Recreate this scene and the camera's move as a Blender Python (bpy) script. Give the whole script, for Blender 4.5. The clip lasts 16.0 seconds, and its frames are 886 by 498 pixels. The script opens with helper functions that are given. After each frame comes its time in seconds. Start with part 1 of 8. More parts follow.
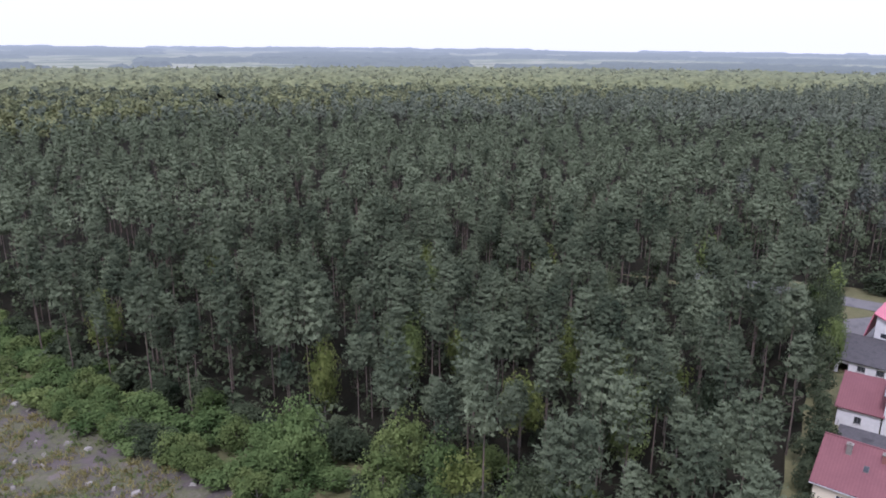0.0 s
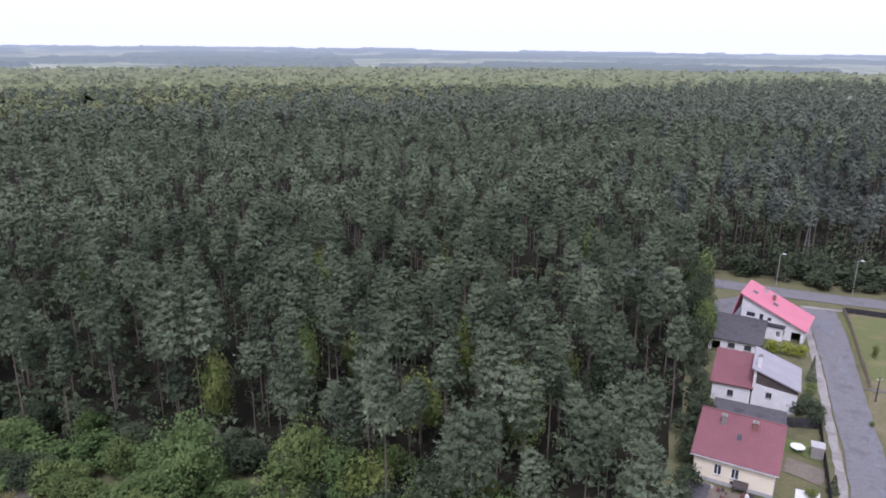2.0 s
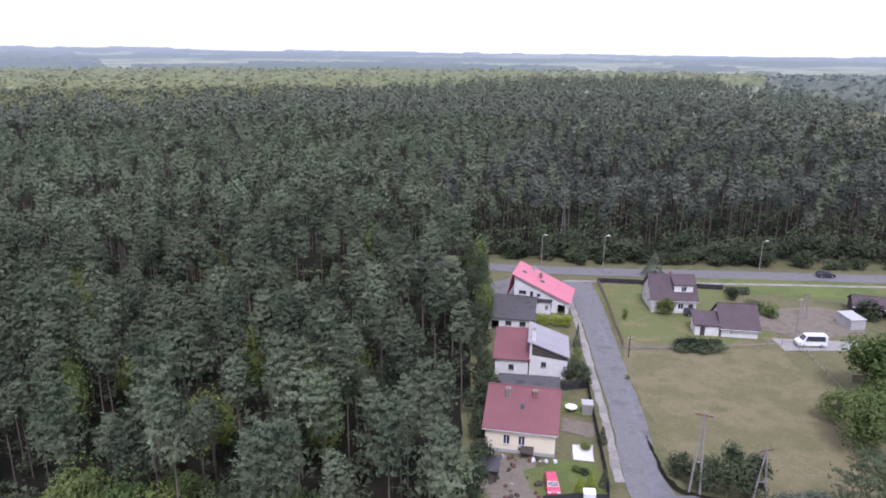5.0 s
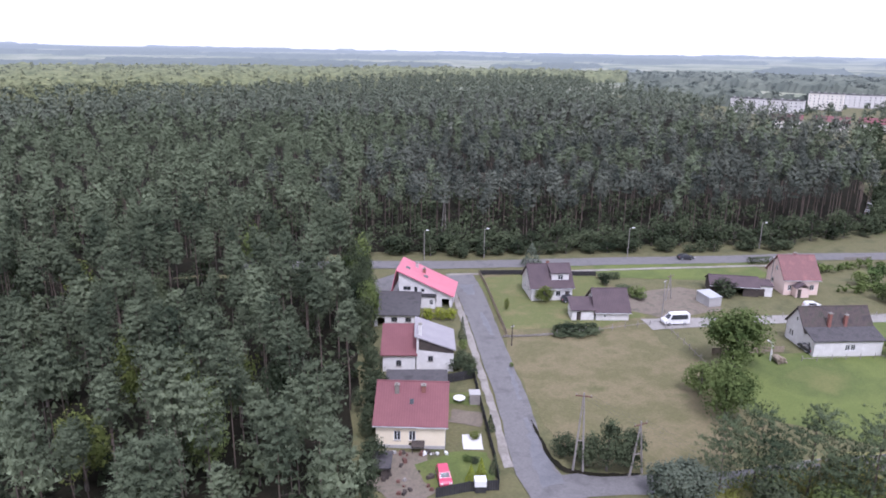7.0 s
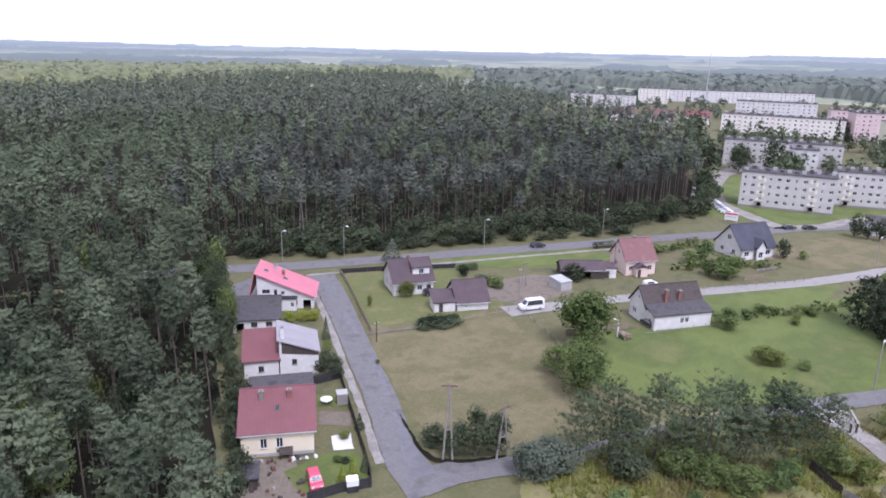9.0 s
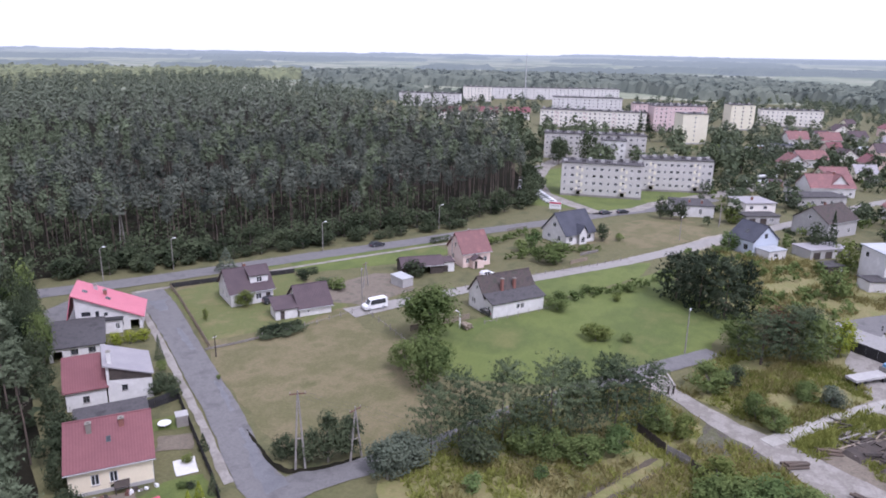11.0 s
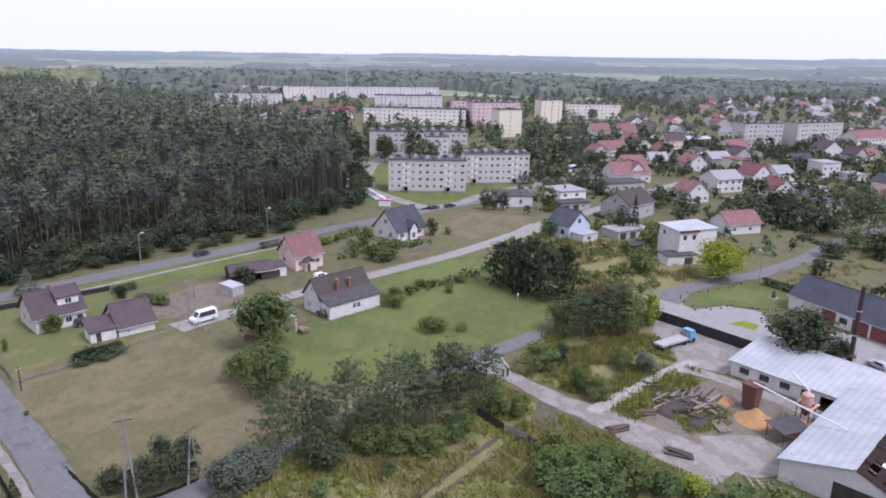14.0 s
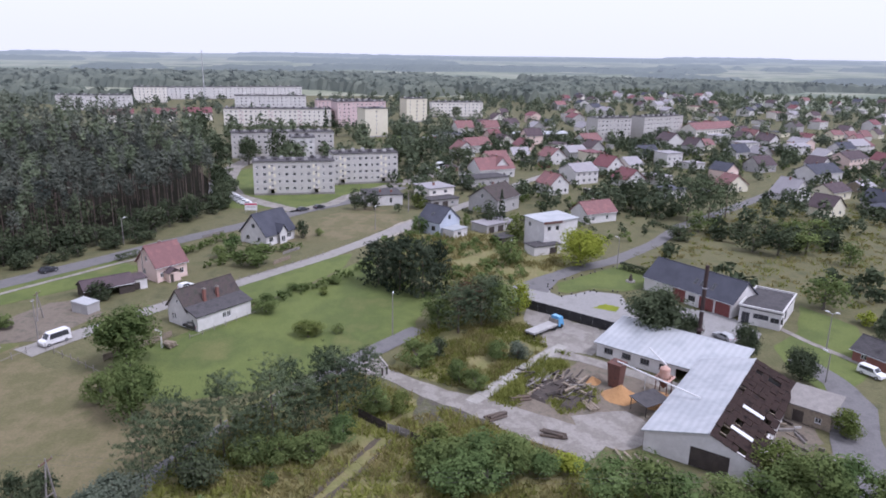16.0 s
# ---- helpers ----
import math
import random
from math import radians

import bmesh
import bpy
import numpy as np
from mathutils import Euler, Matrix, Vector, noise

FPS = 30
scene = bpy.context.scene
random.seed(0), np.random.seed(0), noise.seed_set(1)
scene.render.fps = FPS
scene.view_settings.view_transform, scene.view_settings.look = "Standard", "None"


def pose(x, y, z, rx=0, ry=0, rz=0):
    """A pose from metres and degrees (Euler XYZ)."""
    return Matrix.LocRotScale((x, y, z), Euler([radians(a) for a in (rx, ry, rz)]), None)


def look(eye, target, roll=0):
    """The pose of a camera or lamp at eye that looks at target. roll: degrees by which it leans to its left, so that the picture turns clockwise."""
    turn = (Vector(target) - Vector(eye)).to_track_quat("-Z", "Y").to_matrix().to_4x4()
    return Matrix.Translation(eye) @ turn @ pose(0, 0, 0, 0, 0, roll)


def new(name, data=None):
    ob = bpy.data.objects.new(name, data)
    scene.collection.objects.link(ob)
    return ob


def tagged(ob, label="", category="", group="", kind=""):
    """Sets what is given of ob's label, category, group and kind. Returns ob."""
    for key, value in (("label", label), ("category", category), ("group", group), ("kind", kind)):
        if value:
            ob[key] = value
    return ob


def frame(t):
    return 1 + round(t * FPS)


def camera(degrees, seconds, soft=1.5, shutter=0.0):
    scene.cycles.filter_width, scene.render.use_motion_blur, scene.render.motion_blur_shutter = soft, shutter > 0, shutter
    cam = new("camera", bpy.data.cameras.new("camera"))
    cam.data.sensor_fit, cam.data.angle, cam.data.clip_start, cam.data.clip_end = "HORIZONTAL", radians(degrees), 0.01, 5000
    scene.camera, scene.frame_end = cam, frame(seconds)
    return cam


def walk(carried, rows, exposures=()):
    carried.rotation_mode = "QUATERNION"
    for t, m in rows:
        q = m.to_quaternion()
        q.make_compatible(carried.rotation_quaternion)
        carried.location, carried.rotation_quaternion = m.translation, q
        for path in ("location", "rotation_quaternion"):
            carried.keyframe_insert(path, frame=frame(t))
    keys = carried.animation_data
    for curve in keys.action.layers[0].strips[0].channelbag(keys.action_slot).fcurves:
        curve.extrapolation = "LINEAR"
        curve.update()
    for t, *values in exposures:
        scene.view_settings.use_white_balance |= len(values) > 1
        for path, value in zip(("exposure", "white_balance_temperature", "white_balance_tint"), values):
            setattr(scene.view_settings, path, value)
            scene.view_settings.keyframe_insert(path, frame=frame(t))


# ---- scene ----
from mathutils.geometry import tessellate_polygon

cam = camera(65.0, 16.0, soft=1.8)
PATH = [
    (0, 0, 0, 54, 73.77, -0.28, -0.02),
    (0.5, 0, 0, 54, 73.75, -0.29, -2.51),
    (1, 0, 0, 54, 73.81, -0.21, -4.61),
    (1.5, 0, 0, 54, 73.76, -0.34, -6.60),
    (2, 0, 0, 54, 73.78, -0.37, -9.16),
    (2.5, 0, 0, 54, 73.78, -0.41, -11.83),
    (3, 0, 0, 54, 73.77, -0.47, -14.47),
    (3.5, 0, 0, 54, 73.75, -0.59, -16.94),
    (4, 0, 0, 54, 73.76, -0.63, -19.81),
    (4.5, 0, 0, 54, 73.76, -0.72, -22.87),
    (4.7, 0, 0, 54, 73.80, -0.65, -24.88),
    (6.8, 0, 0, 54, 73.87, -0.57, -36.37),
    (7, 0, 0, 54, 73.75, -0.82, -37.49),
    (7.5, 0, 0, 54, 73.77, -0.88, -40.23),
    (8, 0, 0, 54, 73.78, -0.94, -43.20),
    (10.3, 0, 0, 54, 73.84, -1.20, -57.29),
    (10.5, 0, 0, 54, 73.91, -1.12, -58.61),
    (11, 0, 0, 54, 73.97, -1.10, -63.07),
    (11.5, 0, 0, 54, 73.98, -1.17, -65.61),
    (12, 0, 0, 54, 74.03, -1.16, -68.79),
    (12.5, 0, 0, 54, 74.08, -1.17, -71.76),
    (13, 0, 0, 54, 74.11, -1.19, -74.88),
    (13.5, 0, 0, 54, 74.14, -1.17, -77.20),
    (14, 0, 0, 54, 74.14, -1.12, -77.33),
    (14.5, 0, 0, 54, 74.14, -1.07, -78.21),
    (15, 0, 0, 54, 74.17, -1.10, -81.00),
    (15.5, 0, 0, 54, 74.21, -1.10, -84.62),
    (16, 0, 0, 54, 74.27, -1.11, -88.20),
]
walk(cam, [(t, pose(*p)) for t, *p in PATH], exposures=[(0, -0.03, 5500, 27), (3, -0.02, 5500, 27), (4.5, 0.05, 5500, 27), (7, 0.19, 5500, 27), (8.2, 0.18, 5500, 27), (11, 0.02, 5540, 27), (13, -0.05, 5580, 27), (16, -0.17, 5550, 25)])

# ---------------------------------------------------------------- daylight: bright overcast
world = bpy.data.worlds.new("overcast_sky")
scene.world = world
world.use_nodes = True
wn, wl = world.node_tree.nodes, world.node_tree.links
sky = wn.new("ShaderNodeTexSky")
sky.sky_type = "NISHITA"
sky.sun_disc = False
sky.sun_elevation = radians(58)
sky.sun_rotation = radians(205)
sky.air_density, sky.dust_density, sky.ozone_density = 1.0, 4.0, 1.0
grey = wn.new("ShaderNodeHueSaturation")
grey.inputs["Saturation"].default_value = 0.22
veil = wn.new("ShaderNodeMix")
veil.data_type = "RGBA"
veil.inputs["Factor"].default_value = 0.75
veil.inputs["B"].default_value = (12.7, 12.75, 12.9, 1)
wl.new(sky.outputs["Color"], grey.inputs["Color"])
wl.new(grey.outputs["Color"], veil.inputs["A"])
wl.new(veil.outputs["Result"], wn["Background"].inputs["Color"])
wn["Background"].inputs["Strength"].default_value = 0.107
sun = new("sun", bpy.data.lights.new("sun", "SUN"))
sun.data.energy = 2.9
sun.data.angle = radians(14)
sun.data.color = (1.0, 0.96, 0.9)
SUN_AZ, SUN_EL = radians(205), radians(58)
sun.matrix_world = look((0, 0, 200), (-200 * math.sin(SUN_AZ) * math.cos(SUN_EL), -200 * math.cos(SUN_AZ) * math.cos(SUN_EL), 200 - 200 * math.sin(SUN_EL)))

# ---------------------------------------------------------------- materials


def paint(name, colours, size=6.0, fine=0.4, rough=0.85, bump=0.3, rand=0.0, metal=0.0, contrast=1.0, rows=0.0, rows_ang=0.0, grain=0.6):
    """A surface that wanders between its colours over patches `size` metres wide, with grain `fine` metres wide."""
    m = bpy.data.materials.new(name)
    m.use_nodes = True
    n, k = m.node_tree.nodes, m.node_tree.links
    b = n["Principled BSDF"]
    geo = n.new("ShaderNodeNewGeometry")
    big, small = n.new("ShaderNodeTexNoise"), n.new("ShaderNodeTexNoise")
    big.inputs["Scale"].default_value, big.inputs["Detail"].default_value = 1.0 / size, 6
    big.inputs["Roughness"].default_value = 0.62
    small.inputs["Scale"].default_value, small.inputs["Detail"].default_value = 1.0 / fine, 3
    for t in (big, small):
        k.new(geo.outputs["Position"], t.inputs["Vector"])
    ramp = n.new("ShaderNodeValToRGB")
    e = ramp.color_ramp.elements
    lo, hi = 0.5 - 0.2 / contrast, 0.5 + 0.2 / contrast
    e[0].position, e[0].color = lo, (*colours[0], 1)
    e[1].position, e[1].color = hi, (*colours[-1], 1)
    for i, c in enumerate(colours[1:-1]):
        x = e.new(lo + (hi - lo) * (i + 1) / (len(colours) - 1))
        x.color = (*c, 1)
    k.new(big.outputs["Fac"], ramp.inputs["Fac"])
    hsv = n.new("ShaderNodeHueSaturation")
    k.new(ramp.outputs["Color"], hsv.inputs["Color"])
    val = n.new("ShaderNodeMath")
    val.operation = "MULTIPLY_ADD"
    val.inputs[1].default_value, val.inputs[2].default_value = grain, 1 - grain / 2
    k.new(small.outputs["Fac"], val.inputs[0])
    last = val
    if rand:
        info = n.new("ShaderNodeObjectInfo")
        add = n.new("ShaderNodeMath")
        add.operation = "MULTIPLY_ADD"
        add.inputs[1].default_value = rand
        k.new(info.outputs["Random"], add.inputs[0])
        k.new(val.outputs[0], add.inputs[2])
        last = add
    height = small.outputs["Fac"]
    if rows:
        wave = n.new("ShaderNodeTexWave")
        wave.inputs["Scale"].default_value = 0.314 / rows
        wave.inputs["Distortion"].default_value = 0.4
        co = n.new("ShaderNodeTexCoord")
        mp = n.new("ShaderNodeMapping")
        mp.inputs["Rotation"].default_value = (0, 0, rows_ang)
        k.new(co.outputs["Object"], mp.inputs["Vector"])
        k.new(mp.outputs["Vector"], wave.inputs["Vector"])
        mul = n.new("ShaderNodeMath")
        mul.operation = "MULTIPLY_ADD"
        mul.inputs[1].default_value = 0.12
        k.new(wave.outputs["Fac"], mul.inputs[0])
        k.new(last.outputs[0], mul.inputs[2])
        last, height = mul, wave.outputs["Fac"]
    k.new(last.outputs[0], hsv.inputs["Value"])
    k.new(hsv.outputs["Color"], b.inputs["Base Color"])
    b.inputs["Roughness"].default_value, b.inputs["Metallic"].default_value = rough, metal
    if bump:
        bp = n.new("ShaderNodeBump")
        bp.inputs["Strength"].default_value, bp.inputs["Distance"].default_value = bump, fine * 0.3
        k.new(height, bp.inputs["Height"])
        k.new(bp.outputs["Normal"], b.inputs["Normal"])
    return m


def foliage(name, dark, light, patch=9.0, clear=0.3, rand=0.35, leaf=0.55):
    """Leaves or needles: every leaf, every tree and every stand differs a little."""
    m = bpy.data.materials.new(name)
    m.use_nodes = True
    n, k = m.node_tree.nodes, m.node_tree.links
    n.remove(n["Principled BSDF"])
    geo, info = n.new("ShaderNodeNewGeometry"), n.new("ShaderNodeObjectInfo")
    noise_ = n.new("ShaderNodeTexNoise")
    noise_.inputs["Scale"].default_value, noise_.inputs["Detail"].default_value = 1.0 / patch, 3
    k.new(geo.outputs["Position"], noise_.inputs["Vector"])
    a = n.new("ShaderNodeMath")
    a.operation = "MULTIPLY_ADD"
    a.inputs[1].default_value = leaf
    k.new(geo.outputs["Random Per Island"], a.inputs[0])
    s = n.new("ShaderNodeMath")
    s.operation = "MULTIPLY_ADD"
    s.inputs[1].default_value, s.inputs[2].default_value = 1.5, -0.45 - leaf / 2
    k.new(noise_.outputs["Fac"], s.inputs[0])
    k.new(s.outputs[0], a.inputs[2])
    o = n.new("ShaderNodeMath")
    o.operation = "MULTIPLY_ADD"
    o.inputs[1].default_value = rand
    k.new(info.outputs["Random"], o.inputs[0])
    k.new(a.outputs[0], o.inputs[2])
    mix = n.new("ShaderNodeMix")
    mix.data_type = "RGBA"
    mix.inputs["A"].default_value, mix.inputs["B"].default_value = (*dark, 1), (*light, 1)
    k.new(o.outputs[0], mix.inputs["Factor"])
    d, t = n.new("ShaderNodeBsdfDiffuse"), n.new("ShaderNodeBsdfTranslucent")
    sh = n.new("ShaderNodeMixShader")
    sh.inputs[0].default_value = clear
    for x in (d, t):
        k.new(mix.outputs["Result"], x.inputs["Color"])
    k.new(d.outputs[0], sh.inputs[1])
    k.new(t.outputs[0], sh.inputs[2])
    k.new(sh.outputs[0], n["Material Output"].inputs["Surface"])
    return m


GRASS = paint("rough_grass", [(0.080, 0.085, 0.030), (0.116, 0.108, 0.047), (0.058, 0.066, 0.024)], 7, 0.5, 0.95, 0.6)
LAWN = paint("mown_lawn", [(0.088, 0.118, 0.024), (0.110, 0.136, 0.031), (0.076, 0.102, 0.022), (0.122, 0.128, 0.038)], 14, 0.35, 0.95, 0.4)
MEADOW = paint("dry_meadow", [(0.136, 0.118, 0.058), (0.106, 0.100, 0.041), (0.156, 0.130, 0.068), (0.088, 0.090, 0.033)], 9, 0.4, 0.95, 0.4)
YARD_GRASS = paint("garden_grass", [(0.135, 0.128, 0.044), (0.10, 0.115, 0.034), (0.165, 0.142, 0.062)], 6, 0.4, 0.95, 0.4)
WEEDS = paint("weedy_ground", [(0.125, 0.128, 0.042), (0.20, 0.175, 0.075), (0.15, 0.152, 0.05), (0.225, 0.19, 0.09)], 4, 0.5, 0.95, 0.8)
# near-black litter: the shade between the trunks is put into its colour
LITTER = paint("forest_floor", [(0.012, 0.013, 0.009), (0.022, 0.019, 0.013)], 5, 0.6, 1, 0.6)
ASPHALT = paint("worn_asphalt", [(0.094, 0.090, 0.090), (0.145, 0.139, 0.137), (0.116, 0.111, 0.110)], 3.5, 0.25, 0.8, 0.15)
PATCH_ASPHALT = paint("grey_paving", [(0.205, 0.20, 0.19), (0.26, 0.252, 0.242), (0.23, 0.224, 0.214)], 3, 0.25, 0.8, 0.15)
DUST = paint("dusty_concrete", [(0.225, 0.212, 0.195), (0.265, 0.25, 0.23), (0.195, 0.182, 0.166)], 3, 0.3, 0.9, 0.2, grain=0.4)
TARMAC = paint("dark_tar", [(0.10, 0.10, 0.108), (0.145, 0.145, 0.15)], 1.6, 0.2, 0.45, 0.1)
GRAVEL = paint("sandy_gravel", [(0.34, 0.31, 0.26), (0.26, 0.235, 0.19), (0.4, 0.37, 0.32)], 3, 0.25, 0.95, 0.5)
CONCRETE = paint("cracked_concrete", [(0.250, 0.232, 0.206), (0.188, 0.170, 0.148), (0.268, 0.249, 0.224), (0.215, 0.197, 0.174)], 3.6, 0.3, 0.9, 0.3)
DIRT = paint("bare_dirt", [(0.118, 0.097, 0.075), (0.165, 0.138, 0.105), (0.09, 0.082, 0.058)], 2.5, 0.3, 0.95, 0.7)
RUTS = paint("rutted_soil", [(0.062, 0.050, 0.036), (0.090, 0.072, 0.050), (0.05, 0.045, 0.03)], 1.5, 0.3, 0.95, 0.7)
RUBBLE = paint("rubble_ground", [(0.112, 0.090, 0.084), (0.080, 0.066, 0.062), (0.088, 0.090, 0.044), (0.13, 0.108, 0.098)], 4, 0.5, 0.95, 0.9)
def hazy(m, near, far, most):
    """Far backdrop: mixes glow into the material for haze, more of it the farther off."""
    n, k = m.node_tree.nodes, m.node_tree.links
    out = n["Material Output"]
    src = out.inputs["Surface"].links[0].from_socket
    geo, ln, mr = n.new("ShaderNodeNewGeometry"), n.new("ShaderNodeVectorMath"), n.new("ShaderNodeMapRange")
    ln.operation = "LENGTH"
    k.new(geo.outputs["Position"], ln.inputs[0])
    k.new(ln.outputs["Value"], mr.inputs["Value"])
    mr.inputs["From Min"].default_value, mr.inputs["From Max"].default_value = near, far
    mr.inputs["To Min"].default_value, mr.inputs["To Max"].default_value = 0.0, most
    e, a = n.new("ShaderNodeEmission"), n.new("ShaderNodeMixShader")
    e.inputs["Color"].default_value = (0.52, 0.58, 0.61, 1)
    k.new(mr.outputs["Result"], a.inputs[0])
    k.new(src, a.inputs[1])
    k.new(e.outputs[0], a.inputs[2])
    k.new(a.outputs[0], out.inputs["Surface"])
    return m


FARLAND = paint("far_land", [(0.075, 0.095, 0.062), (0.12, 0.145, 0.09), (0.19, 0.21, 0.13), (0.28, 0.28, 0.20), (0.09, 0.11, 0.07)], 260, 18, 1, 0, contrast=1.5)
# distance haze goes into the far land as emitted light
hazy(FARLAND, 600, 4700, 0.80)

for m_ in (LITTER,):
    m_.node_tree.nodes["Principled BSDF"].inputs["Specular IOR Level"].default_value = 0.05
PINE = foliage("pine_needles", (0.031, 0.043, 0.028), (0.192, 0.226, 0.140), 7, 0.08, 0.35, 0.08)
PINE_YOUNG = foliage("young_pine_needles", (0.030, 0.045, 0.027), (0.155, 0.190, 0.105), 4, 0.25)
CONIFER = foliage("dense_conifer_needles", (0.018, 0.027, 0.018), (0.085, 0.104, 0.064), 4, 0.2)
# haze over the far pines is put into this paler needle colour
PINE_FAR_HAZE = foliage("far_hazed_pine_needles", (0.075, 0.092, 0.070), (0.22, 0.245, 0.175), 10, 0.12, 0.3, 0.08)
# needle colour raised and blued for haze over the stand beyond the road
PINE_HAZED = foliage("hazed_pine_needles", (0.038, 0.047, 0.041), (0.235, 0.250, 0.194), 7, 0.08, 0.3, 0.08)
LEAF = foliage("broad_leaves", (0.044, 0.070, 0.024), (0.205, 0.252, 0.090), 5, 0.25, 0.35, 0.25)
LEAF_GREY = foliage("grey_green_leaves", (0.07, 0.09, 0.065), (0.18, 0.205, 0.15), 5)
LEAF_BRIGHT = foliage("bright_leaves", (0.046, 0.078, 0.028), (0.175, 0.238, 0.088), 3, 0.25, 0.3, 0.25)
LEAF_YELLOW = foliage("yellowing_leaves", (0.080, 0.108, 0.030), (0.205, 0.232, 0.075), 4)
LEAF_LIME = foliage("lime_green_leaves", (0.16, 0.20, 0.025), (0.33, 0.36, 0.06), 4)
# dark foliage; at the wood's edge and floor its depth also carries shade
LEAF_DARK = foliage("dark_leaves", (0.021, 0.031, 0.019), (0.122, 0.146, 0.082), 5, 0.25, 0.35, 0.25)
LEAF_GARDEN = foliage("garden_leaves", (0.040, 0.056, 0.034), (0.165, 0.192, 0.115), 6, 0.25, 0.35, 0.25)
# lighter, greyer leaf colour carries the haze over the estate trees
LEAF_TOWN = foliage("estate_leaves", (0.058, 0.076, 0.050), (0.205, 0.232, 0.152), 9)
LEAF_RED = foliage("copper_leaves", (0.10, 0.05, 0.035), (0.2, 0.12, 0.08), 4)
BELT = foliage("mixed_wood_leaves", (0.10, 0.118, 0.058), (0.33, 0.34, 0.165), 12, 0.2, 0.3, 0.12)
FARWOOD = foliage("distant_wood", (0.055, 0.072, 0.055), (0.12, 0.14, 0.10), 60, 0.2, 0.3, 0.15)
# base colours raised as haze over the woods beyond the town
HAZEWOOD = foliage("hazed_distant_wood", (0.075, 0.092, 0.078), (0.21, 0.23, 0.175), 30, 0.2, 0.3, 0.12)
# haze glow for the far woods, reaching into the nearer mixed belt
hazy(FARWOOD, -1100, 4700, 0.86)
hazy(HAZEWOOD, 500, 4900, 0.62)
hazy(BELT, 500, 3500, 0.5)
BARK = paint("pine_bark", [(0.075, 0.062, 0.053), (0.15, 0.110, 0.084)], 3, 0.15, 0.95, 0.6)
BARK_GREY = paint("grey_bark", [(0.11, 0.095, 0.08), (0.17, 0.15, 0.125)], 3, 0.15, 0.95, 0.6)

WHITE = paint("white_render", [(0.63, 0.615, 0.60), (0.56, 0.545, 0.53), (0.68, 0.665, 0.65)], 2.5, 0.3, 0.9, 0.1, grain=0.16)
CREAM = paint("cream_render", [(0.74, 0.66, 0.50), (0.69, 0.61, 0.46)], 2.5, 0.3, 0.9, 0.1, grain=0.16)
PINKW = paint("salmon_render", [(0.70, 0.55, 0.49), (0.65, 0.51, 0.45)], 2.5, 0.3, 0.9, 0.1, grain=0.16)
GREYW = paint("grey_render", [(0.40, 0.39, 0.38), (0.35, 0.34, 0.33), (0.44, 0.43, 0.41)], 3, 0.3, 0.9, 0.1, grain=0.16)
BLUEW = paint("pale_blue_render", [(0.47, 0.51, 0.58), (0.43, 0.47, 0.54)], 3, 0.3, 0.9, 0.1, grain=0.16)
# the next three wall paints are toned paler for haze over far blocks
BEIGEW = paint("beige_render", [(0.74, 0.70, 0.64), (0.68, 0.65, 0.59)], 3, 0.3, 0.9, 0.1, grain=0.16)
YELLOWW = paint("pale_yellow_render", [(0.70, 0.66, 0.52), (0.65, 0.61, 0.48)], 3, 0.3, 0.9, 0.1, grain=0.16)
ROSEW = paint("rose_render", [(0.60, 0.47, 0.46), (0.56, 0.43, 0.42)], 3, 0.3, 0.9, 0.1, grain=0.16)
PANEL = paint("grey_panel_render", [(0.51, 0.49, 0.46), (0.46, 0.44, 0.415), (0.54, 0.52, 0.49)], 3, 0.3, 0.9, 0.1, grain=0.16)
MAROON = paint("maroon_roof_sheet", [(0.145, 0.060, 0.066), (0.18, 0.076, 0.080)], 3, 0.25, 0.6, 0.15, rows=0.35, grain=0.3)
REDROOF = paint("red_roof_sheet", [(0.43, 0.125, 0.165), (0.49, 0.155, 0.195)], 3, 0.25, 0.5, 0.15, rows=0.35, grain=0.3)
TILE_RED = paint("red_roof_tiles", [(0.20, 0.092, 0.088), (0.15, 0.075, 0.074), (0.23, 0.106, 0.098)], 2.5, 0.25, 0.8, 0.3, rand=0.15, rows=0.35, grain=0.3)
TILE_BROWN = paint("brown_roof_tiles", [(0.066, 0.050, 0.056), (0.092, 0.069, 0.072)], 2.5, 0.25, 0.8, 0.3, rand=0.1, rows=0.35, grain=0.3)
TILE_OLD = paint("mossy_old_tiles", [(0.048, 0.046, 0.045), (0.078, 0.062, 0.058), (0.055, 0.056, 0.045)], 1.6, 0.25, 0.9, 0.4, rows=0.35)
SLATE = paint("anthracite_roof", [(0.048, 0.050, 0.064), (0.070, 0.073, 0.09)], 3, 0.25, 0.75, 0.2, rand=0.08, rows=0.35, grain=0.3)
ROOF_GREY = paint("grey_sheet_roof", [(0.25, 0.235, 0.25), (0.30, 0.285, 0.29)], 3, 0.3, 0.6, 0.15, grain=0.3)
FELT = paint("roofing_felt", [(0.060, 0.057, 0.060), (0.085, 0.080, 0.082), (0.048, 0.046, 0.048)], 2.2, 0.3, 0.95, 0.2)
ZINC = paint("galvanised_sheet", [(0.37, 0.385, 0.40), (0.41, 0.422, 0.432), (0.33, 0.345, 0.36), (0.43, 0.44, 0.447)], 6, 0.5, 0.5, 0.03, metal=0.15, rows=1.1, grain=0.12)
SOOT = paint("sooty_steel", [(0.042, 0.030, 0.030), (0.065, 0.042, 0.038)], 0.8, 0.1, 0.8, 0.2)
DARKWOOD = paint("dark_weathered_wood", [(0.05, 0.043, 0.04), (0.085, 0.07, 0.06)], 1.2, 0.12, 0.9, 0.4)
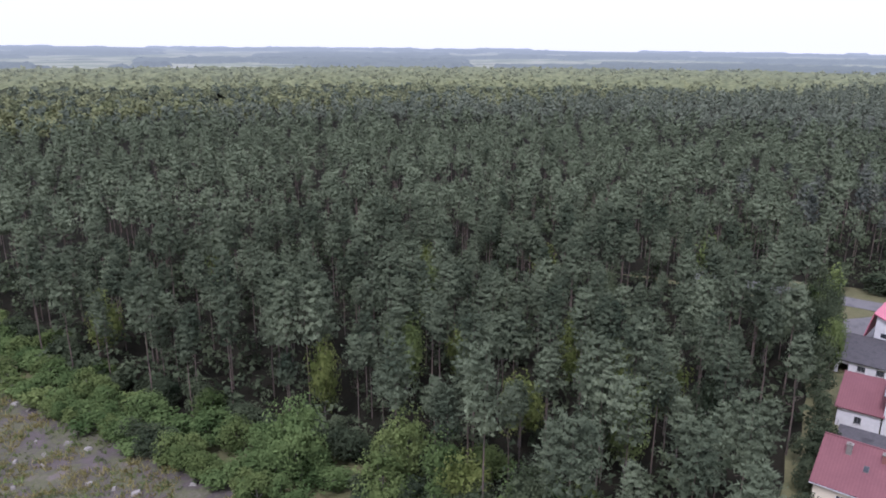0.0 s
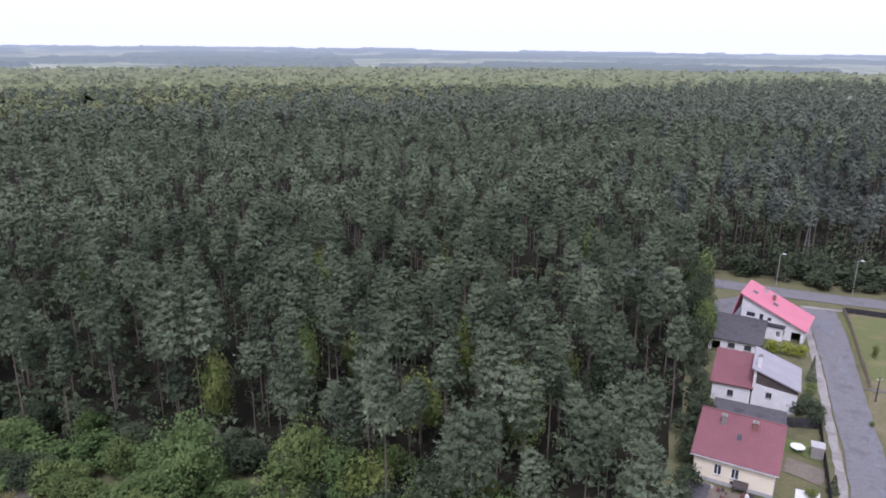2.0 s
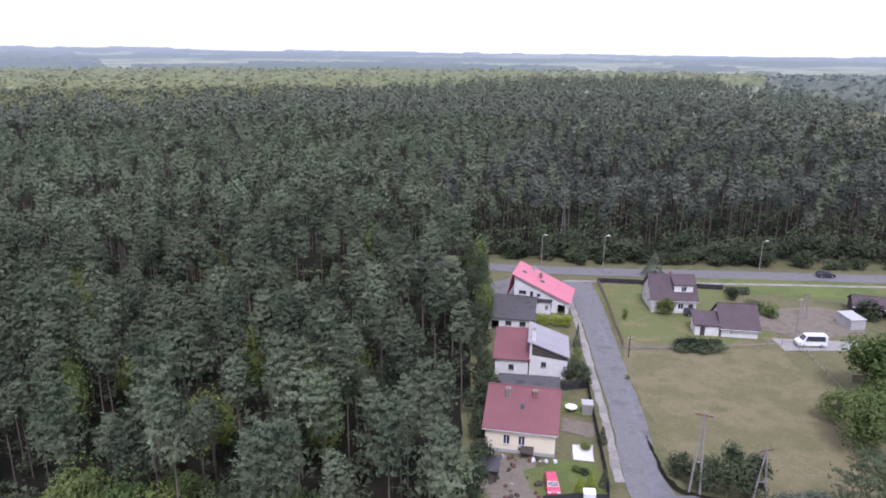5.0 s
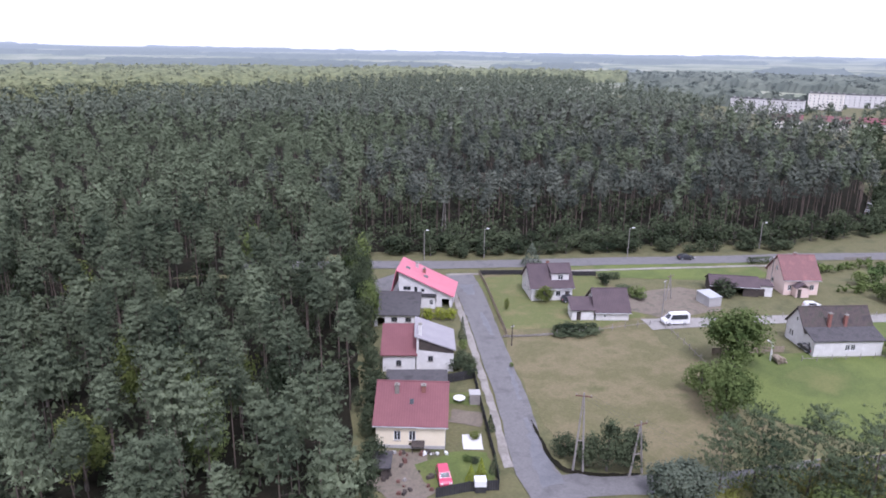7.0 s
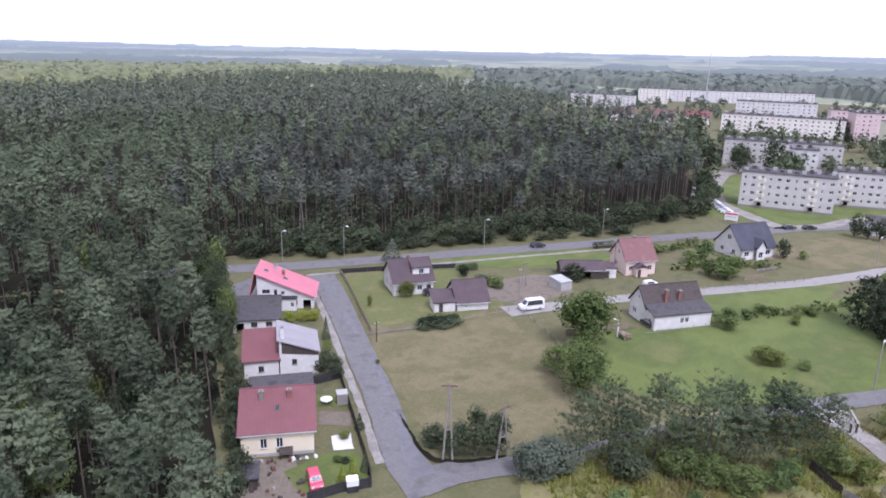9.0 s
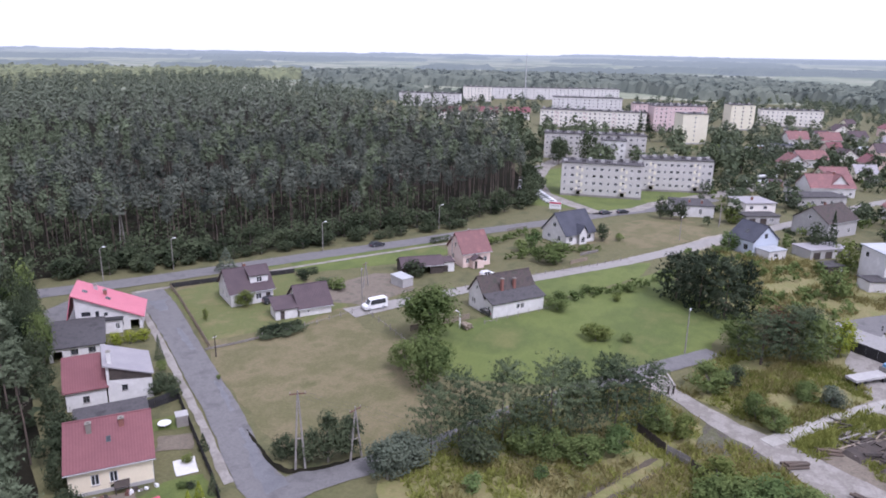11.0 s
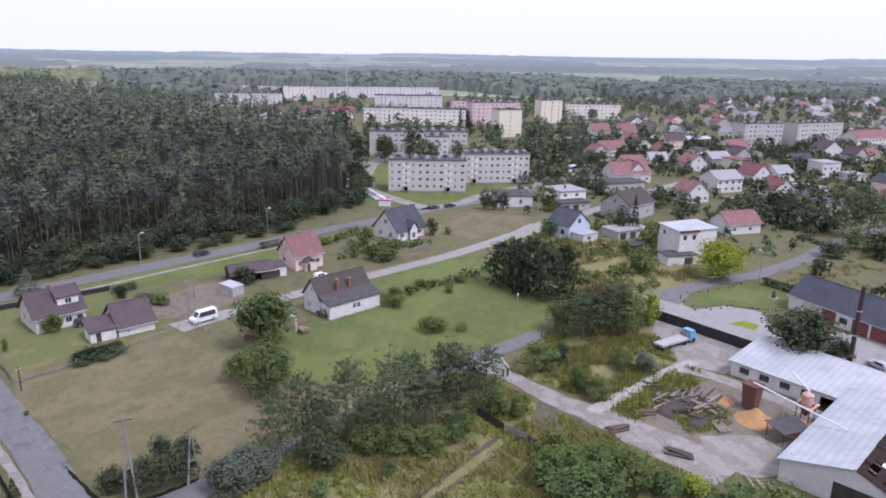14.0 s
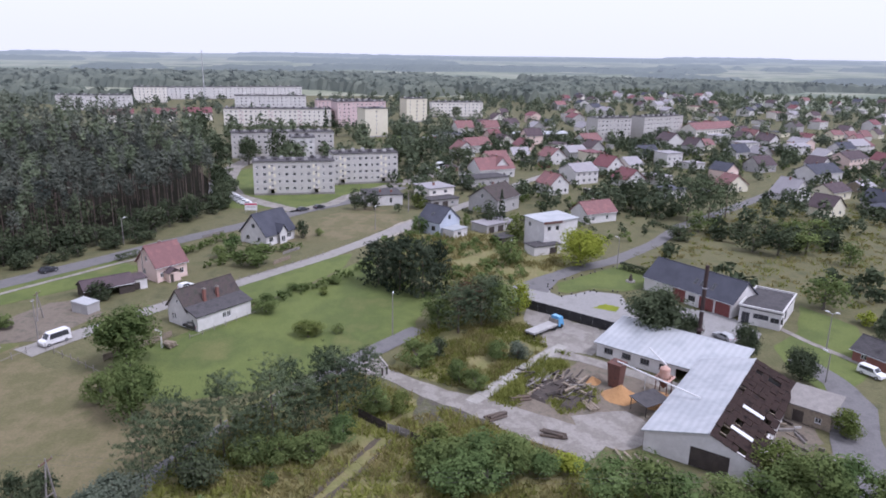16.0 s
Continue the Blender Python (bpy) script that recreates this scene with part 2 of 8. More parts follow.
WOOD = paint("weathered_timber", [(0.20, 0.16, 0.12), (0.28, 0.23, 0.17), (0.15, 0.13, 0.105)], 1.0, 0.1, 0.9, 0.4)
RUST = paint("rusty_steel", [(0.085, 0.042, 0.035), (0.13, 0.06, 0.045), (0.065, 0.038, 0.034)], 0.8, 0.1, 0.85, 0.3)
STEEL = paint("grey_steel", [(0.42, 0.43, 0.44), (0.5, 0.5, 0.5)], 1, 0.1, 0.5, 0.05, metal=0.4)
POLE = paint("concrete_pole", [(0.27, 0.25, 0.23), (0.2, 0.185, 0.17)], 1.0, 0.15, 0.9, 0.2)
BRICK = paint("red_brick", [(0.19, 0.082, 0.066), (0.24, 0.105, 0.082)], 1.0, 0.1, 0.9, 0.3)
BRICKDOOR = paint("dark_red_gate", [(0.17, 0.05, 0.045), (0.20, 0.062, 0.055)], 1.2, 0.15, 0.7, 0.1)
SAWDUST = paint("orange_sawdust", [(0.44, 0.25, 0.11), (0.36, 0.20, 0.085)], 1.5, 0.2, 1, 0.5)
FRAMEW = paint("white_frame", [(0.72, 0.72, 0.72), (0.66, 0.66, 0.66)], 1, 0.1, 0.5, 0, grain=0.3)
FRAMED = paint("dark_frame", [(0.06, 0.055, 0.055), (0.085, 0.08, 0.08)], 1, 0.1, 0.5, 0)
BLACK = paint("black_fence", [(0.03, 0.03, 0.032), (0.05, 0.048, 0.048)], 1, 0.1, 0.8, 0.1)
RUBBER = paint("tyre_rubber", [(0.02, 0.02, 0.02), (0.035, 0.035, 0.035)], 0.3, 0.05, 0.9, 0)
for m_ in (FELT, TILE_OLD, TILE_BROWN, SLATE, DARKWOOD, SOOT, BLACK, RUBBER, MAROON):
    m_.node_tree.nodes["Principled BSDF"].inputs["Specular IOR Level"].default_value = 0.2
glass = bpy.data.materials.new("window_glass")
glass.use_nodes = True
gb = glass.node_tree.nodes["Principled BSDF"]
gb.inputs["Base Color"].default_value = (0.06, 0.065, 0.075, 1)
gb.inputs["Roughness"].default_value = 0.08
gb.inputs["Transmission Weight"].default_value = 0.35
GLASS = glass


def lacquer(name, c):
    m = paint(name, [c, tuple(v * 0.92 for v in c)], 2, 0.3, 0.3, 0)
    m.node_tree.nodes["Principled BSDF"].inputs["Coat Weight"].default_value = 0.5
    return m


CAR_WHITE, CAR_RED, CAR_DARK = lacquer("white_lacquer", (0.75, 0.75, 0.75)), lacquer("red_lacquer", (0.5, 0.04, 0.10)), lacquer("dark_lacquer", (0.03, 0.032, 0.04))
CAR_SILVER, CAR_BLUE = lacquer("silver_lacquer", (0.4, 0.41, 0.42)), lacquer("blue_lacquer", (0.12, 0.35, 0.6))

# ---------------------------------------------------------------- mesh tools


class Mesh:
    """Collects vertices and faces for one mesh."""

    def __init__(self):
        self.v, self.f = [], []

    def poly(self, pts):
        i = len(self.v)
        self.v += [tuple(p) for p in pts]
        self.f.append(tuple(range(i, i + len(pts))))
        return self

    def hexa(self, p):
        """Eight corners: four below, four above, both counter-clockwise from above."""
        i = len(self.v)
        self.v += [tuple(q) for q in p]
        self.f += [tuple(i + j for j in q) for q in ((3, 2, 1, 0), (4, 5, 6, 7), (0, 1, 5, 4), (1, 2, 6, 5), (2, 3, 7, 6), (3, 0, 4, 7))]
        return self

    def box(self, x0, x1, y0, y1, z0, z1):
        return self.hexa([(x0, y0, z0), (x1, y0, z0), (x1, y1, z0), (x0, y1, z0), (x0, y0, z1), (x1, y0, z1), (x1, y1, z1), (x0, y1, z1)])

    def slab(self, quad, thick):
        """A board under the four points given."""
        q = [Vector(p) for p in quad]
        n = (q[1] - q[0]).cross(q[3] - q[0]).normalized()
        n = n if n.z >= 0 else -n
        if (q[1] - q[0]).cross(q[3] - q[0]).z < 0:
            q = [q[0], q[3], q[2], q[1]]
        return self.hexa([p - n * thick for p in q] + q)

    def tube(self, a, b, r0, r1=None, sides=8, caps=True):
        r1 = r0 if r1 is None else r1
        a, b = Vector(a), Vector(b)
        d = (b - a).normalized()
        u = d.cross(Vector((0, 0, 1)) if abs(d.z) < 0.95 else Vector((1, 0, 0))).normalized()
        w = d.cross(u)
        i = len(self.v)
        for c, r in ((a, r0), (b, r1)):
            for s in range(sides):
                t = 2 * math.pi * s / sides
                self.v.append(tuple(c + (u * math.cos(t) + w * math.sin(t)) * r))
        for s in range(sides):
            s2 = (s + 1) % sides
            self.f.append((i + s, i + s2, i + sides + s2, i + sides + s))
        if caps:
            self.f.append(tuple(i + s for s in reversed(range(sides))))
            self.f.append(tuple(i + sides + s for s in range(sides)))
        return self

    def data(self, name, *mats):
        me = bpy.data.meshes.new(name)
        me.from_pydata(self.v, [], self.f)
        for m in mats:
            me.materials.append(m)
        me.update()
        return me


def part(name, mb, material, parent, label=""):
    """One mesh under a thing or under a part."""
    me = mb if isinstance(mb, bpy.types.Mesh) else mb.data(name, material)
    ob = new(name, me)
    ob.parent = parent
    if label:
        tagged(ob, label)
    return ob


def thing(name, m, label, category, group="", kind=""):
    ob = new(name)
    ob.empty_display_size = 0.5
    ob.matrix_world = m
    return tagged(ob, label, category, group, kind)


def wobble(pts, step, amp, seed):
    """Breaks the edge of an outline into short uneven pieces."""
    r, out = random.Random(seed), []
    for a, b in zip(pts, pts[1:] + pts[:1]):
        n = max(1, int(math.dist(a, b) / step))
        for i in range(n):
            t = i / n
            out.append((a[0] + (b[0] - a[0]) * t + r.uniform(-amp, amp), a[1] + (b[1] - a[1]) * t + r.uniform(-amp, amp)))
    return out


def sheet(name, pts, z, material, label, category, step=2.5, amp=0.25, kind="structure"):
    pts = wobble(pts, step, amp, len(pts) + int(z * 1000))
    tris = tessellate_polygon([[Vector((x, y, 0)) for x, y in pts]])
    mb = Mesh()
    mb.v = [(x, y, z) for x, y in pts]
    for t in tris:
        a, b, c = (Vector((*pts[i], 0)) for i in t)
        mb.f.append(tuple(t) if (b - a).cross(c - a).z > 0 else tuple(reversed(t)))
    return tagged(new(name, mb.data(name, material)), label, category, kind=kind)


def ribbon(name, line, width, z, material, label, category, amp=0.12, kind="structure", step=2.0):
    """A road along a line; width may be one number or one for each point."""
    widths = width if isinstance(width, (list, tuple)) else [width] * len(line)
    left, right = [], []
    for i, p in enumerate(line):
        a, b = Vector(line[max(0, i - 1)]), Vector(line[min(len(line) - 1, i + 1)])
        d = (b - a).normalized()
        n = Vector((-d.y, d.x)) * widths[i] / 2
        left.append((p[0] + n.x, p[1] + n.y))
        right.append((p[0] - n.x, p[1] - n.y))
    return sheet(name, left + right[::-1], z, material, label, category, step, amp, kind)


def inside(x, y, poly):
    hit, j = False, len(poly) - 1
    for i in range(len(poly)):
        (a, b), (c, d) = poly[i], poly[j]
        if (b > y) != (d > y) and x < (c - a) * (y - b) / (d - b) + a:
            hit = not hit
        j = i
    return hit

# ---------------------------------------------------------------- ground and roads
mb = Mesh()
ring = [0, 60, 120, 200, 320, 500, 800, 1300, 2200, 3500, 4950]
N = 96
mb.v.append((0, 0, 0))
for r in ring[1:]:
    mb.v += [(r * math.sin(2 * math.pi * i / N), r * math.cos(2 * math.pi * i / N), 0) for i in range(N)]
for i in range(N):
    mb.f.append((0, 1 + (i + 1) % N, 1 + i))
    for k in range(len(ring) - 2):
        a, b = 1 + k * N, 1 + (k + 1) * N
        mb.f.append((a + i, a + (i + 1) % N, b + (i + 1) % N, b + i))
ground = tagged(new("ground", mb.data("ground", GRASS)), "uneven rough grass ground reaching the horizon", "ground", kind="structure")


# the open country rises gently towards a low skyline
SKYLINE = [(-60, -0.12), (-20, -0.14), (4, -0.2), (20, -0.36), (45, -0.46), (60, -0.42), (75, -0.3), (90, -0.17), (104, -0.06), (116, 0.06), (150, 0.06)]


def far_height(x, y):
    """Height of the far country over the town's ground."""
    d, a = math.hypot(x, y), math.degrees(math.atan2(x, y))
    if d < 1300:
        return 0.0
    for (a0, e0), (a1, e1) in zip(SKYLINE, SKYLINE[1:]):
        if a <= a1:
            e = e0 + (e1 - e0) * max(0.0, (a - a0) / (a1 - a0))
            break
    else:
        e = SKYLINE[-1][1]
    top = 54 + 4900 * math.tan(radians(e + 0.05 * noise.noise((a * 0.13, 3.0, 0))))
    t = min(1.0, (d - 1300) / 3600)
    return top * t ** 1.25 + 3.5 * t * noise.noise((x * 0.0016, y * 0.0016, 8))


mb = Mesh()
RADII = [900, 1300, 1500, 1750, 2000, 2300, 2600, 2950, 3300, 3700, 4100, 4500, 4900]
for i in range(141):
    a = radians(-60 + 1.5 * i)
    mb.v += [(d * math.sin(a), d * math.cos(a), 0.05 + far_height(d * math.sin(a), d * math.cos(a))) for d in RADII]
K = len(RADII)
for i in range(140):
    mb.f += [(i * K + k, (i + 1) * K + k, (i + 1) * K + k + 1, i * K + k + 1) for k in range(K - 1)]
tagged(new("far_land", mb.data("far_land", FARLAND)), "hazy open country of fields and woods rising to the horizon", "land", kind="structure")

# woods west of the street and north of the main road
WOOD_WEST = [(-420, 470), (-300, 330), (-150, 190), (-84, 122), (-60, 104), (-38, 92), (-25, 88), (-12, 82), (0, 74), (12, 56), (28.5, 50), (35, 61), (41.5, 73), (48.5, 85), (55.5, 96), (62.5, 107), (71.5, 124), (82, 141), (-10, 196), (-100, 254), (-260, 355)]
WOOD_NORTH = [(-900, 760), (-420, 480), (-240, 355), (-92, 266), (-4, 210), (88, 158), (116, 145), (142, 128), (172, 114), (204, 96), (236, 88), (268, 98), (306, 117), (375, 142), (430, 172), (470, 240), (500, 300), (590, 400), (660, 560), (760, 700), (600, 900), (200, 1000), (-300, 900), (-700, 860)]
CORRIDOR = [(78, 146), (-10, 196), (-260, 355), (-240, 362), (-92, 266), (0, 212), (84, 160)]
sheet("forest_floor", CORRIDOR, 0.025, LITTER, "forest floor of needles and moss, darkened for shade", "forest floor", 6, 1.0)
sheet("forest_floor", WOOD_WEST, 0.03, LITTER, "forest floor of needles and moss, darkened for shade", "forest floor", 6, 1.0)
sheet("forest_floor", WOOD_NORTH, 0.035, LITTER, "forest floor of needles and moss, darkened for shade", "forest floor", 8, 1.5)

STREET = [(102, 126), (97.6, 116.2), (92.3, 107.5), (86.8, 98.6), (81.3, 89.9), (75.7, 81.1), (71.0, 73.3), (66.2, 66.3), (61.8, 60.3), (59.2, 55.6), (57, 49)]
MAIN = [(60, 165), (90, 145), (107, 133), (124, 123), (146, 110), (170, 95), (190, 84), (212, 69.5), (236, 55), (256, 40), (285, 25)]
MAIN_W = [6.5] * 11
SECOND = [(114, 79), (126, 72), (140, 64), (156, 53), (182, 36), (203, 25), (220, 16.5), (242, 4), (267, -9), (300, -25), (342, -50)]
sheet("meadow", [(104, 120), (95, 104), (85, 90), (77, 78), (71, 67), (66, 58), (66, 53), (73, 47), (95, 38), (96, 46), (107, 59), (109, 72), (119, 84), (130, 104), (126, 117), (112, 125)], 0.04, MEADOW, "dry yellowish mown meadow with bare patches", "meadow", 2, 0.4)
sheet("garden_lawn", [(104, 121), (95, 105), (89, 94), (104, 84), (118, 82), (128, 104), (136, 112), (124, 117)], 0.05, YARD_GRASS, "worn olive green garden lawn", "lawn", 2, 0.3)
sheet("lawn", [(97, 47), (105, 57), (113, 62), (122, 56), (160, 34), (183, 25), (168, 20), (152, 6), (133, 9), (115, 22), (104, 29)], 0.045, LAWN, "green mown grass field", "lawn", 2, 0.4)
sheet("lawn", [(140, 63.5), (158, 54.5), (180, 39), (184, 30), (170, 30), (150, 40), (134, 52)], 0.055, LAWN, "green roadside grass strip", "lawn", 2, 0.3)
sheet("verge", [(128, 118), (160, 99), (172, 90), (166, 80), (150, 88), (133, 102)], 0.047, LAWN, "grass verge beside the main road", "verge", 2, 0.3)
sheet("dirt_yard", [(117, 88), (126, 93), (140, 89), (142, 82), (134, 74), (120, 79)], 0.06, DIRT, "trampled grey gravel yard", "yard", 1.5, 0.3)
sheet("fallow_field", [(196, 60), (214, 53), (236, 42), (246, 32), (232, 20), (222, 19), (204, 29), (194, 40)], 0.06, MEADOW, "brown fallow field of tall dry grass", "field", 2, 0.5)
sheet("weedy_ground", [(70, 45), (100, 32), (112, 22), (100, 5), (86, -14), (78, -30), (60, -30), (50, 0), (58, 35)], 0.05, WEEDS, "overgrown weedy ground with dry grass", "wasteland", 2, 0.5)
sheet("weedy_ground", [(112, 12), (133, 6), (142, -6), (141, -14), (123, -18), (105, -4), (108, 4)], 0.055, WEEDS, "overgrown weedy ground beside the yard", "wasteland", 2, 0.4)
sheet("weedy_ground", [(150, 2), (178, 18), (203, 22), (215, 0), (200, -30), (178, -30), (160, -12)], 0.05, WEEDS, "brownish fallow ground with scrub", "wasteland", 3, 0.6)
sheet("weedy_ground", [(163, -50), (190, -48), (230, -76), (262, -106), (300, -140), (290, -200), (200, -180), (150, -120), (140, -80)], 0.05, GRASS, "wild meadow with patches of scrub", "wasteland", 3, 0.6)
sheet("rubble_ground", [(-78, 112), (-56, 96), (-40, 84), (-27, 77), (-20, 60), (-90, 60), (-110, 100)], 0.05, RUBBLE, "rubble strewn clearing with grass", "wasteland", 2, 0.6)

ribbon("main_road", MAIN, MAIN_W, 0.10, ASPHALT, "worn grey asphalt main road", "road")
ribbon("main_road_verge", [(100, 128), (124, 114.5), (146, 102), (170, 88), (176, 84)], 1.4, 0.085, CONCRETE, "pale concrete footpath beside the main road", "footpath")
ribbon("street", STREET, [7.8, 6.4, 5.8, 5.5, 5.3, 5.2, 5.2, 5.1, 5.0, 5.6, 7], 0.11, ASPHALT, "patched grey asphalt residential street", "street")
ribbon("street_shoulder", [(95.5, 119.9), (89.2, 109.5), (83.7, 100.4), (78.3, 91.7), (72.7, 83.0), (68, 75.3), (63.5, 68.3), (59.1, 62), (57, 58.5)], 1.3, 0.09, CONCRETE, "pale dusty shoulder along the street", "shoulder", 0.13)
ribbon("street", [(57, 52), (62, 50), (68, 45.5), (80, 38.5), (92, 33), (105, 25.5), (114, 19.5), (123, 13.5), (131, 8)], [6, 5, 4, 3.6, 3.6, 4, 4.2, 4.2, 4], 0.12, ASPHALT, "narrow asphalt lane behind the pines", "lane")
ribbon("second_street", SECOND, [6, 4.6, 4.2, 4.2, 4.6, 5, 5.5, 5, 4.6, 4.6, 4.6], 0.105, DUST, "pale dusty concrete side street", "street")
ribbon("sand_turnout", [(196, 28), (206, 23), (221, 16), (228, 12)], [3, 7, 8, 6], 0.095, GRAVEL, "pale sandy roadside strip", "shoulder", 0.5)
ribbon("yard_road", [(114.5, 17.5), (110.9, 13), (106.6, 7.5), (103, 2.5), (100, -3.2), (96.2, -9), (92.3, -15), (88.6, -21)], [6.5, 3.6, 3.8, 4.6, 5.6, 6.6, 7.6, 9], 0.10, CONCRETE, "cracked dusty concrete yard road", "road", 0.4)
ribbon("concrete_lane", [(101, -2.4), (103.5, -4.2), (108, -7.4), (113.4, -11.2), (119, -15.4), (124.4, -20)], [3.2, 2.7, 2.6, 2.6, 2.8, 3.4], 0.115, CONCRETE, "pale concrete slab lane", "lane", 0.2)
ribbon("concrete_lane", [(122, -17), (119, -23), (113, -32), (107, -39)], [4, 3, 3, 4], 0.125, CONCRETE, "pale concrete slab lane beside the long building", "lane", 0.2)
sheet("sawmill_yard", [(100, -8), (104, -9.5), (118, -22), (116, -30), (106, -37), (96, -31), (94, -21), (96, -14)], 0.07, DIRT, "dirty yard with sawdust and timber scraps", "yard", 1.5, 0.4)
sheet("sawmill_yard", [(98, -18), (100, -27), (93, -31), (88, -24), (92, -18)], 0.08, CONCRETE, "stained concrete yard floor", "yard", 1.5, 0.4)
sheet("plaza", [(161, -13), (150, -12), (143, -19), (133, -33), (126, -42), (118, -48), (124, -56), (134, -62), (144, -59), (150, -47), (149, -38), (156, -38), (158, -31), (155.5, -27), (153.5, -23.5), (156, -21.5), (162, -22)], 0.09, PATCH_ASPHALT, "grey paved forecourt", "forecourt", 1.5, 0.15)
ribbon("cross_street", [(158, -17), (167, -22.5), (175, -30), (184, -42), (203, -58), (227, -73), (251, -95), (294, -132), (340, -163), (381, -191), (479, -259)], [9, 5, 4.6, 4.6, 4.4, 4.4, 4.6, 4.8, 5, 5, 5], 0.115, ASPHALT, "grey asphalt street into the estate", "street")
sheet("flower_lawn", [(163, -24), (157, -23.5), (156, -25.5), (159, -31), (158, -39), (162, -46), (172, -50), (181, -44)], 0.10, LAWN, "trimmed lawn in front of the hall", "lawn", 1.5, 0.15)
sheet("front_lawn", [(152, -78), (136, -70), (128, -62), (118, -60), (108, -62), (112, -70), (122, -80), (140, -84)], 0.06, LAWN, "mown lawn behind the hall", "lawn", 2, 0.3)
ribbon("footpath", [(138, -67), (132, -69), (126, -72), (120, -75)], 1.4, 0.095, CONCRETE, "narrow paved footpath across the lawn", "footpath", 0.1)
ribbon("access_road", [(122, -64), (112, -66), (104, -65), (97, -61), (88, -57), (78, -54)], [5, 5, 6, 7, 7, 7], 0.10, ASPHALT, "grey asphalt access road", "road", 0.2)
sheet("estate_green", [(236, 84), (260, 90), (300, 112), (330, 95), (320, 50), (300, 20), (262, 40), (240, 58)], 0.055, LAWN, "mown green around the apartment blocks", "lawn", 2.5, 0.4)
ribbon("estate_road", [(235, 57), (245, 70), (258, 86), (285, 100), (320, 108), (360, 108)], [5, 6, 7, 9, 9, 8], 0.10, CONCRETE, "pale estate road and car park", "road", 0.2)
ribbon("estate_road", [(238, 55), (250, 47), (262, 44), (300, 22), (330, 10), (360, -10)], [5, 5, 5, 8, 12, 8], 0.12, CONCRETE, "pale estate road with parked cars", "road", 0.2)
ribbon("street_patch", [(90.6, 103.5), (87, 97.5), (84.5, 93)], [0.8, 1.3, 0.7], 0.116, TARMAC, "dark tar patch on the street", "road patch", 0.25, step=0.8)
ribbon("street_patch", [(77.5, 81), (74, 75.5), (71, 71)], [0.5, 0.9, 0.5], 0.117, TARMAC, "dark tar patch on the street", "road patch", 0.25, step=0.8)
ribbon("street_patch", [(68, 66.6), (64.5, 61.6), (61.4, 57.4), (59, 52)], [0.7, 1.3, 2.4, 3.0], 0.1235, TARMAC, "wet dark patch at the bend of the street", "road patch", 0.35, step=0.8)
ribbon("street_patch", [(99.5, 119.5), (96, 113.5)], [4.0, 1.6], 0.1165, TARMAC, "dark tar patch at the junction", "road patch", 0.4, step=0.8)
ribbon("street_edge", [(68, 65.5), (65.4, 61), (63, 56.5), (62.5, 53.5), (65.5, 50), (70, 47)], [0.2, 0.35, 0.8, 1.0, 0.9, 0.4], 0.1245, LITTER, "strip of wet black soil along the kerb", "gutter", 0.15, step=0.8)

SLABS = paint("pale_concrete_slabs", [(0.36, 0.345, 0.315), (0.30, 0.285, 0.255), (0.40, 0.385, 0.355)], 1.8, 0.3, 0.9, 0.3, grain=0.3)
# slabs of the lane, laid end to end with open joints
lane = [(102.2, -3.2), (108, -7.4), (113.4, -11.2), (119, -15.4), (124.4, -20)]
slab_lane = tagged(new("slab_lane"), "lane of pale precast concrete slabs", "lane", kind="structure")
slab = Mesh().box(-1.46, 1.46, -1.18, 1.18, 0.02, 0.15).data("slab", SLABS)
run = 0.0
for p, q in zip(lane, lane[1:]):
    L = math.dist(p, q)
    while run < L:
        ob = part("slab", slab, None, slab_lane)
        ob.matrix_local = Matrix.Translation((p[0] + (q[0] - p[0]) * run / L, p[1] + (q[1] - p[1]) * run / L, 0)) @ Matrix.Rotation(math.atan2(q[1] - p[1], q[0] - p[0]), 4, "Z")
        run += 3.0
    run -= L

# wheel ruts over the waste ground and a bare patch by the gate
for rut in ([(66, 22.5), (74, 18.4), (79.4, 15.8), (84.4, 13.5), (89.4, 11.0)], [(66, 20.6), (74.2, 16.3), (80, 12.9), (84.4, 10.9), (88.9, 9.0)]):
    ribbon("dirt_track", rut, [1.0, 0.9, 0.8, 0.8, 0.9], 0.075, RUTS, "bare brown wheel rut through dry grass", "track", 0.12, step=0.8)
sheet("dirt_patch", [(93.6, 6.6), (99.2, 6.2), (105.0, 5.8), (102.5, 2.4), (97.8, -2.5), (93.5, -6.6), (95.0, -0.6)], 0.085, RUBBLE, "bare grey brown dirt beside the yard road", "yard", 1.2, 0.35)
sheet("paved_yard", [(83.5, 134.4), (92.4, 136.1), (85.6, 123.2), (75.8, 114.2), (71.0, 114.0)], 0.075, ASPHALT, "dark paved yard beside the red roofed house", "yard", 1.2, 0.15)

# ---------------------------------------------------------------- trees


def tufts(c, nrm, size, rng, lift=0.5):
    """Small three-cornered tufts at points c, facing about nrm."""
    n = len(c)
    d = nrm + rng.normal(0, lift, (n, 3))
    d /= np.linalg.norm(d, axis=1, keepdims=True) + 1e-9
    t = rng.normal(0, 1, (n, 3))
    u = np.cross(d, t)
    u /= np.linalg.norm(u, axis=1, keepdims=True) + 1e-9
    w = np.cross(d, u)
    s = (size * rng.uniform(0.65, 1.35, n))[:, None]
    return np.stack([c + u * s, c - u * s * 0.55 + w * s * 0.75, c - u * s * 0.55 - w * s * 0.75], 1)


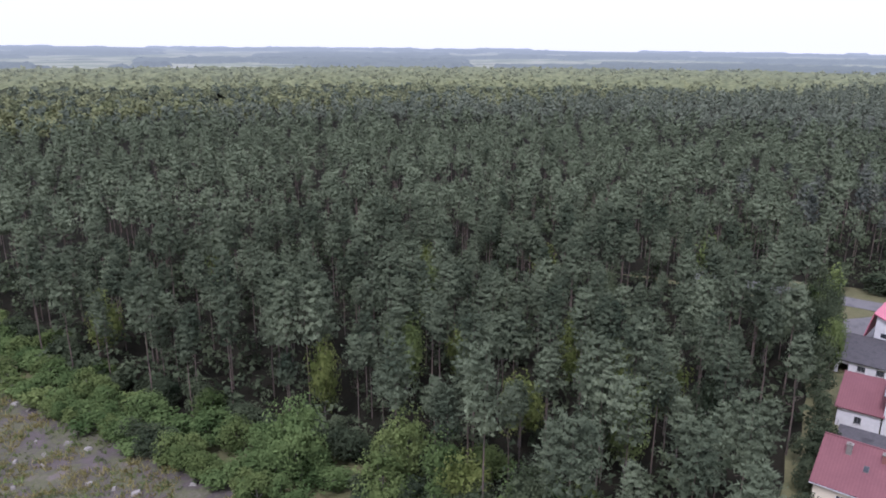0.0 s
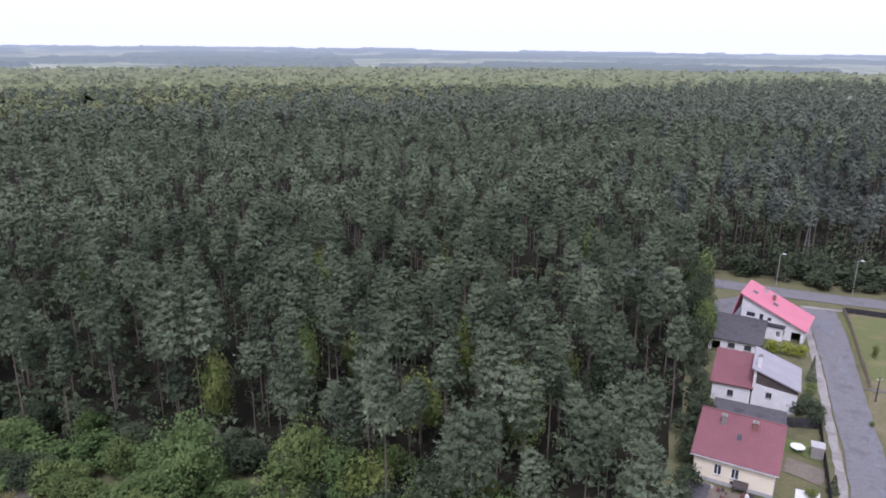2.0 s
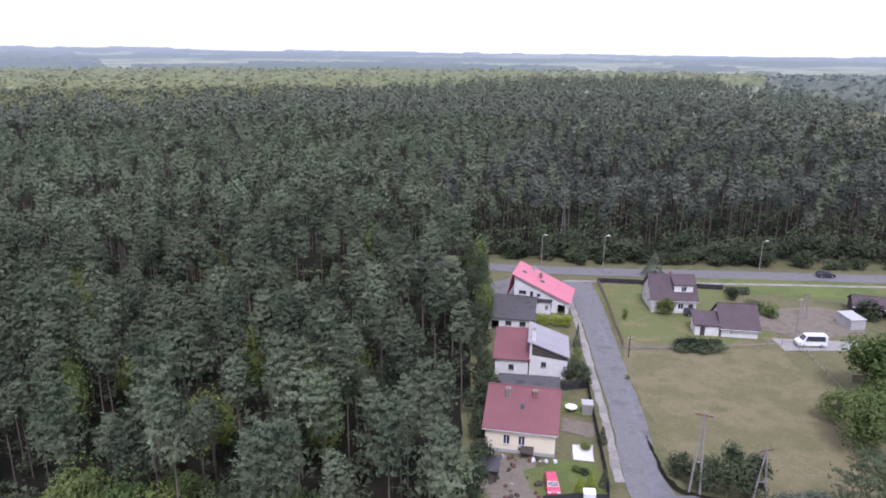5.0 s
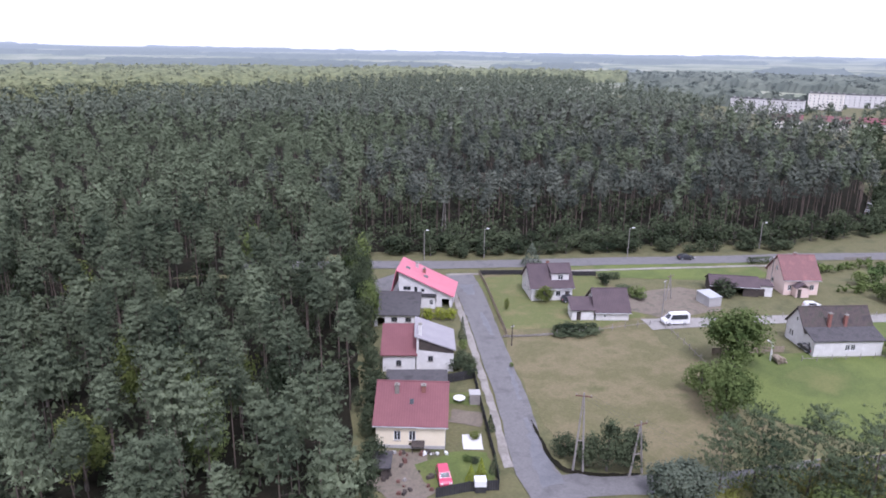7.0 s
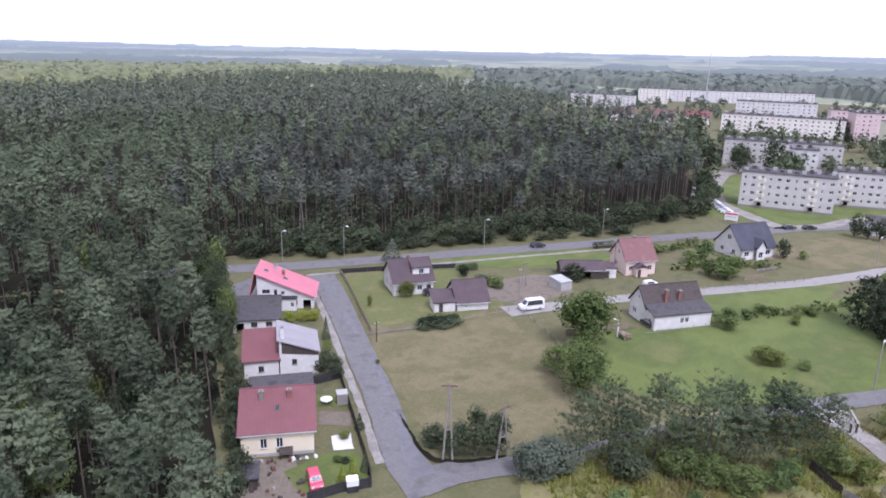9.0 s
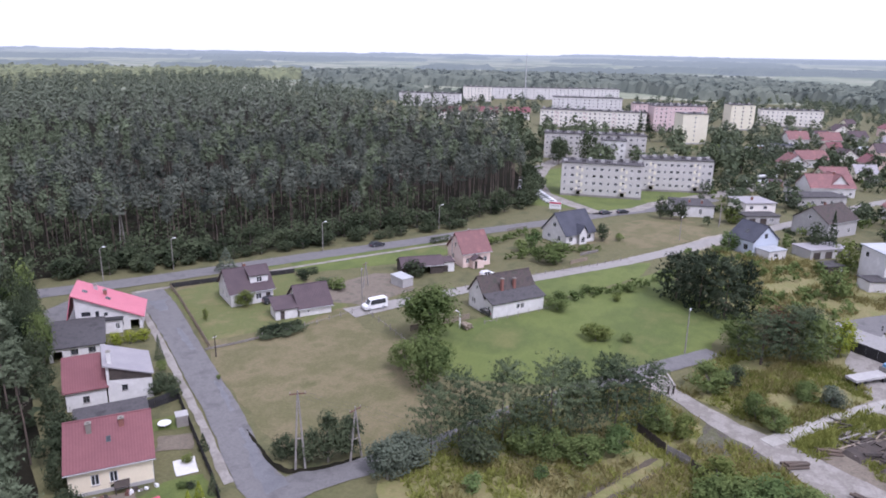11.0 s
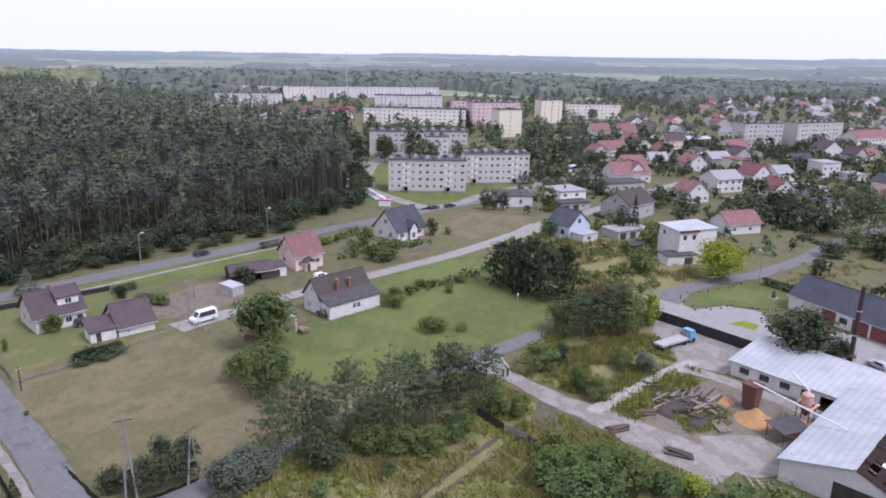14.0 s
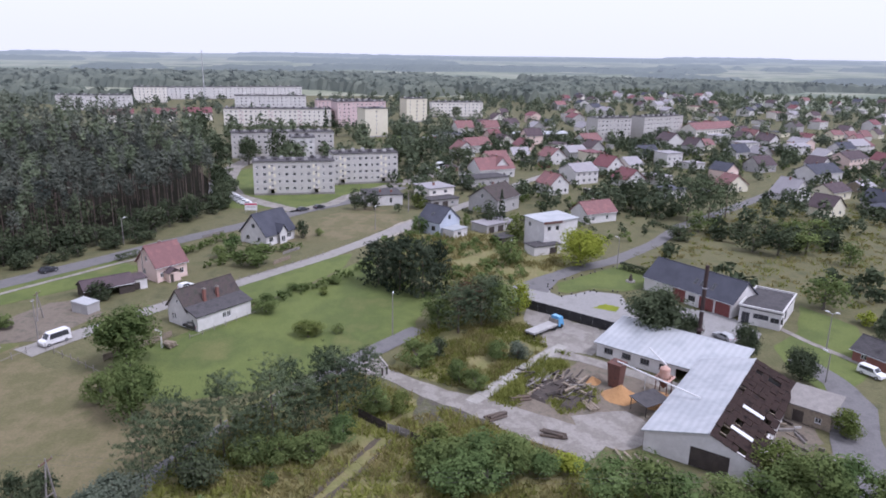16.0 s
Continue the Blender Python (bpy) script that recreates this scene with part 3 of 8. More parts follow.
def needles(c, d, length, width, rng):
    """Pointed sprays from points c along d."""
    n = len(c)
    d = d / (np.linalg.norm(d, axis=1, keepdims=True) + 1e-9)
    b = np.cross(d, rng.normal(0, 1, (n, 3)))
    b /= np.linalg.norm(b, axis=1, keepdims=True) + 1e-9
    L = (length * rng.uniform(0.7, 1.3, n))[:, None]
    w = (width * rng.uniform(0.7, 1.3, n))[:, None]
    return np.stack([c - b * w, c + b * w, c + d * L], 1)


def tube_tris(path, radii, sides):
    out = []
    for (a, ra), (b, rb) in zip(zip(path, radii), zip(path[1:], radii[1:])):
        for i in range(sides):
            t, t2 = 2 * math.pi * i / sides, 2 * math.pi * (i + 1) / sides
            p = [np.array(a) + ra * np.array((math.cos(t), math.sin(t), 0)), np.array(a) + ra * np.array((math.cos(t2), math.sin(t2), 0)),
                 np.array(b) + rb * np.array((math.cos(t2), math.sin(t2), 0)), np.array(b) + rb * np.array((math.cos(t), math.sin(t), 0))]
            out += [[p[0], p[1], p[2]], [p[0], p[2], p[3]]]
    return np.array(out)


def tri_mesh(name, tris, material):
    tris = np.asarray(tris, dtype=np.float32)
    n = len(tris)
    me = bpy.data.meshes.new(name)
    me.vertices.add(3 * n)
    me.vertices.foreach_set("co", tris.reshape(-1))
    me.loops.add(3 * n)
    me.loops.foreach_set("vertex_index", np.arange(3 * n, dtype=np.int32))
    me.polygons.add(n)
    me.polygons.foreach_set("loop_start", np.arange(0, 3 * n, 3, dtype=np.int32))
    me.polygons.foreach_set("loop_total", np.full(n, 3, dtype=np.int32))
    me.materials.append(material)
    me.update(calc_edges=True)
    return me


def pine_crown(seed, tall, n, size, wide=2.8, base=0.52, bodied=1.0):
    """Scots pine: whorls of branches that shorten to a blunt tip, each branch ending in upturned plumes of needles."""
    rng = np.random.default_rng(seed)
    z0 = tall * base
    lean = rng.normal(0, 0.35, 2)
    blunt = rng.uniform(0.45, 0.85)
    whorls = 17 if n > 1000 else (11 if n > 400 else (8 if n > 100 else 5))
    per = 7 if n > 1000 else (6 if n > 100 else 4)
    plumes = 5 if n > 1000 else (4 if n > 400 else 3)
    s = np.repeat((np.arange(whorls) + 0.3) / whorls, per) + rng.normal(0, 0.55 / whorls, whorls * per)
    s = np.clip(s, 0, 1)
    az = np.tile(np.arange(per) * 6.283 / per, whorls) + np.repeat(rng.uniform(0, 6.283, whorls), per) + rng.normal(0, 0.25, whorls * per)
    reach = wide * ((1 - 0.9 * s) ** blunt * np.minimum(1, 0.55 + 1.5 * s) * np.repeat(rng.uniform(0.85, 1.1, whorls), per) * rng.uniform(0.6, 1.12, len(s))) + 0.12
    rise = 0.1 + 0.75 * s
    # plumes along each branch: most at its end, some on side twigs
    b = np.repeat(np.arange(len(s)), plumes)
    u = np.tile(np.linspace(1.0, 0.42, plumes), len(s)) + rng.normal(0, 0.06, len(b))
    side = rng.normal(0, 0.26, len(b)) * reach[b] * (1.25 - 0.7 * u)
    cx = u * reach[b] * np.cos(az[b]) - side * np.sin(az[b]) + lean[0] * s[b]
    cy = u * reach[b] * np.sin(az[b]) + side * np.cos(az[b]) + lean[1] * s[b]
    cz = z0 + (tall - z0) * 0.96 * s[b] + rise[b] * u * u * reach[b] * 0.55 - 0.12 * np.abs(side) + rng.normal(0, 0.1, len(b))
    puff = (0.13 + 0.075 * np.minimum(reach[b], 2.6)) * (1.0 if n > 1000 else (1.25 if n > 400 else (1.6 if n > 100 else 2.3))) * rng.uniform(0.75, 1.25, len(b))
    idx = rng.choice(len(b), n, p=puff ** 1.6 * (0.3 + s[b]) / (puff ** 1.6 * (0.3 + s[b])).sum())
    off = rng.normal(0, 1, (n, 3))
    off /= np.linalg.norm(off, axis=1, keepdims=True)
    off[:, 2] = off[:, 2] * 0.55 + 0.12
    out_ = np.stack([np.cos(az[b][idx]), np.sin(az[b][idx]), 0 * idx], 1)
    c = np.stack([cx, cy, cz], 1)[idx] + off * (puff[idx] * rng.uniform(0.35, 1.0, n))[:, None]
    ball = 0.3 if n > 1000 else 0.2
    face = off * ball + out_ * 0.55 + np.stack([0 * idx, 0 * idx, 1.05 * s[b][idx] - 0.05], 1) + rng.normal(0, 0.14, (n, 3))
    face /= np.linalg.norm(face, axis=1, keepdims=True)
    d = off * 0.6 + out_ * 0.5 + np.array([0, 0, 0.7]) + rng.normal(0, 0.35, (n, 3))
    d -= face * (d * face).sum(1, keepdims=True) * 0.75
    d /= np.linalg.norm(d, axis=1, keepdims=True)
    w_ = np.cross(d, face)
    w_ /= np.linalg.norm(w_, axis=1, keepdims=True) + 1e-9
    L = (size * 3.6 * rng.uniform(0.7, 1.3, n))[:, None]
    w = (size * 0.5 * rng.uniform(0.7, 1.3, n))[:, None]
    out = np.stack([c - w_ * w - d * L * 0.3, c + w_ * w - d * L * 0.3, c + d * L * 0.7], 1)
    # the dense body of each plume, under its loose needles
    pb = np.arange(len(b))
    ob_ = np.stack([np.cos(az[b][pb]), np.sin(az[b][pb]), 0 * pb], 1)
    fb = ob_ * 0.55 + np.stack([0 * pb, 0 * pb, 1.05 * s[b][pb] + 0.05], 1) + rng.normal(0, 0.16, (len(pb), 3))
    cb = np.stack([cx, cy, cz], 1)[pb] - ob_ * 0.12 + rng.normal(0, 0.12, (len(pb), 3)) * puff[pb][:, None] - np.array([0, 0, 0.1])
    body = tufts(cb, fb, puff[pb] * 0.95 * bodied, rng, 0.12)
    return np.concatenate([out, body])


def leaf_crown(seed, tall, n, size, wide, base=0.25, lobes=16, top=1.0, loose=0.5, filled=True):
    """Broad crown: leaf clumps on uneven lobes, with gaps between them."""
    rng = np.random.default_rng(seed)
    zc, hz = tall * (1 + base) / 2, tall * (1 - base) / 2
    d = rng.normal(0, 1, (lobes, 3))
    d /= np.linalg.norm(d, axis=1, keepdims=True)
    lob = d * np.array([wide, wide, hz]) * rng.uniform(0.45, 0.72, (lobes, 1)) + np.array([0, 0, zc])
    lob[:, :2] *= (1 - (top - 1) * (lob[:, 2:3] - zc) / hz)
    rad = rng.uniform(0.30, 0.5, lobes) * min(wide, hz * 1.1)
    idx = rng.choice(lobes, n, p=rad ** 2 / (rad ** 2).sum())
    off = rng.normal(0, 1, (n, 3))
    off /= np.linalg.norm(off, axis=1, keepdims=True)
    c = lob[idx] + off * rad[idx, None] * rng.uniform(0.8, 1.08, (n, 1))
    c[:, 2] = np.maximum(c[:, 2], 0.15)
    out = tufts(c, off * 0.8 + np.array([0, 0, 0.55]), size, rng, loose)
    if not filled:
        return out, lob
    k = max(8, n // 16)
    i2 = rng.choice(lobes, k)
    o2 = rng.normal(0, 1, (k, 3))
    o2 /= np.linalg.norm(o2, axis=1, keepdims=True)
    q = lob[i2] * 0.85 + np.array([0, 0, zc]) * 0.15 + o2 * rad[i2, None] * 0.55
    q[:, 2] = np.maximum(q[:, 2], 0.3)
    core = tufts(q, o2, max(size * 1.2, 0.17 * wide), rng, 0.3)
    return np.concatenate([out, core]), lob


def pine_trunk(seed, tall, sides=6, r=0.17):
    rng = np.random.default_rng(seed + 900)
    k = 5
    path = [(rng.normal(0, 0.12) * i / k, rng.normal(0, 0.12) * i / k, tall * 0.96 * i / k) for i in range(k + 1)]
    tris = [tube_tris(path, [r * (1 - 0.85 * i / k) for i in range(k + 1)], sides)]
    if sides > 4:
        for i in range(7):
            a, z = rng.uniform(0, 6.28), tall * rng.uniform(0.4, 0.85)
            tris.append(tube_tris([(0, 0, z), (1.5 * math.cos(a), 1.5 * math.sin(a), z + 0.5)], [0.05, 0.02], 3))
    return np.concatenate(tris)


def leaf_trunk(seed, tall, lob, r, sides=7):
    tris = [tube_tris([(0, 0, 0), (0.05, 0, tall * 0.25), (0, 0.08, tall * 0.6)], [r, r * 0.75, r * 0.35], sides)]
    for p in lob[:9]:
        q = np.array([0, 0, max(tall * 0.15, p[2] * 0.45)])
        tris.append(tube_tris([q, q * 0.4 + p * 0.6 - np.array([0, 0, 0.2]), p], [r * 0.4, r * 0.22, r * 0.08], 4))
    return np.concatenate(tris)


PINES = []
for i in range(8):
    tall = 19 + 2.2 * math.sin(i * 2.4)
    wide = 3.1 + 0.55 * math.cos(i * 1.7)
    PINES.append((tri_mesh("trunk", pine_trunk(i, tall, 6, 0.135), BARK), tri_mesh("crown", pine_crown(i, tall, 2200, 0.13, wide, 0.57 + 0.045 * (i % 3)), PINE)))


def tree_thing(name, trunk, crown, x, y, turn, s, label, category, group=""):
    ob = thing(name, Matrix.Translation((x, y, 0)) @ Matrix.Rotation(turn, 4, "Z") @ Matrix.Scale(s, 4), label, category, group)
    part("trunk", trunk, None, ob)
    part("crown", crown, None, ob)
    return ob


def place_many(name, templates, spots, material, label, category):
    """One object for many trees: each spot is x, y, turn, scale, template."""
    if not spots:
        return
    out = []
    arr = np.array(spots)
    for k in range(len(templates)):
        a = arr[arr[:, 4] == k]
        if not len(a):
            continue
        t = templates[k]
        c, s = np.cos(a[:, 2]), np.sin(a[:, 2])
        x = (t[None, ..., 0] * c[:, None, None] - t[None, ..., 1] * s[:, None, None]) * a[:, 3, None, None] + a[:, 0, None, None]
        y = (t[None, ..., 0] * s[:, None, None] + t[None, ..., 1] * c[:, None, None]) * a[:, 3, None, None] + a[:, 1, None, None]
        up = np.array([far_height(p, q) for p, q in a[:, :2]])
        z = np.broadcast_to(t[None, ..., 2], x.shape) * a[:, 3, None, None] + up[:, None, None]
        out.append(np.stack([x, y, z], -1).reshape(-1, 3, 3))
    tagged(new(name, tri_mesh(name, np.concatenate(out), material)), label, category, kind="stuff")


def grid_spots(poly, step, jitter, rmin, rmax, seed, az=(-36, 126), skip=()):
    r = random.Random(seed)
    xs, ys = [p[0] for p in poly], [p[1] for p in poly]
    out = []
    y = min(ys)
    row = 0
    while y < max(ys):
        x = min(xs) + (row % 2) * step / 2
        while x < max(xs):
            px, py = x + r.uniform(-jitter, jitter) * step, y + r.uniform(-jitter, jitter) * step
            d = math.hypot(px, py)
            if rmin <= d < rmax and az[0] < math.degrees(math.atan2(px, py)) < az[1] and inside(px, py, poly) and not any(inside(px, py, s) for s in skip):
                out.append((px, py))
            x += step
        y += step * 0.9
        row += 1
    return out


rw = random.Random(5)


def belt_edge(x, y):
    """How far the pines reach before mixed wood takes over."""
    a = math.degrees(math.atan2(x, y))
    return 395 + 5.2 * (a + 32) + 14 * max(0, a - 22) + 60 * noise.noise((x * 0.006, y * 0.006, 3))


near = grid_spots(WOOD_WEST, 6.2, 0.46, 40, 135, 31) + grid_spots(WOOD_WEST, 6.6, 0.46, 135, 1e9, 1) + grid_spots(WOOD_NORTH, 6.7, 0.46, 40, 330, 2)
near += grid_spots(CORRIDOR, 6.9, 0.45, 40, 330, 6)
near = [p for p in near if math.hypot(*p) < 330 and noise.noise((p[0] * 0.11, p[1] * 0.11, 12)) > -0.33]
near.sort(key=lambda p: math.hypot(*p))
single, rest = near[:290], near[290:]
for x, y in single:
    k = rw.randrange(8)
    tree_thing("pine_tree", PINES[k][0], PINES[k][1], x, y, rw.uniform(0, 6.28), rw.choice([0.68, 0.78, 0.86, 0.92, 0.98, 1.03, 1.08]) * (1 + 0.16 * noise.noise((x * 0.045, y * 0.045, 21))), "tall Scots pine with bare reddish trunk in the wood", "tree", "pines of the wood")
T_NEAR = [pine_crown(20 + i, 19 + 2 * math.sin(i * 2), 480, 0.215, 3.1 + 0.5 * math.cos(i), 0.62 + 0.03 * (i % 3)) for i in range(5)]
T_MID = [pine_crown(30 + i, 19 + 2 * math.sin(i * 2), 200, 0.34, 3.1 + 0.5 * math.cos(i), 0.64 + 0.03 * (i % 3)) for i in range(6)]
T_FAR = [pine_crown(40 + i, 19 + 2 * math.sin(i * 2), 36, 0.6, 3.3, 0.62) for i in range(6)]
T_TRUNK = [pine_trunk(50 + i, 17, 3, 0.17) for i in range(3)]


def spots(pts, kinds, lo=0.72, hi=1.1):
    return [(x, y, rw.uniform(0, 6.28), rw.uniform(lo, hi) * (1 + 0.16 * noise.noise((x * 0.045, y * 0.045, 21))), rw.randrange(kinds)) for x, y in pts]


a = spots([p for p in rest if math.hypot(*p) < 170], 5)
b = spots([p for p in rest if 170 <= math.hypot(*p)], 6)


def hazed_stand(x, y):
    """The dense stand beyond the main road in hazed needles, thinning towards its border."""
    return math.degrees(math.atan2(x, y)) + rw.gauss(0, 5) > 33 + 7 * noise.noise((x * 0.02, y * 0.02, 8))


old = [hazed_stand(q[0], q[1]) for q in a]
place_many("pine_wood", T_NEAR, [q for q, o in zip(a, old) if not o], PINE, "dense stand of Scots pines", "wood")
place_many("pine_wood", T_NEAR, [q for q, o in zip(a, old) if o], PINE_HAZED, "dense haze-tinted stand of Scots pines", "wood")
old = [hazed_stand(q[0], q[1]) and rw.random() < (0.95 if math.hypot(q[0], q[1]) < 240 else 0.7) for q in b]
place_many("pine_wood", T_MID, [q for q, o in zip(b, old) if not o], PINE, "dense stand of Scots pines", "wood")
place_many("pine_wood", T_MID, [q for q, o in zip(b, old) if o], PINE_HAZED, "dense haze-tinted stand of Scots pines", "wood")
place_many("pine_trunks", T_TRUNK, [(s[0], s[1], s[2], s[3], s[4] % 3) for s in a + b], BARK, "bare reddish pine trunks in the wood", "tree trunks")
far = grid_spots(WOOD_NORTH, 8.6, 0.45, 330, 620, 3) + grid_spots(WOOD_WEST, 8.6, 0.45, 330, 620, 4) + grid_spots(WOOD_NORTH, 9.6, 0.46, 620, 1050, 5)
far = [p for p in far if math.hypot(*p) < belt_edge(*p)]
old = [math.hypot(*p) < 520 and hazed_stand(*p) and rw.random() < 0.45 for p in far]
place_many("pine_wood", T_FAR, spots([p for p, o in zip(far, old) if o], 6, 0.6, 1.2), PINE_HAZED, "haze-tinted pine canopy farther off", "wood")
far = [p for p, o in zip(far, old) if not o]
place_many("pine_wood", T_FAR, spots([p for p in far if math.hypot(*p) < 420], 6, 0.6, 1.2), PINE, "pine canopy farther off", "wood")
place_many("pine_wood", T_FAR, spots([p for p in far if math.hypot(*p) >= 420], 6, 0.6, 1.2), PINE_FAR_HAZE, "pine canopy far off, pale with haze", "wood")

# mixed broadleaved belt and distant woods
T_BELT = [leaf_crown(60 + i, 17, 26, 2.1, 5.2, 0.35, 7, 1.0, 0.2, False)[0] for i in range(6)]


def polar(n, r0, r1, a0, a1, seed, keep=None):
    r = random.Random(seed)
    out = []
    while len(out) < n:
        d, a = math.sqrt(r.uniform(r0 * r0, r1 * r1)), radians(r.uniform(a0, a1))
        p = (d * math.sin(a), d * math.cos(a))
        if keep is None or keep(*p):
            out.append(p)
        else:
            n -= 0.25
    return out


def in_belt(x, y):
    return math.hypot(x, y) > belt_edge(x, y) and math.degrees(math.atan2(x, y)) < 52


T_MIXED = [leaf_crown(160 + i, 17, 70, 1.15, 4.4, 0.35, 9, 1.0, 0.2, False)[0] for i in range(6)]
mixed = spots(polar(2500, 385, 780, -36, 52, 21, in_belt), 6, 0.75, 1.15)
place_many("mixed_wood", T_MIXED, [q for i, q in enumerate(mixed) if i % 3], BELT, "sunlit yellow green mixed wood", "wood")
place_many("mixed_wood", T_MIXED, [q for i, q in enumerate(mixed) if i % 3 == 0], LEAF_GREY, "dull green mixed wood", "wood")
place_many("mixed_wood", T_BELT, spots(polar(1800, 760, 1450, -36, 52, 11, in_belt), 6, 0.8, 1.15), BELT, "sunlit yellow green mixed wood", "wood")


def stands(x, y):
    return noise.noise((x * 0.0015, y * 0.0015, 2)) + 0.5 * noise.noise((x * 0.005, y * 0.005, 6)) > 0.06 + 0.16 * min(1, max(0, (math.degrees(math.atan2(x, y)) - 10) / 20)) + 0.12 * math.sin(math.hypot(x, y) * 0.006)


def canopy(name, r0, r1, a0, a1, dr, da, material, label, grown, tall=10, rough=4, ragged=0.6):
    """Closed tree tops of the far woods, standing over the fields where the woods are."""
    m, n, k = Mesh(), int((a1 - a0) / da), int((r1 - r0) / dr)
    wooded = []
    rc = random.Random(n)
    for i in range(n + 1):
        for j in range(k + 1):
            a, d = radians(a0 + da * (i + 0.4 * math.sin(j * 1.7))), r0 + dr * j
            x, y = d * math.sin(a), d * math.cos(a)
            w = grown(x, y)
            wooded.append(w)
            m.v.append((x, y, far_height(x, y) + (tall + rough * (noise.noise((x * 0.031, y * 0.031, 1)) + noise.noise((x * 0.09, y * 0.09, 2)) + 0.5 * abs(noise.noise((x * 0.17, y * 0.17, 5)))) + rc.uniform(-ragged, ragged) if w else -0.5)))
    for i in range(n):
        for j in range(k):
            q = (i * (k + 1) + j, (i + 1) * (k + 1) + j, (i + 1) * (k + 1) + j + 1, i * (k + 1) + j + 1)
            if sum(wooded[v] for v in q):
                m.f.append(q)
    tagged(new(name, m.data(name, material)), label, "woods", kind="stuff")


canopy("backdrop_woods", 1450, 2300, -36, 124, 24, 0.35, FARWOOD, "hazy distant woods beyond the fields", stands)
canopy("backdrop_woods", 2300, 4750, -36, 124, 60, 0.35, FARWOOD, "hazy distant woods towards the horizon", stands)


def town_edge(x, y):
    """Where the woods beyond the town begin, farther off behind the rows of villas."""
    a = math.degrees(math.atan2(x, y))
    return math.hypot(x, y) > (760 if a < 66 else (900 if a < 74 else 1000 if a < 85 else 880)) + 22 * max(0, a - 95) + 120 * noise.noise((a * 0.15, 2, 1)) and noise.noise((x * 0.004, y * 0.004, 5)) > -0.22


canopy("distant_wood", 740, 1450, 52, 124, 5.5, 0.3, HAZEWOOD, "dull green woods beyond the town", town_edge, 11, 5, 2.4)
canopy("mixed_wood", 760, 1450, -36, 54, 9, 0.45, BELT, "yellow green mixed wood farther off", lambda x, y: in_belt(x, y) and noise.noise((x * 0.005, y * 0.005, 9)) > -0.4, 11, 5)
place_many("distant_wood", T_BELT, spots(polar(2300, 760, 1450, 52, 124, 13, town_edge) + polar(700, 760, 1450, 52, 124, 14, lambda x, y: town_edge(x, y) and not town_edge(x * 0.965, y * 0.965)), 6, 0.7, 1.1), HAZEWOOD, "dull green woods beyond the town", "wood")

# undergrowth whose dark leaf colour puts in the shade inside the wood
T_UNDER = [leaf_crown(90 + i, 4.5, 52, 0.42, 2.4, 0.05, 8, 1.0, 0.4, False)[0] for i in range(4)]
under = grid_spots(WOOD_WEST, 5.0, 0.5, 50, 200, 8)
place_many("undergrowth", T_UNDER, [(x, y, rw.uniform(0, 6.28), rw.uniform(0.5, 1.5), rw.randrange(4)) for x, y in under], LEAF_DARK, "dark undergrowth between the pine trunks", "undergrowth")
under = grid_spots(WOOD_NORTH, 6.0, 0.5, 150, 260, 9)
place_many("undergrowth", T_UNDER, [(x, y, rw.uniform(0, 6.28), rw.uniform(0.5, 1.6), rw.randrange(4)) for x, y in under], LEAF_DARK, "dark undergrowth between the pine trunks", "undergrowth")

# ---------------------------------------------------------------- houses


def clip_poly(poly, outline):
    """The part of poly inside a convex outline, both counter-clockwise."""
    out = list(poly)
    for (ax, az), (bx, bz) in zip(outline, outline[1:] + outline[:1]):
        src, out = out, []
        side = lambda p: (bx - ax) * (p[1] - az) - (bz - az) * (p[0] - ax)
        for p, q in zip(src, src[1:] + src[:1]):
            sp, sq = side(p), side(q)
            if sp >= -1e-6:
                out.append(p)
            if (sp > 1e-6 and sq < -1e-6) or (sp < -1e-6 and sq > 1e-6):
                t = sp / (sp - sq)
                out.append((p[0] + (q[0] - p[0]) * t, p[1] + (q[1] - p[1]) * t))
        if len(out) < 3:
            return []
    return out


def wall_mesh(outline, openings, thick=0.3):
    """A wall in the x-z plane, outer face at y = 0, with holes through it."""
    xs = sorted({p[0] for p in outline} | {v for o in openings for v in (o[0], o[0] + o[2])})
    zs = sorted({p[1] for p in outline} | {v for o in openings for v in (o[1], o[1] + o[3])})
    m = Mesh()
    for x0, x1 in zip(xs, xs[1:]):
        for z0, z1 in zip(zs, zs[1:]):
            cx, cz = (x0 + x1) / 2, (z0 + z1) / 2
            if any(o[0] < cx < o[0] + o[2] and o[1] < cz < o[1] + o[3] for o in openings):
                continue
            c = clip_poly([(x0, z0), (x1, z0), (x1, z1), (x0, z1)], outline)
            if len(c) > 2:
                m.poly([(x, 0, z) for x, z in c])
                m.poly([(x, thick, z) for x, z in reversed(c)])
    for x, z, w, h_ in (o[:4] for o in openings):
        q = [(x, z), (x + w, z), (x + w, z + h_), (x, z + h_)]
        for a, b in zip(q, q[1:] + q[:1]):
            m.poly([(a[0], 0, a[1]), (a[0], thick, a[1]), (b[0], thick, b[1]), (b[0], 0, b[1])])
    for a, b in zip(outline, outline[1:] + outline[:1]):
        m.poly([(a[0], 0, a[1]), (b[0], 0, b[1]), (b[0], thick, b[1]), (a[0], thick, a[1])])
    return m


CACHE = {}


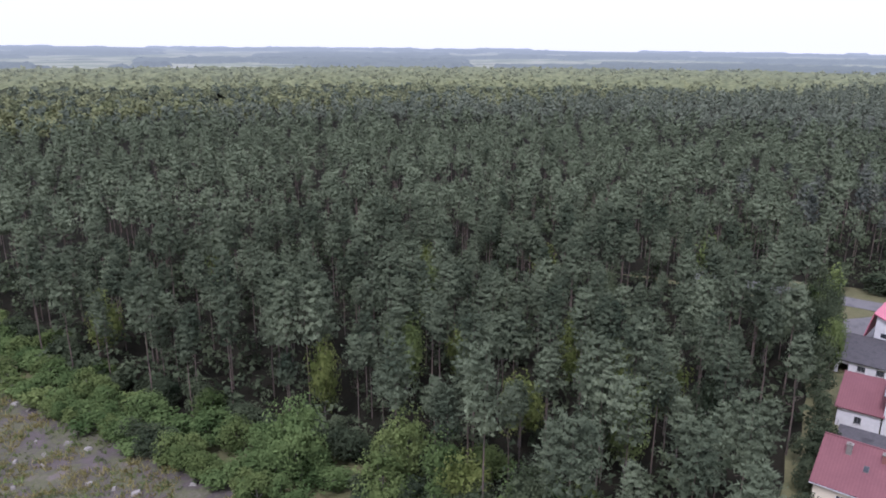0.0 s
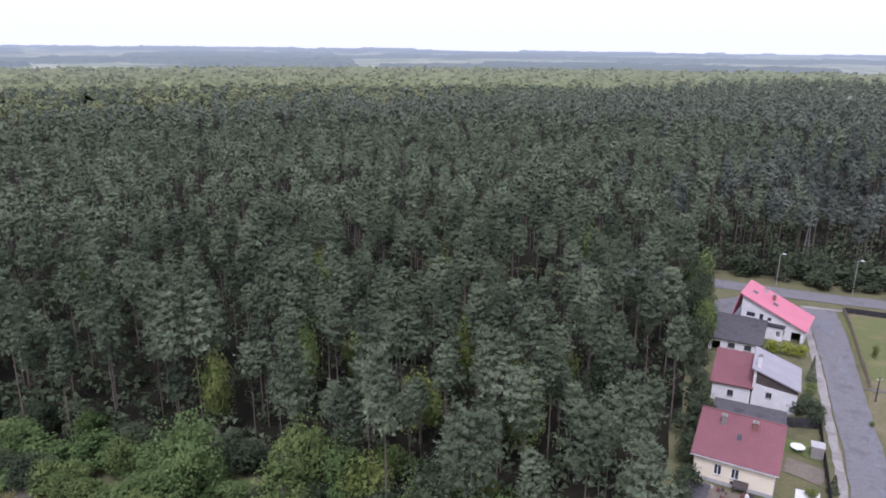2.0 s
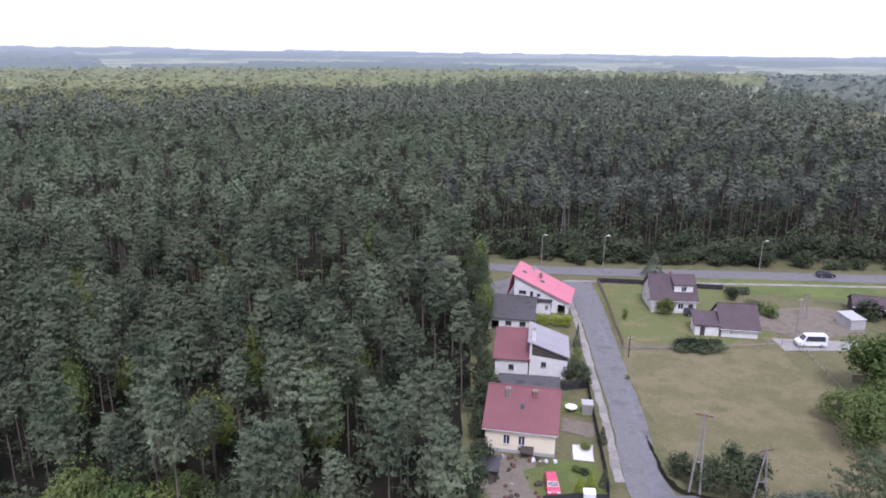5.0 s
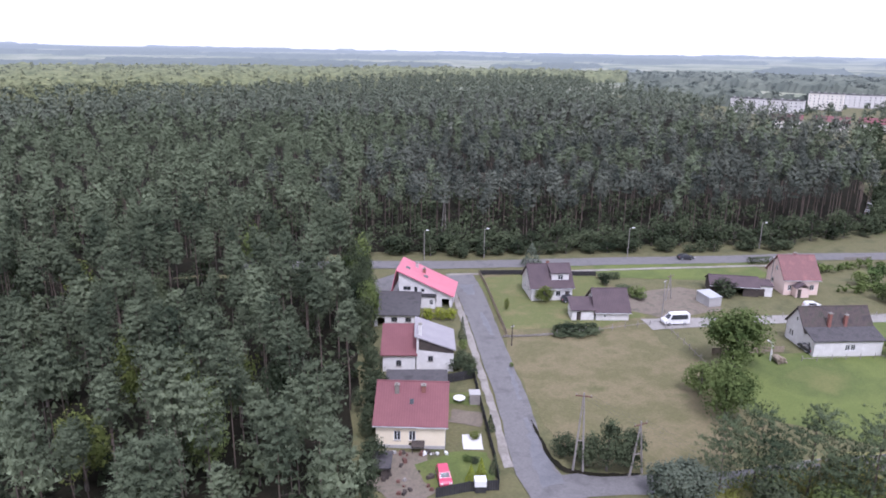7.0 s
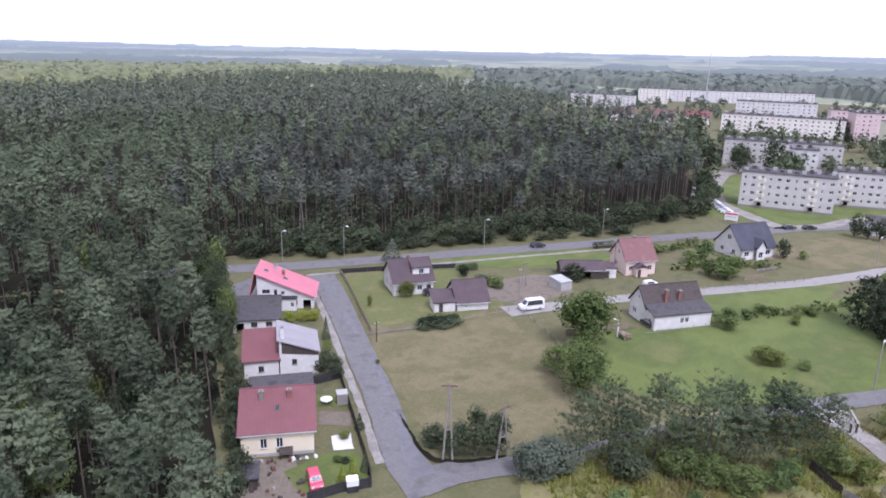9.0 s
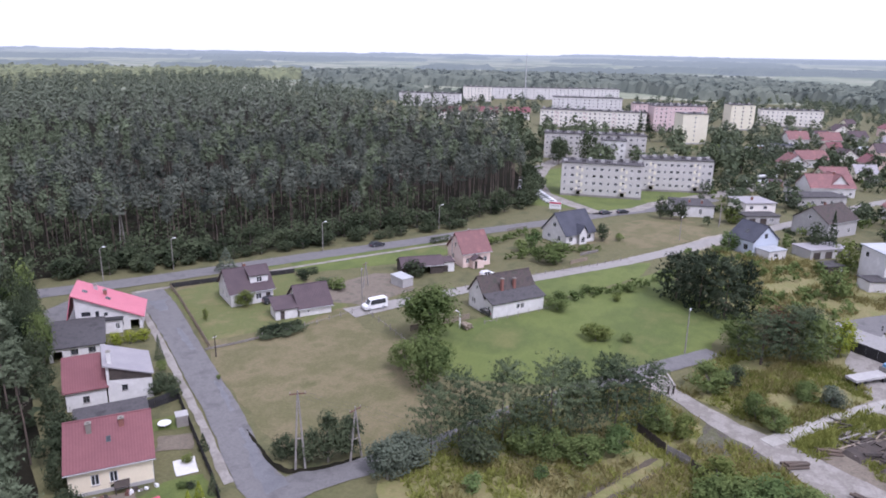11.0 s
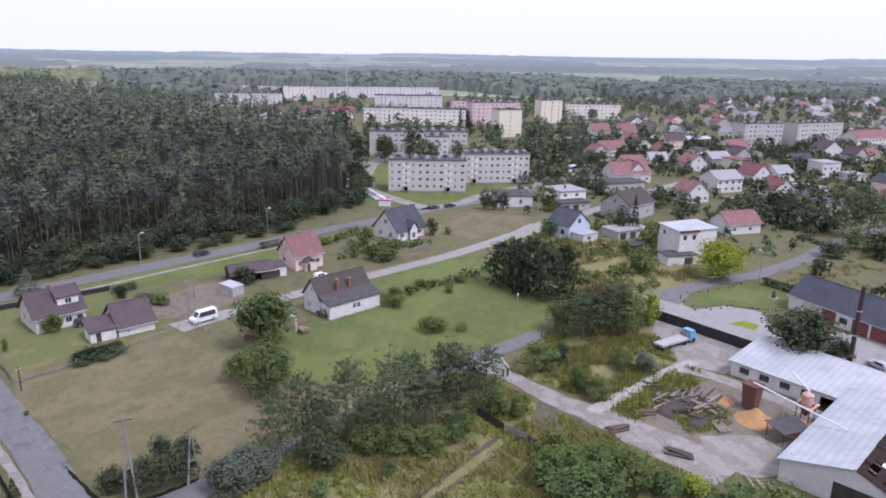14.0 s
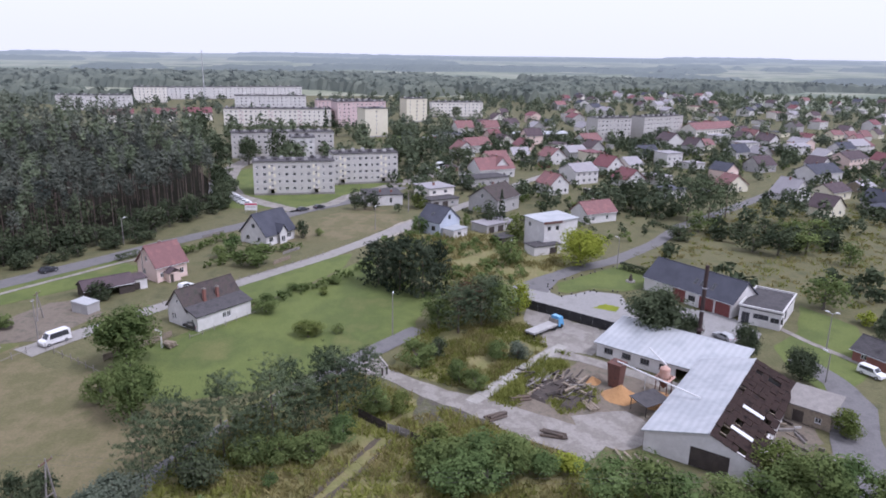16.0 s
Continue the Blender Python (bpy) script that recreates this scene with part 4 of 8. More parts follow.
def window_meshes(w, h_, bars, frame_mat):
    key = (round(w, 2), round(h_, 2), bars, frame_mat.name)
    if key not in CACHE:
        t = 0.08
        cell = (w - t) / (bars + 1)
        f = wall_mesh([(0, 0), (w, 0), (w, h_), (0, h_)], [(t + cell * q, t, cell - t, h_ - 2 * t) for q in range(bars + 1)], 0.1)
        f.v = [(x, y + 0.04, z) for x, y, z in f.v]
        p = Mesh().box(t, w - t, 0.085, 0.1, t, h_ - t)
        both = Mesh()
        both.v = list(f.v) + list(p.v)
        both.f = list(f.f) + [tuple(i + len(f.v) for i in q) for q in p.f]
        both = both.data("window", frame_mat)
        both.materials.append(GLASS)
        for q in both.polygons[len(f.f):]:
            q.material_index = 1
        CACHE[key] = (f.data("window", frame_mat), p.data("pane", GLASS), both)
    return CACHE[key]


def door_mesh(w, h_, material):
    key = ("door", round(w, 2), round(h_, 2), material.name)
    if key not in CACHE:
        m = Mesh()
        n = max(3, round(h_ / 0.25))
        for i in range(n + 1):
            z = h_ * i / n
            for dz, y in ((0.0, 0.1), (0.03, 0.07), (h_ / n - 0.03, 0.07)) if i < n else ((0.0, 0.1),):
                m.v += [(0, y, z + dz), (w, y, z + dz)]
        for i in range(len(m.v) // 2 - 1):
            m.f.append((2 * i, 2 * i + 1, 2 * i + 3, 2 * i + 2))
        CACHE[key] = m.data("door", material)
    return CACHE[key]


def add_wall(house, outline, openings, at, turn, material, frame_mat, name="wall", door_mat=None):
    """openings: x, z, width, height, kind (w, d or o for an open hole)."""
    m = Matrix.Translation(at) @ Matrix.Rotation(turn, 4, "Z")
    w = part(name, wall_mesh(outline, openings), material, house)
    w.matrix_local = m
    for x, z, ww, hh, *k in openings:
        kind = k[0] if k else "w"
        if kind == "w":
            f, p, both = window_meshes(ww, hh, 0 if ww < 0.75 else (1 if ww < 1.7 else 2), frame_mat)
            remote = math.hypot(*house.location.xy) > 400
            win = part("window", both if remote else f, None, house)
            win.matrix_local = m @ Matrix.Translation((x, 0.03, z))
            if not remote:
                part("pane", p, None, win)
            if math.hypot(*house.location.xy) < 135:
                sill = part("sill", Mesh().box(-0.08, ww + 0.08, -0.11, 0.0, -0.07, -0.003), CONCRETE, win)
        elif kind == "d":
            d = part("door", door_mesh(ww, hh, door_mat or DARKWOOD), None, house)
            d.matrix_local = m @ Matrix.Translation((x, 0.03, z))
    return w


def roof_part(house, quad, material, thick=0.2, name="roof"):
    return part(name, Mesh().slab(quad, thick), material, house)


def chimney(house, x, y, z0, z1, s=0.6, material=None):
    c = part("chimney", Mesh().box(x - s / 2, x + s / 2, y - s / 2, y + s / 2, z0, z1), material or BRICK, house)
    part("chimney_cap", Mesh().box(x - s / 2 - 0.08, x + s / 2 + 0.08, y - s / 2 - 0.08, y + s / 2 + 0.08, z1, z1 + 0.12).box(x - s / 4, x + s / 4, y - s / 4, y + s / 4, z1 + 0.12, z1 + 0.3), CONCRETE, c)
    return c


def house(label, x, y, ang, w, d, eave, ridge, axis, wall, roof, front=(), back=(), left=(), right=(), over=0.45, frame_mat=None, chims=(), plinth=None, name="house", category="house", door_mat=None, group="", skylights=(), open_right=False, peak=0.5):
    """A house with its near left corner at x, y, its front along ang. axis x: ridge along the front; y: ridge into the depth;
    m: one slope, high at the back; n: one slope, high at the front; l, r: one slope, high at that side; f: flat."""
    frame_mat = frame_mat or FRAMEW
    ho = thing(name, Matrix.Translation((x, y, 0)) @ Matrix.Rotation(radians(ang), 4, "Z"), label, category, group)
    e, r = eave, ridge
    hl = {"x": (e, e), "y": (e, e), "m": (e, e), "n": (r, r), "f": (r, r), "l": (r, e), "r": (e, r)}[axis]
    fo = [(0, 0), (w, 0), (w, hl[1]), (0, hl[0])]
    if axis == "y":
        fo = [(0, 0), (w, 0), (w, e), (w * peak, r), (0, e)]
    bl = {"m": (r, r), "n": (e, e), "l": (e, r), "r": (r, e)}.get(axis, hl)
    bo = [(0, 0), (w, 0), (w, bl[1]), (0, bl[0])] if axis != "y" else [(0, 0), (w, 0), (w, e), (w * (1 - peak), r), (0, e)]
    if axis == "x":
        so = lo = [(0, 0), (d, 0), (d, e), (d / 2, r), (0, e)]
    elif axis == "m":
        so, lo = [(0, 0), (d, 0), (d, r), (0, e)], [(0, 0), (d, 0), (d, e), (0, r)]
    elif axis == "n":
        so, lo = [(0, 0), (d, 0), (d, e), (0, r)], [(0, 0), (d, 0), (d, r), (0, e)]
    else:
        so, lo = [(0, 0), (d, 0), (d, hl[1]), (0, hl[1])], [(0, 0), (d, 0), (d, hl[0]), (0, hl[0])]
    add_wall(ho, fo, list(front), (0, 0, 0), 0, wall, frame_mat, door_mat=door_mat)
    add_wall(ho, bo, list(back), (w, d, 0), math.pi, wall, frame_mat, door_mat=door_mat)
    add_wall(ho, so, list(right), (w, 0.002, 0), math.pi / 2, wall, frame_mat, door_mat=door_mat)
    add_wall(ho, lo, list(left), (0, d - 0.002, 0), -math.pi / 2, wall, frame_mat, door_mat=door_mat)
    if plinth:
        part("plinth", Mesh().box(-0.06, w + 0.06, -0.06, 0.0, 0, 0.5).box(-0.06, 0, 0, d, 0, 0.5).box(w, w + 0.06, 0, d, 0, 0.5), plinth, ho)
    o, t = over, 0.2
    if axis == "x":
        k = (r - e) / (d / 2)
        za = e - o * k + t
        roof_part(ho, [(-o, -o, za), (w + o, -o, za), (w + o, d / 2, r + t), (-o, d / 2, r + t)], roof)
        roof_part(ho, [(-o, d / 2, r + t - 0.003), (w + o, d / 2, r + t - 0.003), (w + o, d + o, za), (-o, d + o, za)], roof)
        part("ridge_cap", Mesh().tube((-o, d / 2, r + t), (w + o, d / 2, r + t), 0.12, sides=6), roof, ho)
        part("gutter", Mesh().tube((-o, -o - 0.05, za - 0.12), (w + o, -o - 0.05, za - 0.12), 0.07, sides=6), STEEL, ho)
        slope = lambda px, py: (e + k * py + t) if py < d / 2 else (e + k * (d - py) + t)
    elif axis == "y":
        px_ = w * peak
        k, k2 = (r - e) / px_, (r - e) / (w - px_)
        za, zb = e - o * k + t, e - o * k2 + t
        roof_part(ho, [(-o, -o, za), (px_, -o, r + t), (px_, d + o, r + t), (-o, d + o, za)], roof)
        if not open_right:
            roof_part(ho, [(px_, -o, r + t - 0.003), (w + o, -o, zb), (w + o, d + o, zb), (px_, d + o, r + t - 0.003)], roof)
        part("ridge_cap", Mesh().tube((px_, -o, r + t), (px_, d + o, r + t), 0.12, sides=6), roof, ho)
        slope = lambda px, py: (e + k * px + t) if px < px_ else (e + k2 * (w - px) + t)
    elif axis in "mn":
        z0, z1 = (e, r) if axis == "m" else (r, e)
        k = (z1 - z0) / d
        roof_part(ho, [(-o, -o, z0 - o * k + t), (w + o, -o, z0 - o * k + t), (w + o, d + o, z1 + o * k + t), (-o, d + o, z1 + o * k + t)], roof)
        slope = lambda px, py: z0 + k * py + t
    elif axis in "lr":
        z0, z1 = (r, e) if axis == "l" else (e, r)
        k = (z1 - z0) / w
        roof_part(ho, [(-o, -o, z0 - o * k + t), (w + o, -o, z1 + o * k + t), (w + o, d + o, z1 + o * k + t), (-o, d + o, z0 - o * k + t)], roof)
        slope = lambda px, py: z0 + k * px + t
    else:
        roof_part(ho, [(-o, -o, r + t), (w + o, -o, r + t), (w + o, d + o, r + t), (-o, d + o, r + t)], roof, 0.25)
        slope = lambda px, py: r + t
    for cx, cy, ch, *cm in chims:
        z = slope(cx, cy)
        chimney(ho, cx, cy, z - 0.5, z + ch, 0.6, cm[0] if cm else None)
    for sx, sy, sw, sd in skylights:
        q = [(sx, sy, slope(sx, sy) + 0.06), (sx + sw, sy, slope(sx + sw, sy) + 0.06), (sx + sw, sy + sd, slope(sx + sw, sy + sd) + 0.06), (sx, sy + sd, slope(sx, sy + sd) + 0.06)]
        s = part("skylight", Mesh().slab(q, 0.1), FRAMED, ho)
        q2 = [tuple(Vector(p) + Vector((0, 0, 0.02))) for p in q]
        c = sum((Vector(p) for p in q2), Vector()) / 4
        part("pane", Mesh().slab([c + (Vector(p) - c) * 0.8 for p in q2], 0.03), GLASS, s)
    return ho


def row(n, x0, step, z, w, h_):
    return [(x0 + step * i, z, w, h_) for i in range(n)]


# the row of houses along the street
maroon = house("cream rendered house with a maroon sheet roof beside the street", 45.3, 73.2, -39, 9.6, 12.0, 3.7, 7.1, "x", CREAM, MAROON,
               front=[(2.5, 1.2, 0.95, 1.5), (4.6, 1.2, 0.95, 1.5), (4.6, 0, 1.0, 0.9, "o")], right=[(2.4, 1.1, 1.1, 1.4), (6.8, 1.1, 1.1, 1.4)], chims=[(2.6, 4.4, 1.1, CONCRETE), (6.4, 4.6, 0.9, BRICK)], plinth=GREYW, skylights=[(4.5, 2.6, 0.6, 0.8)])
white_split = house("white house with a grey sloping roof and dark timber strip", 63.6, 89.2, -36, 6.4, 8.5, 4.1, 6.4, "l", WHITE, ROOF_GREY,
                    front=[(2.0, 1.9, 0.85, 1.0)], right=[(2.4, 1.2, 1.2, 1.3), (5.6, 1.2, 1.2, 1.3)], over=0.35, chims=[(0.6, 1.2, 1.9, WHITE)], frame_mat=FRAMED)
part("timber_strip", Mesh().hexa([(0.4, -0.07, 4.1), (6.4, -0.07, 3.4), (6.4, -0.01, 3.4), (0.4, -0.01, 4.1), (0.4, -0.07, 6.1), (6.4, -0.07, 4.15), (6.4, -0.01, 4.15), (0.4, -0.01, 6.1)]), DARKWOOD, white_split, "dark stained boarding")
house("white rendered wing with a maroon sheet roof", 58.9, 92.6, -36, 5.6, 8, 3.1, 5.2, "m", WHITE, MAROON, front=[(2.3, 1.0, 0.9, 1.1)], over=0.4, frame_mat=FRAMED, name="house_wing")
house("low annexe with a grey felt roof behind the maroon house", 54.2, 84.0, -36, 9.4, 3.2, 2.7, 3.2, "m", WHITE, FELT, front=[(7.0, 0.9, 0.9, 1.1)], over=0.25, name="annexe")
red = house("white rendered house with a bright red roof at the street corner", 79.2, 117.8, -44, 11.6, 9.0, 2.6, 7.6, "l", WHITE, REDROOF,
            front=[(1.0, 3.4, 1.6, 0.9), (3.4, 2.8, 0.7, 1.5), (4.9, 3.2, 0.7, 0.7), (4.8, 0.9, 1.2, 1.1), (7.2, 0.9, 1.0, 1.0), (9.4, 0, 1.6, 1.9, "o")], left=[(3, 1, 1.2, 1.2), (3, 4.2, 1.2, 1.1)], right=[(3, 0.9, 1.2, 1.1)],
            over=0.5, chims=[(4.8, 5.6, 0.9, BRICK), (3.0, 7.0, 0.9, STEEL)], frame_mat=FRAMED, skylights=[(1.0, 3.5, 0.9, 1.3), (5.0, 3.2, 0.9, 1.3)])
roof_part(red, [(-0.52, -0.5, 7.95), (-1.7, -0.5, 2.6), (-1.7, 9.5, 2.6), (-0.52, 9.5, 7.95)], REDROOF, 0.15, "roof_skirt")
house("white entrance cube with a black flat roof at the red house", 80.9, 114.3, -44, 4.4, 2.6, 2.5, 2.7, "f", WHITE, BLACK, front=[(3.2, 0.8, 0.8, 1.2)], over=0.25, name="entrance_porch", category="porch")
house("low garage with a grey felt roof behind the red roofed house", 68.4, 110.5, -38, 8.8, 12.0, 2.4, 3.0, "m", WHITE, FELT, front=[(0.6, 0, 1.5, 1.9, "o"), (3.4, 1.0, 1.2, 1.0), (6.2, 1.0, 1.2, 1.0)], over=0.3, name="garage", category="garage", frame_mat=FRAMED)
h3 = house("white house with a brown roof and a wide dormer", 104.4, 102.6, -31, 9.2, 9.5, 3.1, 7.0, "x", WHITE, TILE_BROWN, front=[(5.4, 0.9, 1.2, 1.3), (1.2, 0.9, 1.4, 1.3), (7.6, 0, 1.0, 2.1, "d")], left=[(2.5, 1.0, 1.1, 1.3), (5.6, 1.0, 1.1, 1.3), (4.2, 4.0, 1.0, 1.2)], chims=[(4.6, 5.2, 0.9, BRICK)])
add_wall(h3, [(0, 0), (3.9, 0), (3.9, 2.0), (0, 2.0)], [(1.4, 0.5, 1.2, 1.1)], (4.7, 1.3, 3.9), 0, WHITE, FRAMEW, "dormer")
roof_part(h3, [(4.4, 1.0, 6.0), (8.9, 1.0, 6.0), (8.9, 4.75, 7.24), (4.4, 4.75, 7.24)], TILE_BROWN, 0.2, "dormer_roof")
part("dormer_cheek", Mesh().box(4.71, 4.8, 1.31, 4.5, 3.9, 5.95).box(8.5, 8.59, 1.31, 4.5, 3.9, 5.95), WHITE, h3)
house("low white house with a dark brown roof", 107.2, 86.6, -36, 6.8, 8.8, 2.0, 5.4, "x", WHITE, TILE_BROWN, front=[(1.6, 0.7, 0.5, 0.5)], left=[(3.4, 0.8, 0.7, 1.2), (5.6, 0, 0.9, 1.9, "d")], over=0.45)
house("white lean-to with a brown roof", 103.2, 89.6, -36, 4.6, 4.2, 2.2, 3.4, "m", WHITE, TILE_BROWN, front=[(1.0, 0, 0.9, 1.9, "d")], over=0.3, name="lean_to")
house("small pale grey metal shed in the gravel yard", 133.4, 77.2, -20, 3.2, 4.4, 2.0, 2.3, "m", GREYW, STEEL, over=0.08, name="garden_shed", category="shed")
house("low outbuilding with a brown tiled roof and open bays", 141.5, 82.0, -47, 10.5, 6.0, 2.2, 3.7, "x", DARKWOOD, TILE_BROWN, front=[(4.6, 0, 2.6, 1.9, "o"), (1.4, 0, 2.4, 1.9, "o")], over=0.3, name="outbuilding", category="barn")
house("white rendered end of the outbuilding", 148.9, 75.2, -47, 3.6, 4.0, 2.5, 2.7, "m", WHITE, TILE_BROWN, front=[(0.4, 0, 1.6, 1.8, "d")], over=0.2, name="outbuilding", category="barn")
pink = house("salmon rendered house with a steep red tiled roof", 155.0, 71.8, -36, 8.0, 8.6, 3.9, 8.2, "x", PINKW, TILE_RED, front=[(0.9, 1.1, 0.9, 1.3), (6.0, 1.1, 1.1, 1.3), (3.9, 1.1, 0.8, 1.3)], left=[(2.6, 1.2, 1.0, 1.3), (3.8, 4.6, 0.9, 1.2)], chims=[(4.2, 5.0, 0.9, BRICK)])
part("porch", Mesh().box(2.0, 5.0, -1.9, -0.02, 0, 2.3), PINKW, pink)
part("porch_roof", Mesh().slab([(1.7, -2.3, 2.3), (3.5, -2.3, 3.4), (3.5, 0.2, 3.4), (1.7, 0.2, 2.3)], 0.12).slab([(3.5, -2.3, 3.4), (5.3, -2.3, 2.3), (5.3, 0.2, 2.3), (3.5, 0.2, 3.4)], 0.12), TILE_BROWN, pink)
part("porch_door", Mesh().box(2.3, 3.1, -1.97, -1.9, 0, 2.0), DARKWOOD, pink)
bung = house("white bungalow with an old mossy tiled roof and brick chimneys", 126.2 + 1.77, 51.3 + 2.67, -33.5, 13.2, 6.4, 3.7, 7.3, "x", WHITE, TILE_OLD, left=[(1.2, 1.0, 0.55, 1.3), (2.0, 1.0, 0.55, 1.3), (2.9, 4.6, 0.6, 0.8)], right=[(3, 1, 1.1, 1.2)], over=0.35)
bung_front = house("low white front of the bungalow under a felt roof", 126.2, 51.3, -33.5, 13.2, 3.2, 3.1, 4.1, "m", WHITE, FELT, front=[(6.0, 1.1, 0.9, 1.2), (7.1, 1.1, 0.9, 1.2)], left=[(1.2, 1.0, 0.6, 1.2)], over=0.35, name="house_wing")
chimney(bung, 4.6, 0.5, 3.8, 7.0, 0.55)
chimney(bung, 7.9, 0.7, 3.9, 6.6, 0.55)
dark = house("white house with a steep anthracite roof and gabled dormer", 194.2, 64.0, -120, 10.2, 11.5, 3.2, 8.6, "y", WHITE, SLATE, front=[(2.2, 1.0, 1.3, 1.3), (6.6, 1.0, 1.3, 1.3), (4.4, 4.6, 1.4, 1.4)], right=[(1.2, 0.9, 1.6, 1.4), (8.4, 0.9, 1.6, 1.4)], over=0.5)
add_wall(dark, [(0, 0), (2.8, 0), (2.8, 3.4), (1.4, 5.4), (0, 3.4)], [(0.7, 0.5, 1.4, 1.7)], (11.3, 4.4, 0), math.pi / 2, WHITE, FRAMEW, "dormer")
roof_part(dark, [(11.7, 4.1, 3.4), (11.7, 5.8, 5.7), (7.5, 5.8, 5.7), (9.8, 4.1, 3.4)], SLATE, 0.15, "dormer_roof")
roof_part(dark, [(11.7, 5.8, 5.7), (11.7, 7.5, 3.4), (9.8, 7.5, 3.4), (7.5, 5.8, 5.7)], SLATE, 0.15, "dormer_roof")
blue = house("pale blue house with an anthracite roof", 205.5, 6.5, -40, 9.4, 9.0, 4.2, 8.2, "y", BLUEW, SLATE, front=[(3.9, 4.8, 1.2, 1.4)], left=[(5.6, 1.4, 1.6, 1.5)], over=0.35, frame_mat=FRAMED, skylights=[(1.6, 4.0, 0.9, 1.1)])
house("low white annexe with a flat pale roof", 203.0, 2.2, -40, 6.5, 4.5, 2.3, 2.5, "f", WHITE, ZINC, front=[(2, 0.8, 1.6, 1.0)], over=0.2, name="annexe")
house("row of low garages with pale flat roofs", 210.0, -8.0, -48, 13.0, 7.0, 2.4, 2.6, "f", GREYW, ROOF_GREY, front=[(1.0, 0, 2.4, 2.0, "d"), (5.0, 0, 2.4, 2.0, "d"), (9.0, 0, 2.4, 2.0, "d")], over=0.25, name="garage", category="garage")
house("dark timber shed among the allotments", 197.0, -12.0, -50, 5.0, 3.5, 2.1, 2.5, "m", DARKWOOD, FELT, front=[(3.6, 0.8, 0.9, 0.9)], over=0.2, name="shed", category="shed")
house("low white house with a flat felt roof", 246.0, 34.5, -72, 13.5, 12.5, 3.7, 3.9, "f", WHITE, FELT, front=[(3.0, 1.0, 1.2, 1.4), (8.6, 0.9, 1.0, 2.0)], right=[(4, 1, 1.4, 1.4)], over=0.25, chims=[(6, 5, 1.0, BRICK), (10, 4, 1.0, BRICK)])
house("grey rendered two storey house with a flat roof", 252.0, 12.0, -55, 11.0, 11.0, 5.6, 5.8, "f", BEIGEW, ROOF_GREY, front=[(1.5, 1.0, 1.4, 1.2), (6.5, 1.0, 1.4, 1.2), (1.5, 3.7, 1.4, 1.2), (6.5, 3.7, 1.4, 1.2)], over=0.4, chims=[(5, 5, 1.0, BRICK)])
house("dark garage block with a flat roof", 245.0, 11.0, -55, 12.0, 6.0, 2.7, 2.9, "f", GREYW, FELT, front=[(1, 0, 2.4, 2.1, "d"), (5, 0, 2.4, 2.1, "d"), (8.6, 0.9, 1.2, 1.0)], over=0.4, name="garage", category="garage")
house("grey weathered house with a mossy tiled roof", 237.5, -12.5, -34, 15.0, 12.0, 5.0, 9.0, "x", GREYW, TILE_OLD, front=[(1.5, 1.2, 1.1, 1.3), (4.8, 1.2, 1.1, 1.3), (10.5, 1.2, 1.1, 1.3)], left=[(3, 1.2, 1.1, 1.3), (7, 1.2, 1.1, 1.3), (5, 5.2, 1.1, 1.3)], chims=[(7, 6.5, 1.0, BRICK)])
tallw = house("tall white house with a pale roof and brown eaves board", 191.5, -23.5, -62, 11.5, 10.0, 8.4, 8.9, "r", WHITE, ZINC, front=[(1.2, 6.0, 1.1, 1.3), (4.0, 6.0, 1.1, 1.3)], left=[(2, 6.0, 1.2, 1.2)], over=0.35, frame_mat=FRAMED)
part("eaves_board", Mesh().box(-0.4, 6.0, -0.4, -0.36, 8.1, 8.75), RUST, tallw)
house("white flat roofed garage below the tall house", 186.5, -20.5, -62, 9.0, 5.0, 2.4, 2.6, "f", WHITE, FELT, front=[(5.2, 0, 2.6, 2.0, "d")], over=0.2, name="garage", category="garage")
house("white house with a red tiled roof in the allotments", 227.0, -42.0, -60, 12.5, 9.0, 3.4, 6.6, "x", WHITE, TILE_RED, front=[(2, 1, 1.2, 1.3), (8, 1, 1.2, 1.3)], right=[(3.5, 1, 1.2, 1.3)], chims=[(6, 5, 0.8, BRICK)])

# the sawmill and the hall
long_ = house("long white workshop with a galvanised sheet roof", 121.0, -26.0, -127, 24.0, 11.5, 2.7, 4.2, "m", WHITE, ZINC, front=[(1.5, 1.0, 1.7, 1.1), (5.0, 1.0, 1.7, 1.1), (8.5, 1.0, 1.7, 1.1), (12.0, 1.0, 1.7, 1.1), (15.0, 0, 2.2, 2.0, "o"), (19, 0, 2.6, 2.1, "o")], over=0.5, frame_mat=FRAMED, name="workshop", category="workshop")
mill = house("white sawmill hall with a galvanised and rotten tarred roof", 88.8, -26.8, -123, 14.8, 29.0, 3.2, 5.6, "y", WHITE, ZINC, open_right=True, peak=0.58, front=[(6.4, 0, 5.2, 3.0, "d")], over=0.4, name="sawmill", category="sawmill", door_mat=DARKWOOD)
TAR = paint("rotten_tar_roof", [(0.014, 0.011, 0.011), (0.042, 0.028, 0.024), (0.020, 0.016, 0.015)], 1.1, 0.2, 0.95, 0.6)
TAR.node_tree.nodes["Principled BSDF"].inputs["Specular IOR Level"].default_value = 0.1
rm = random.Random(21)
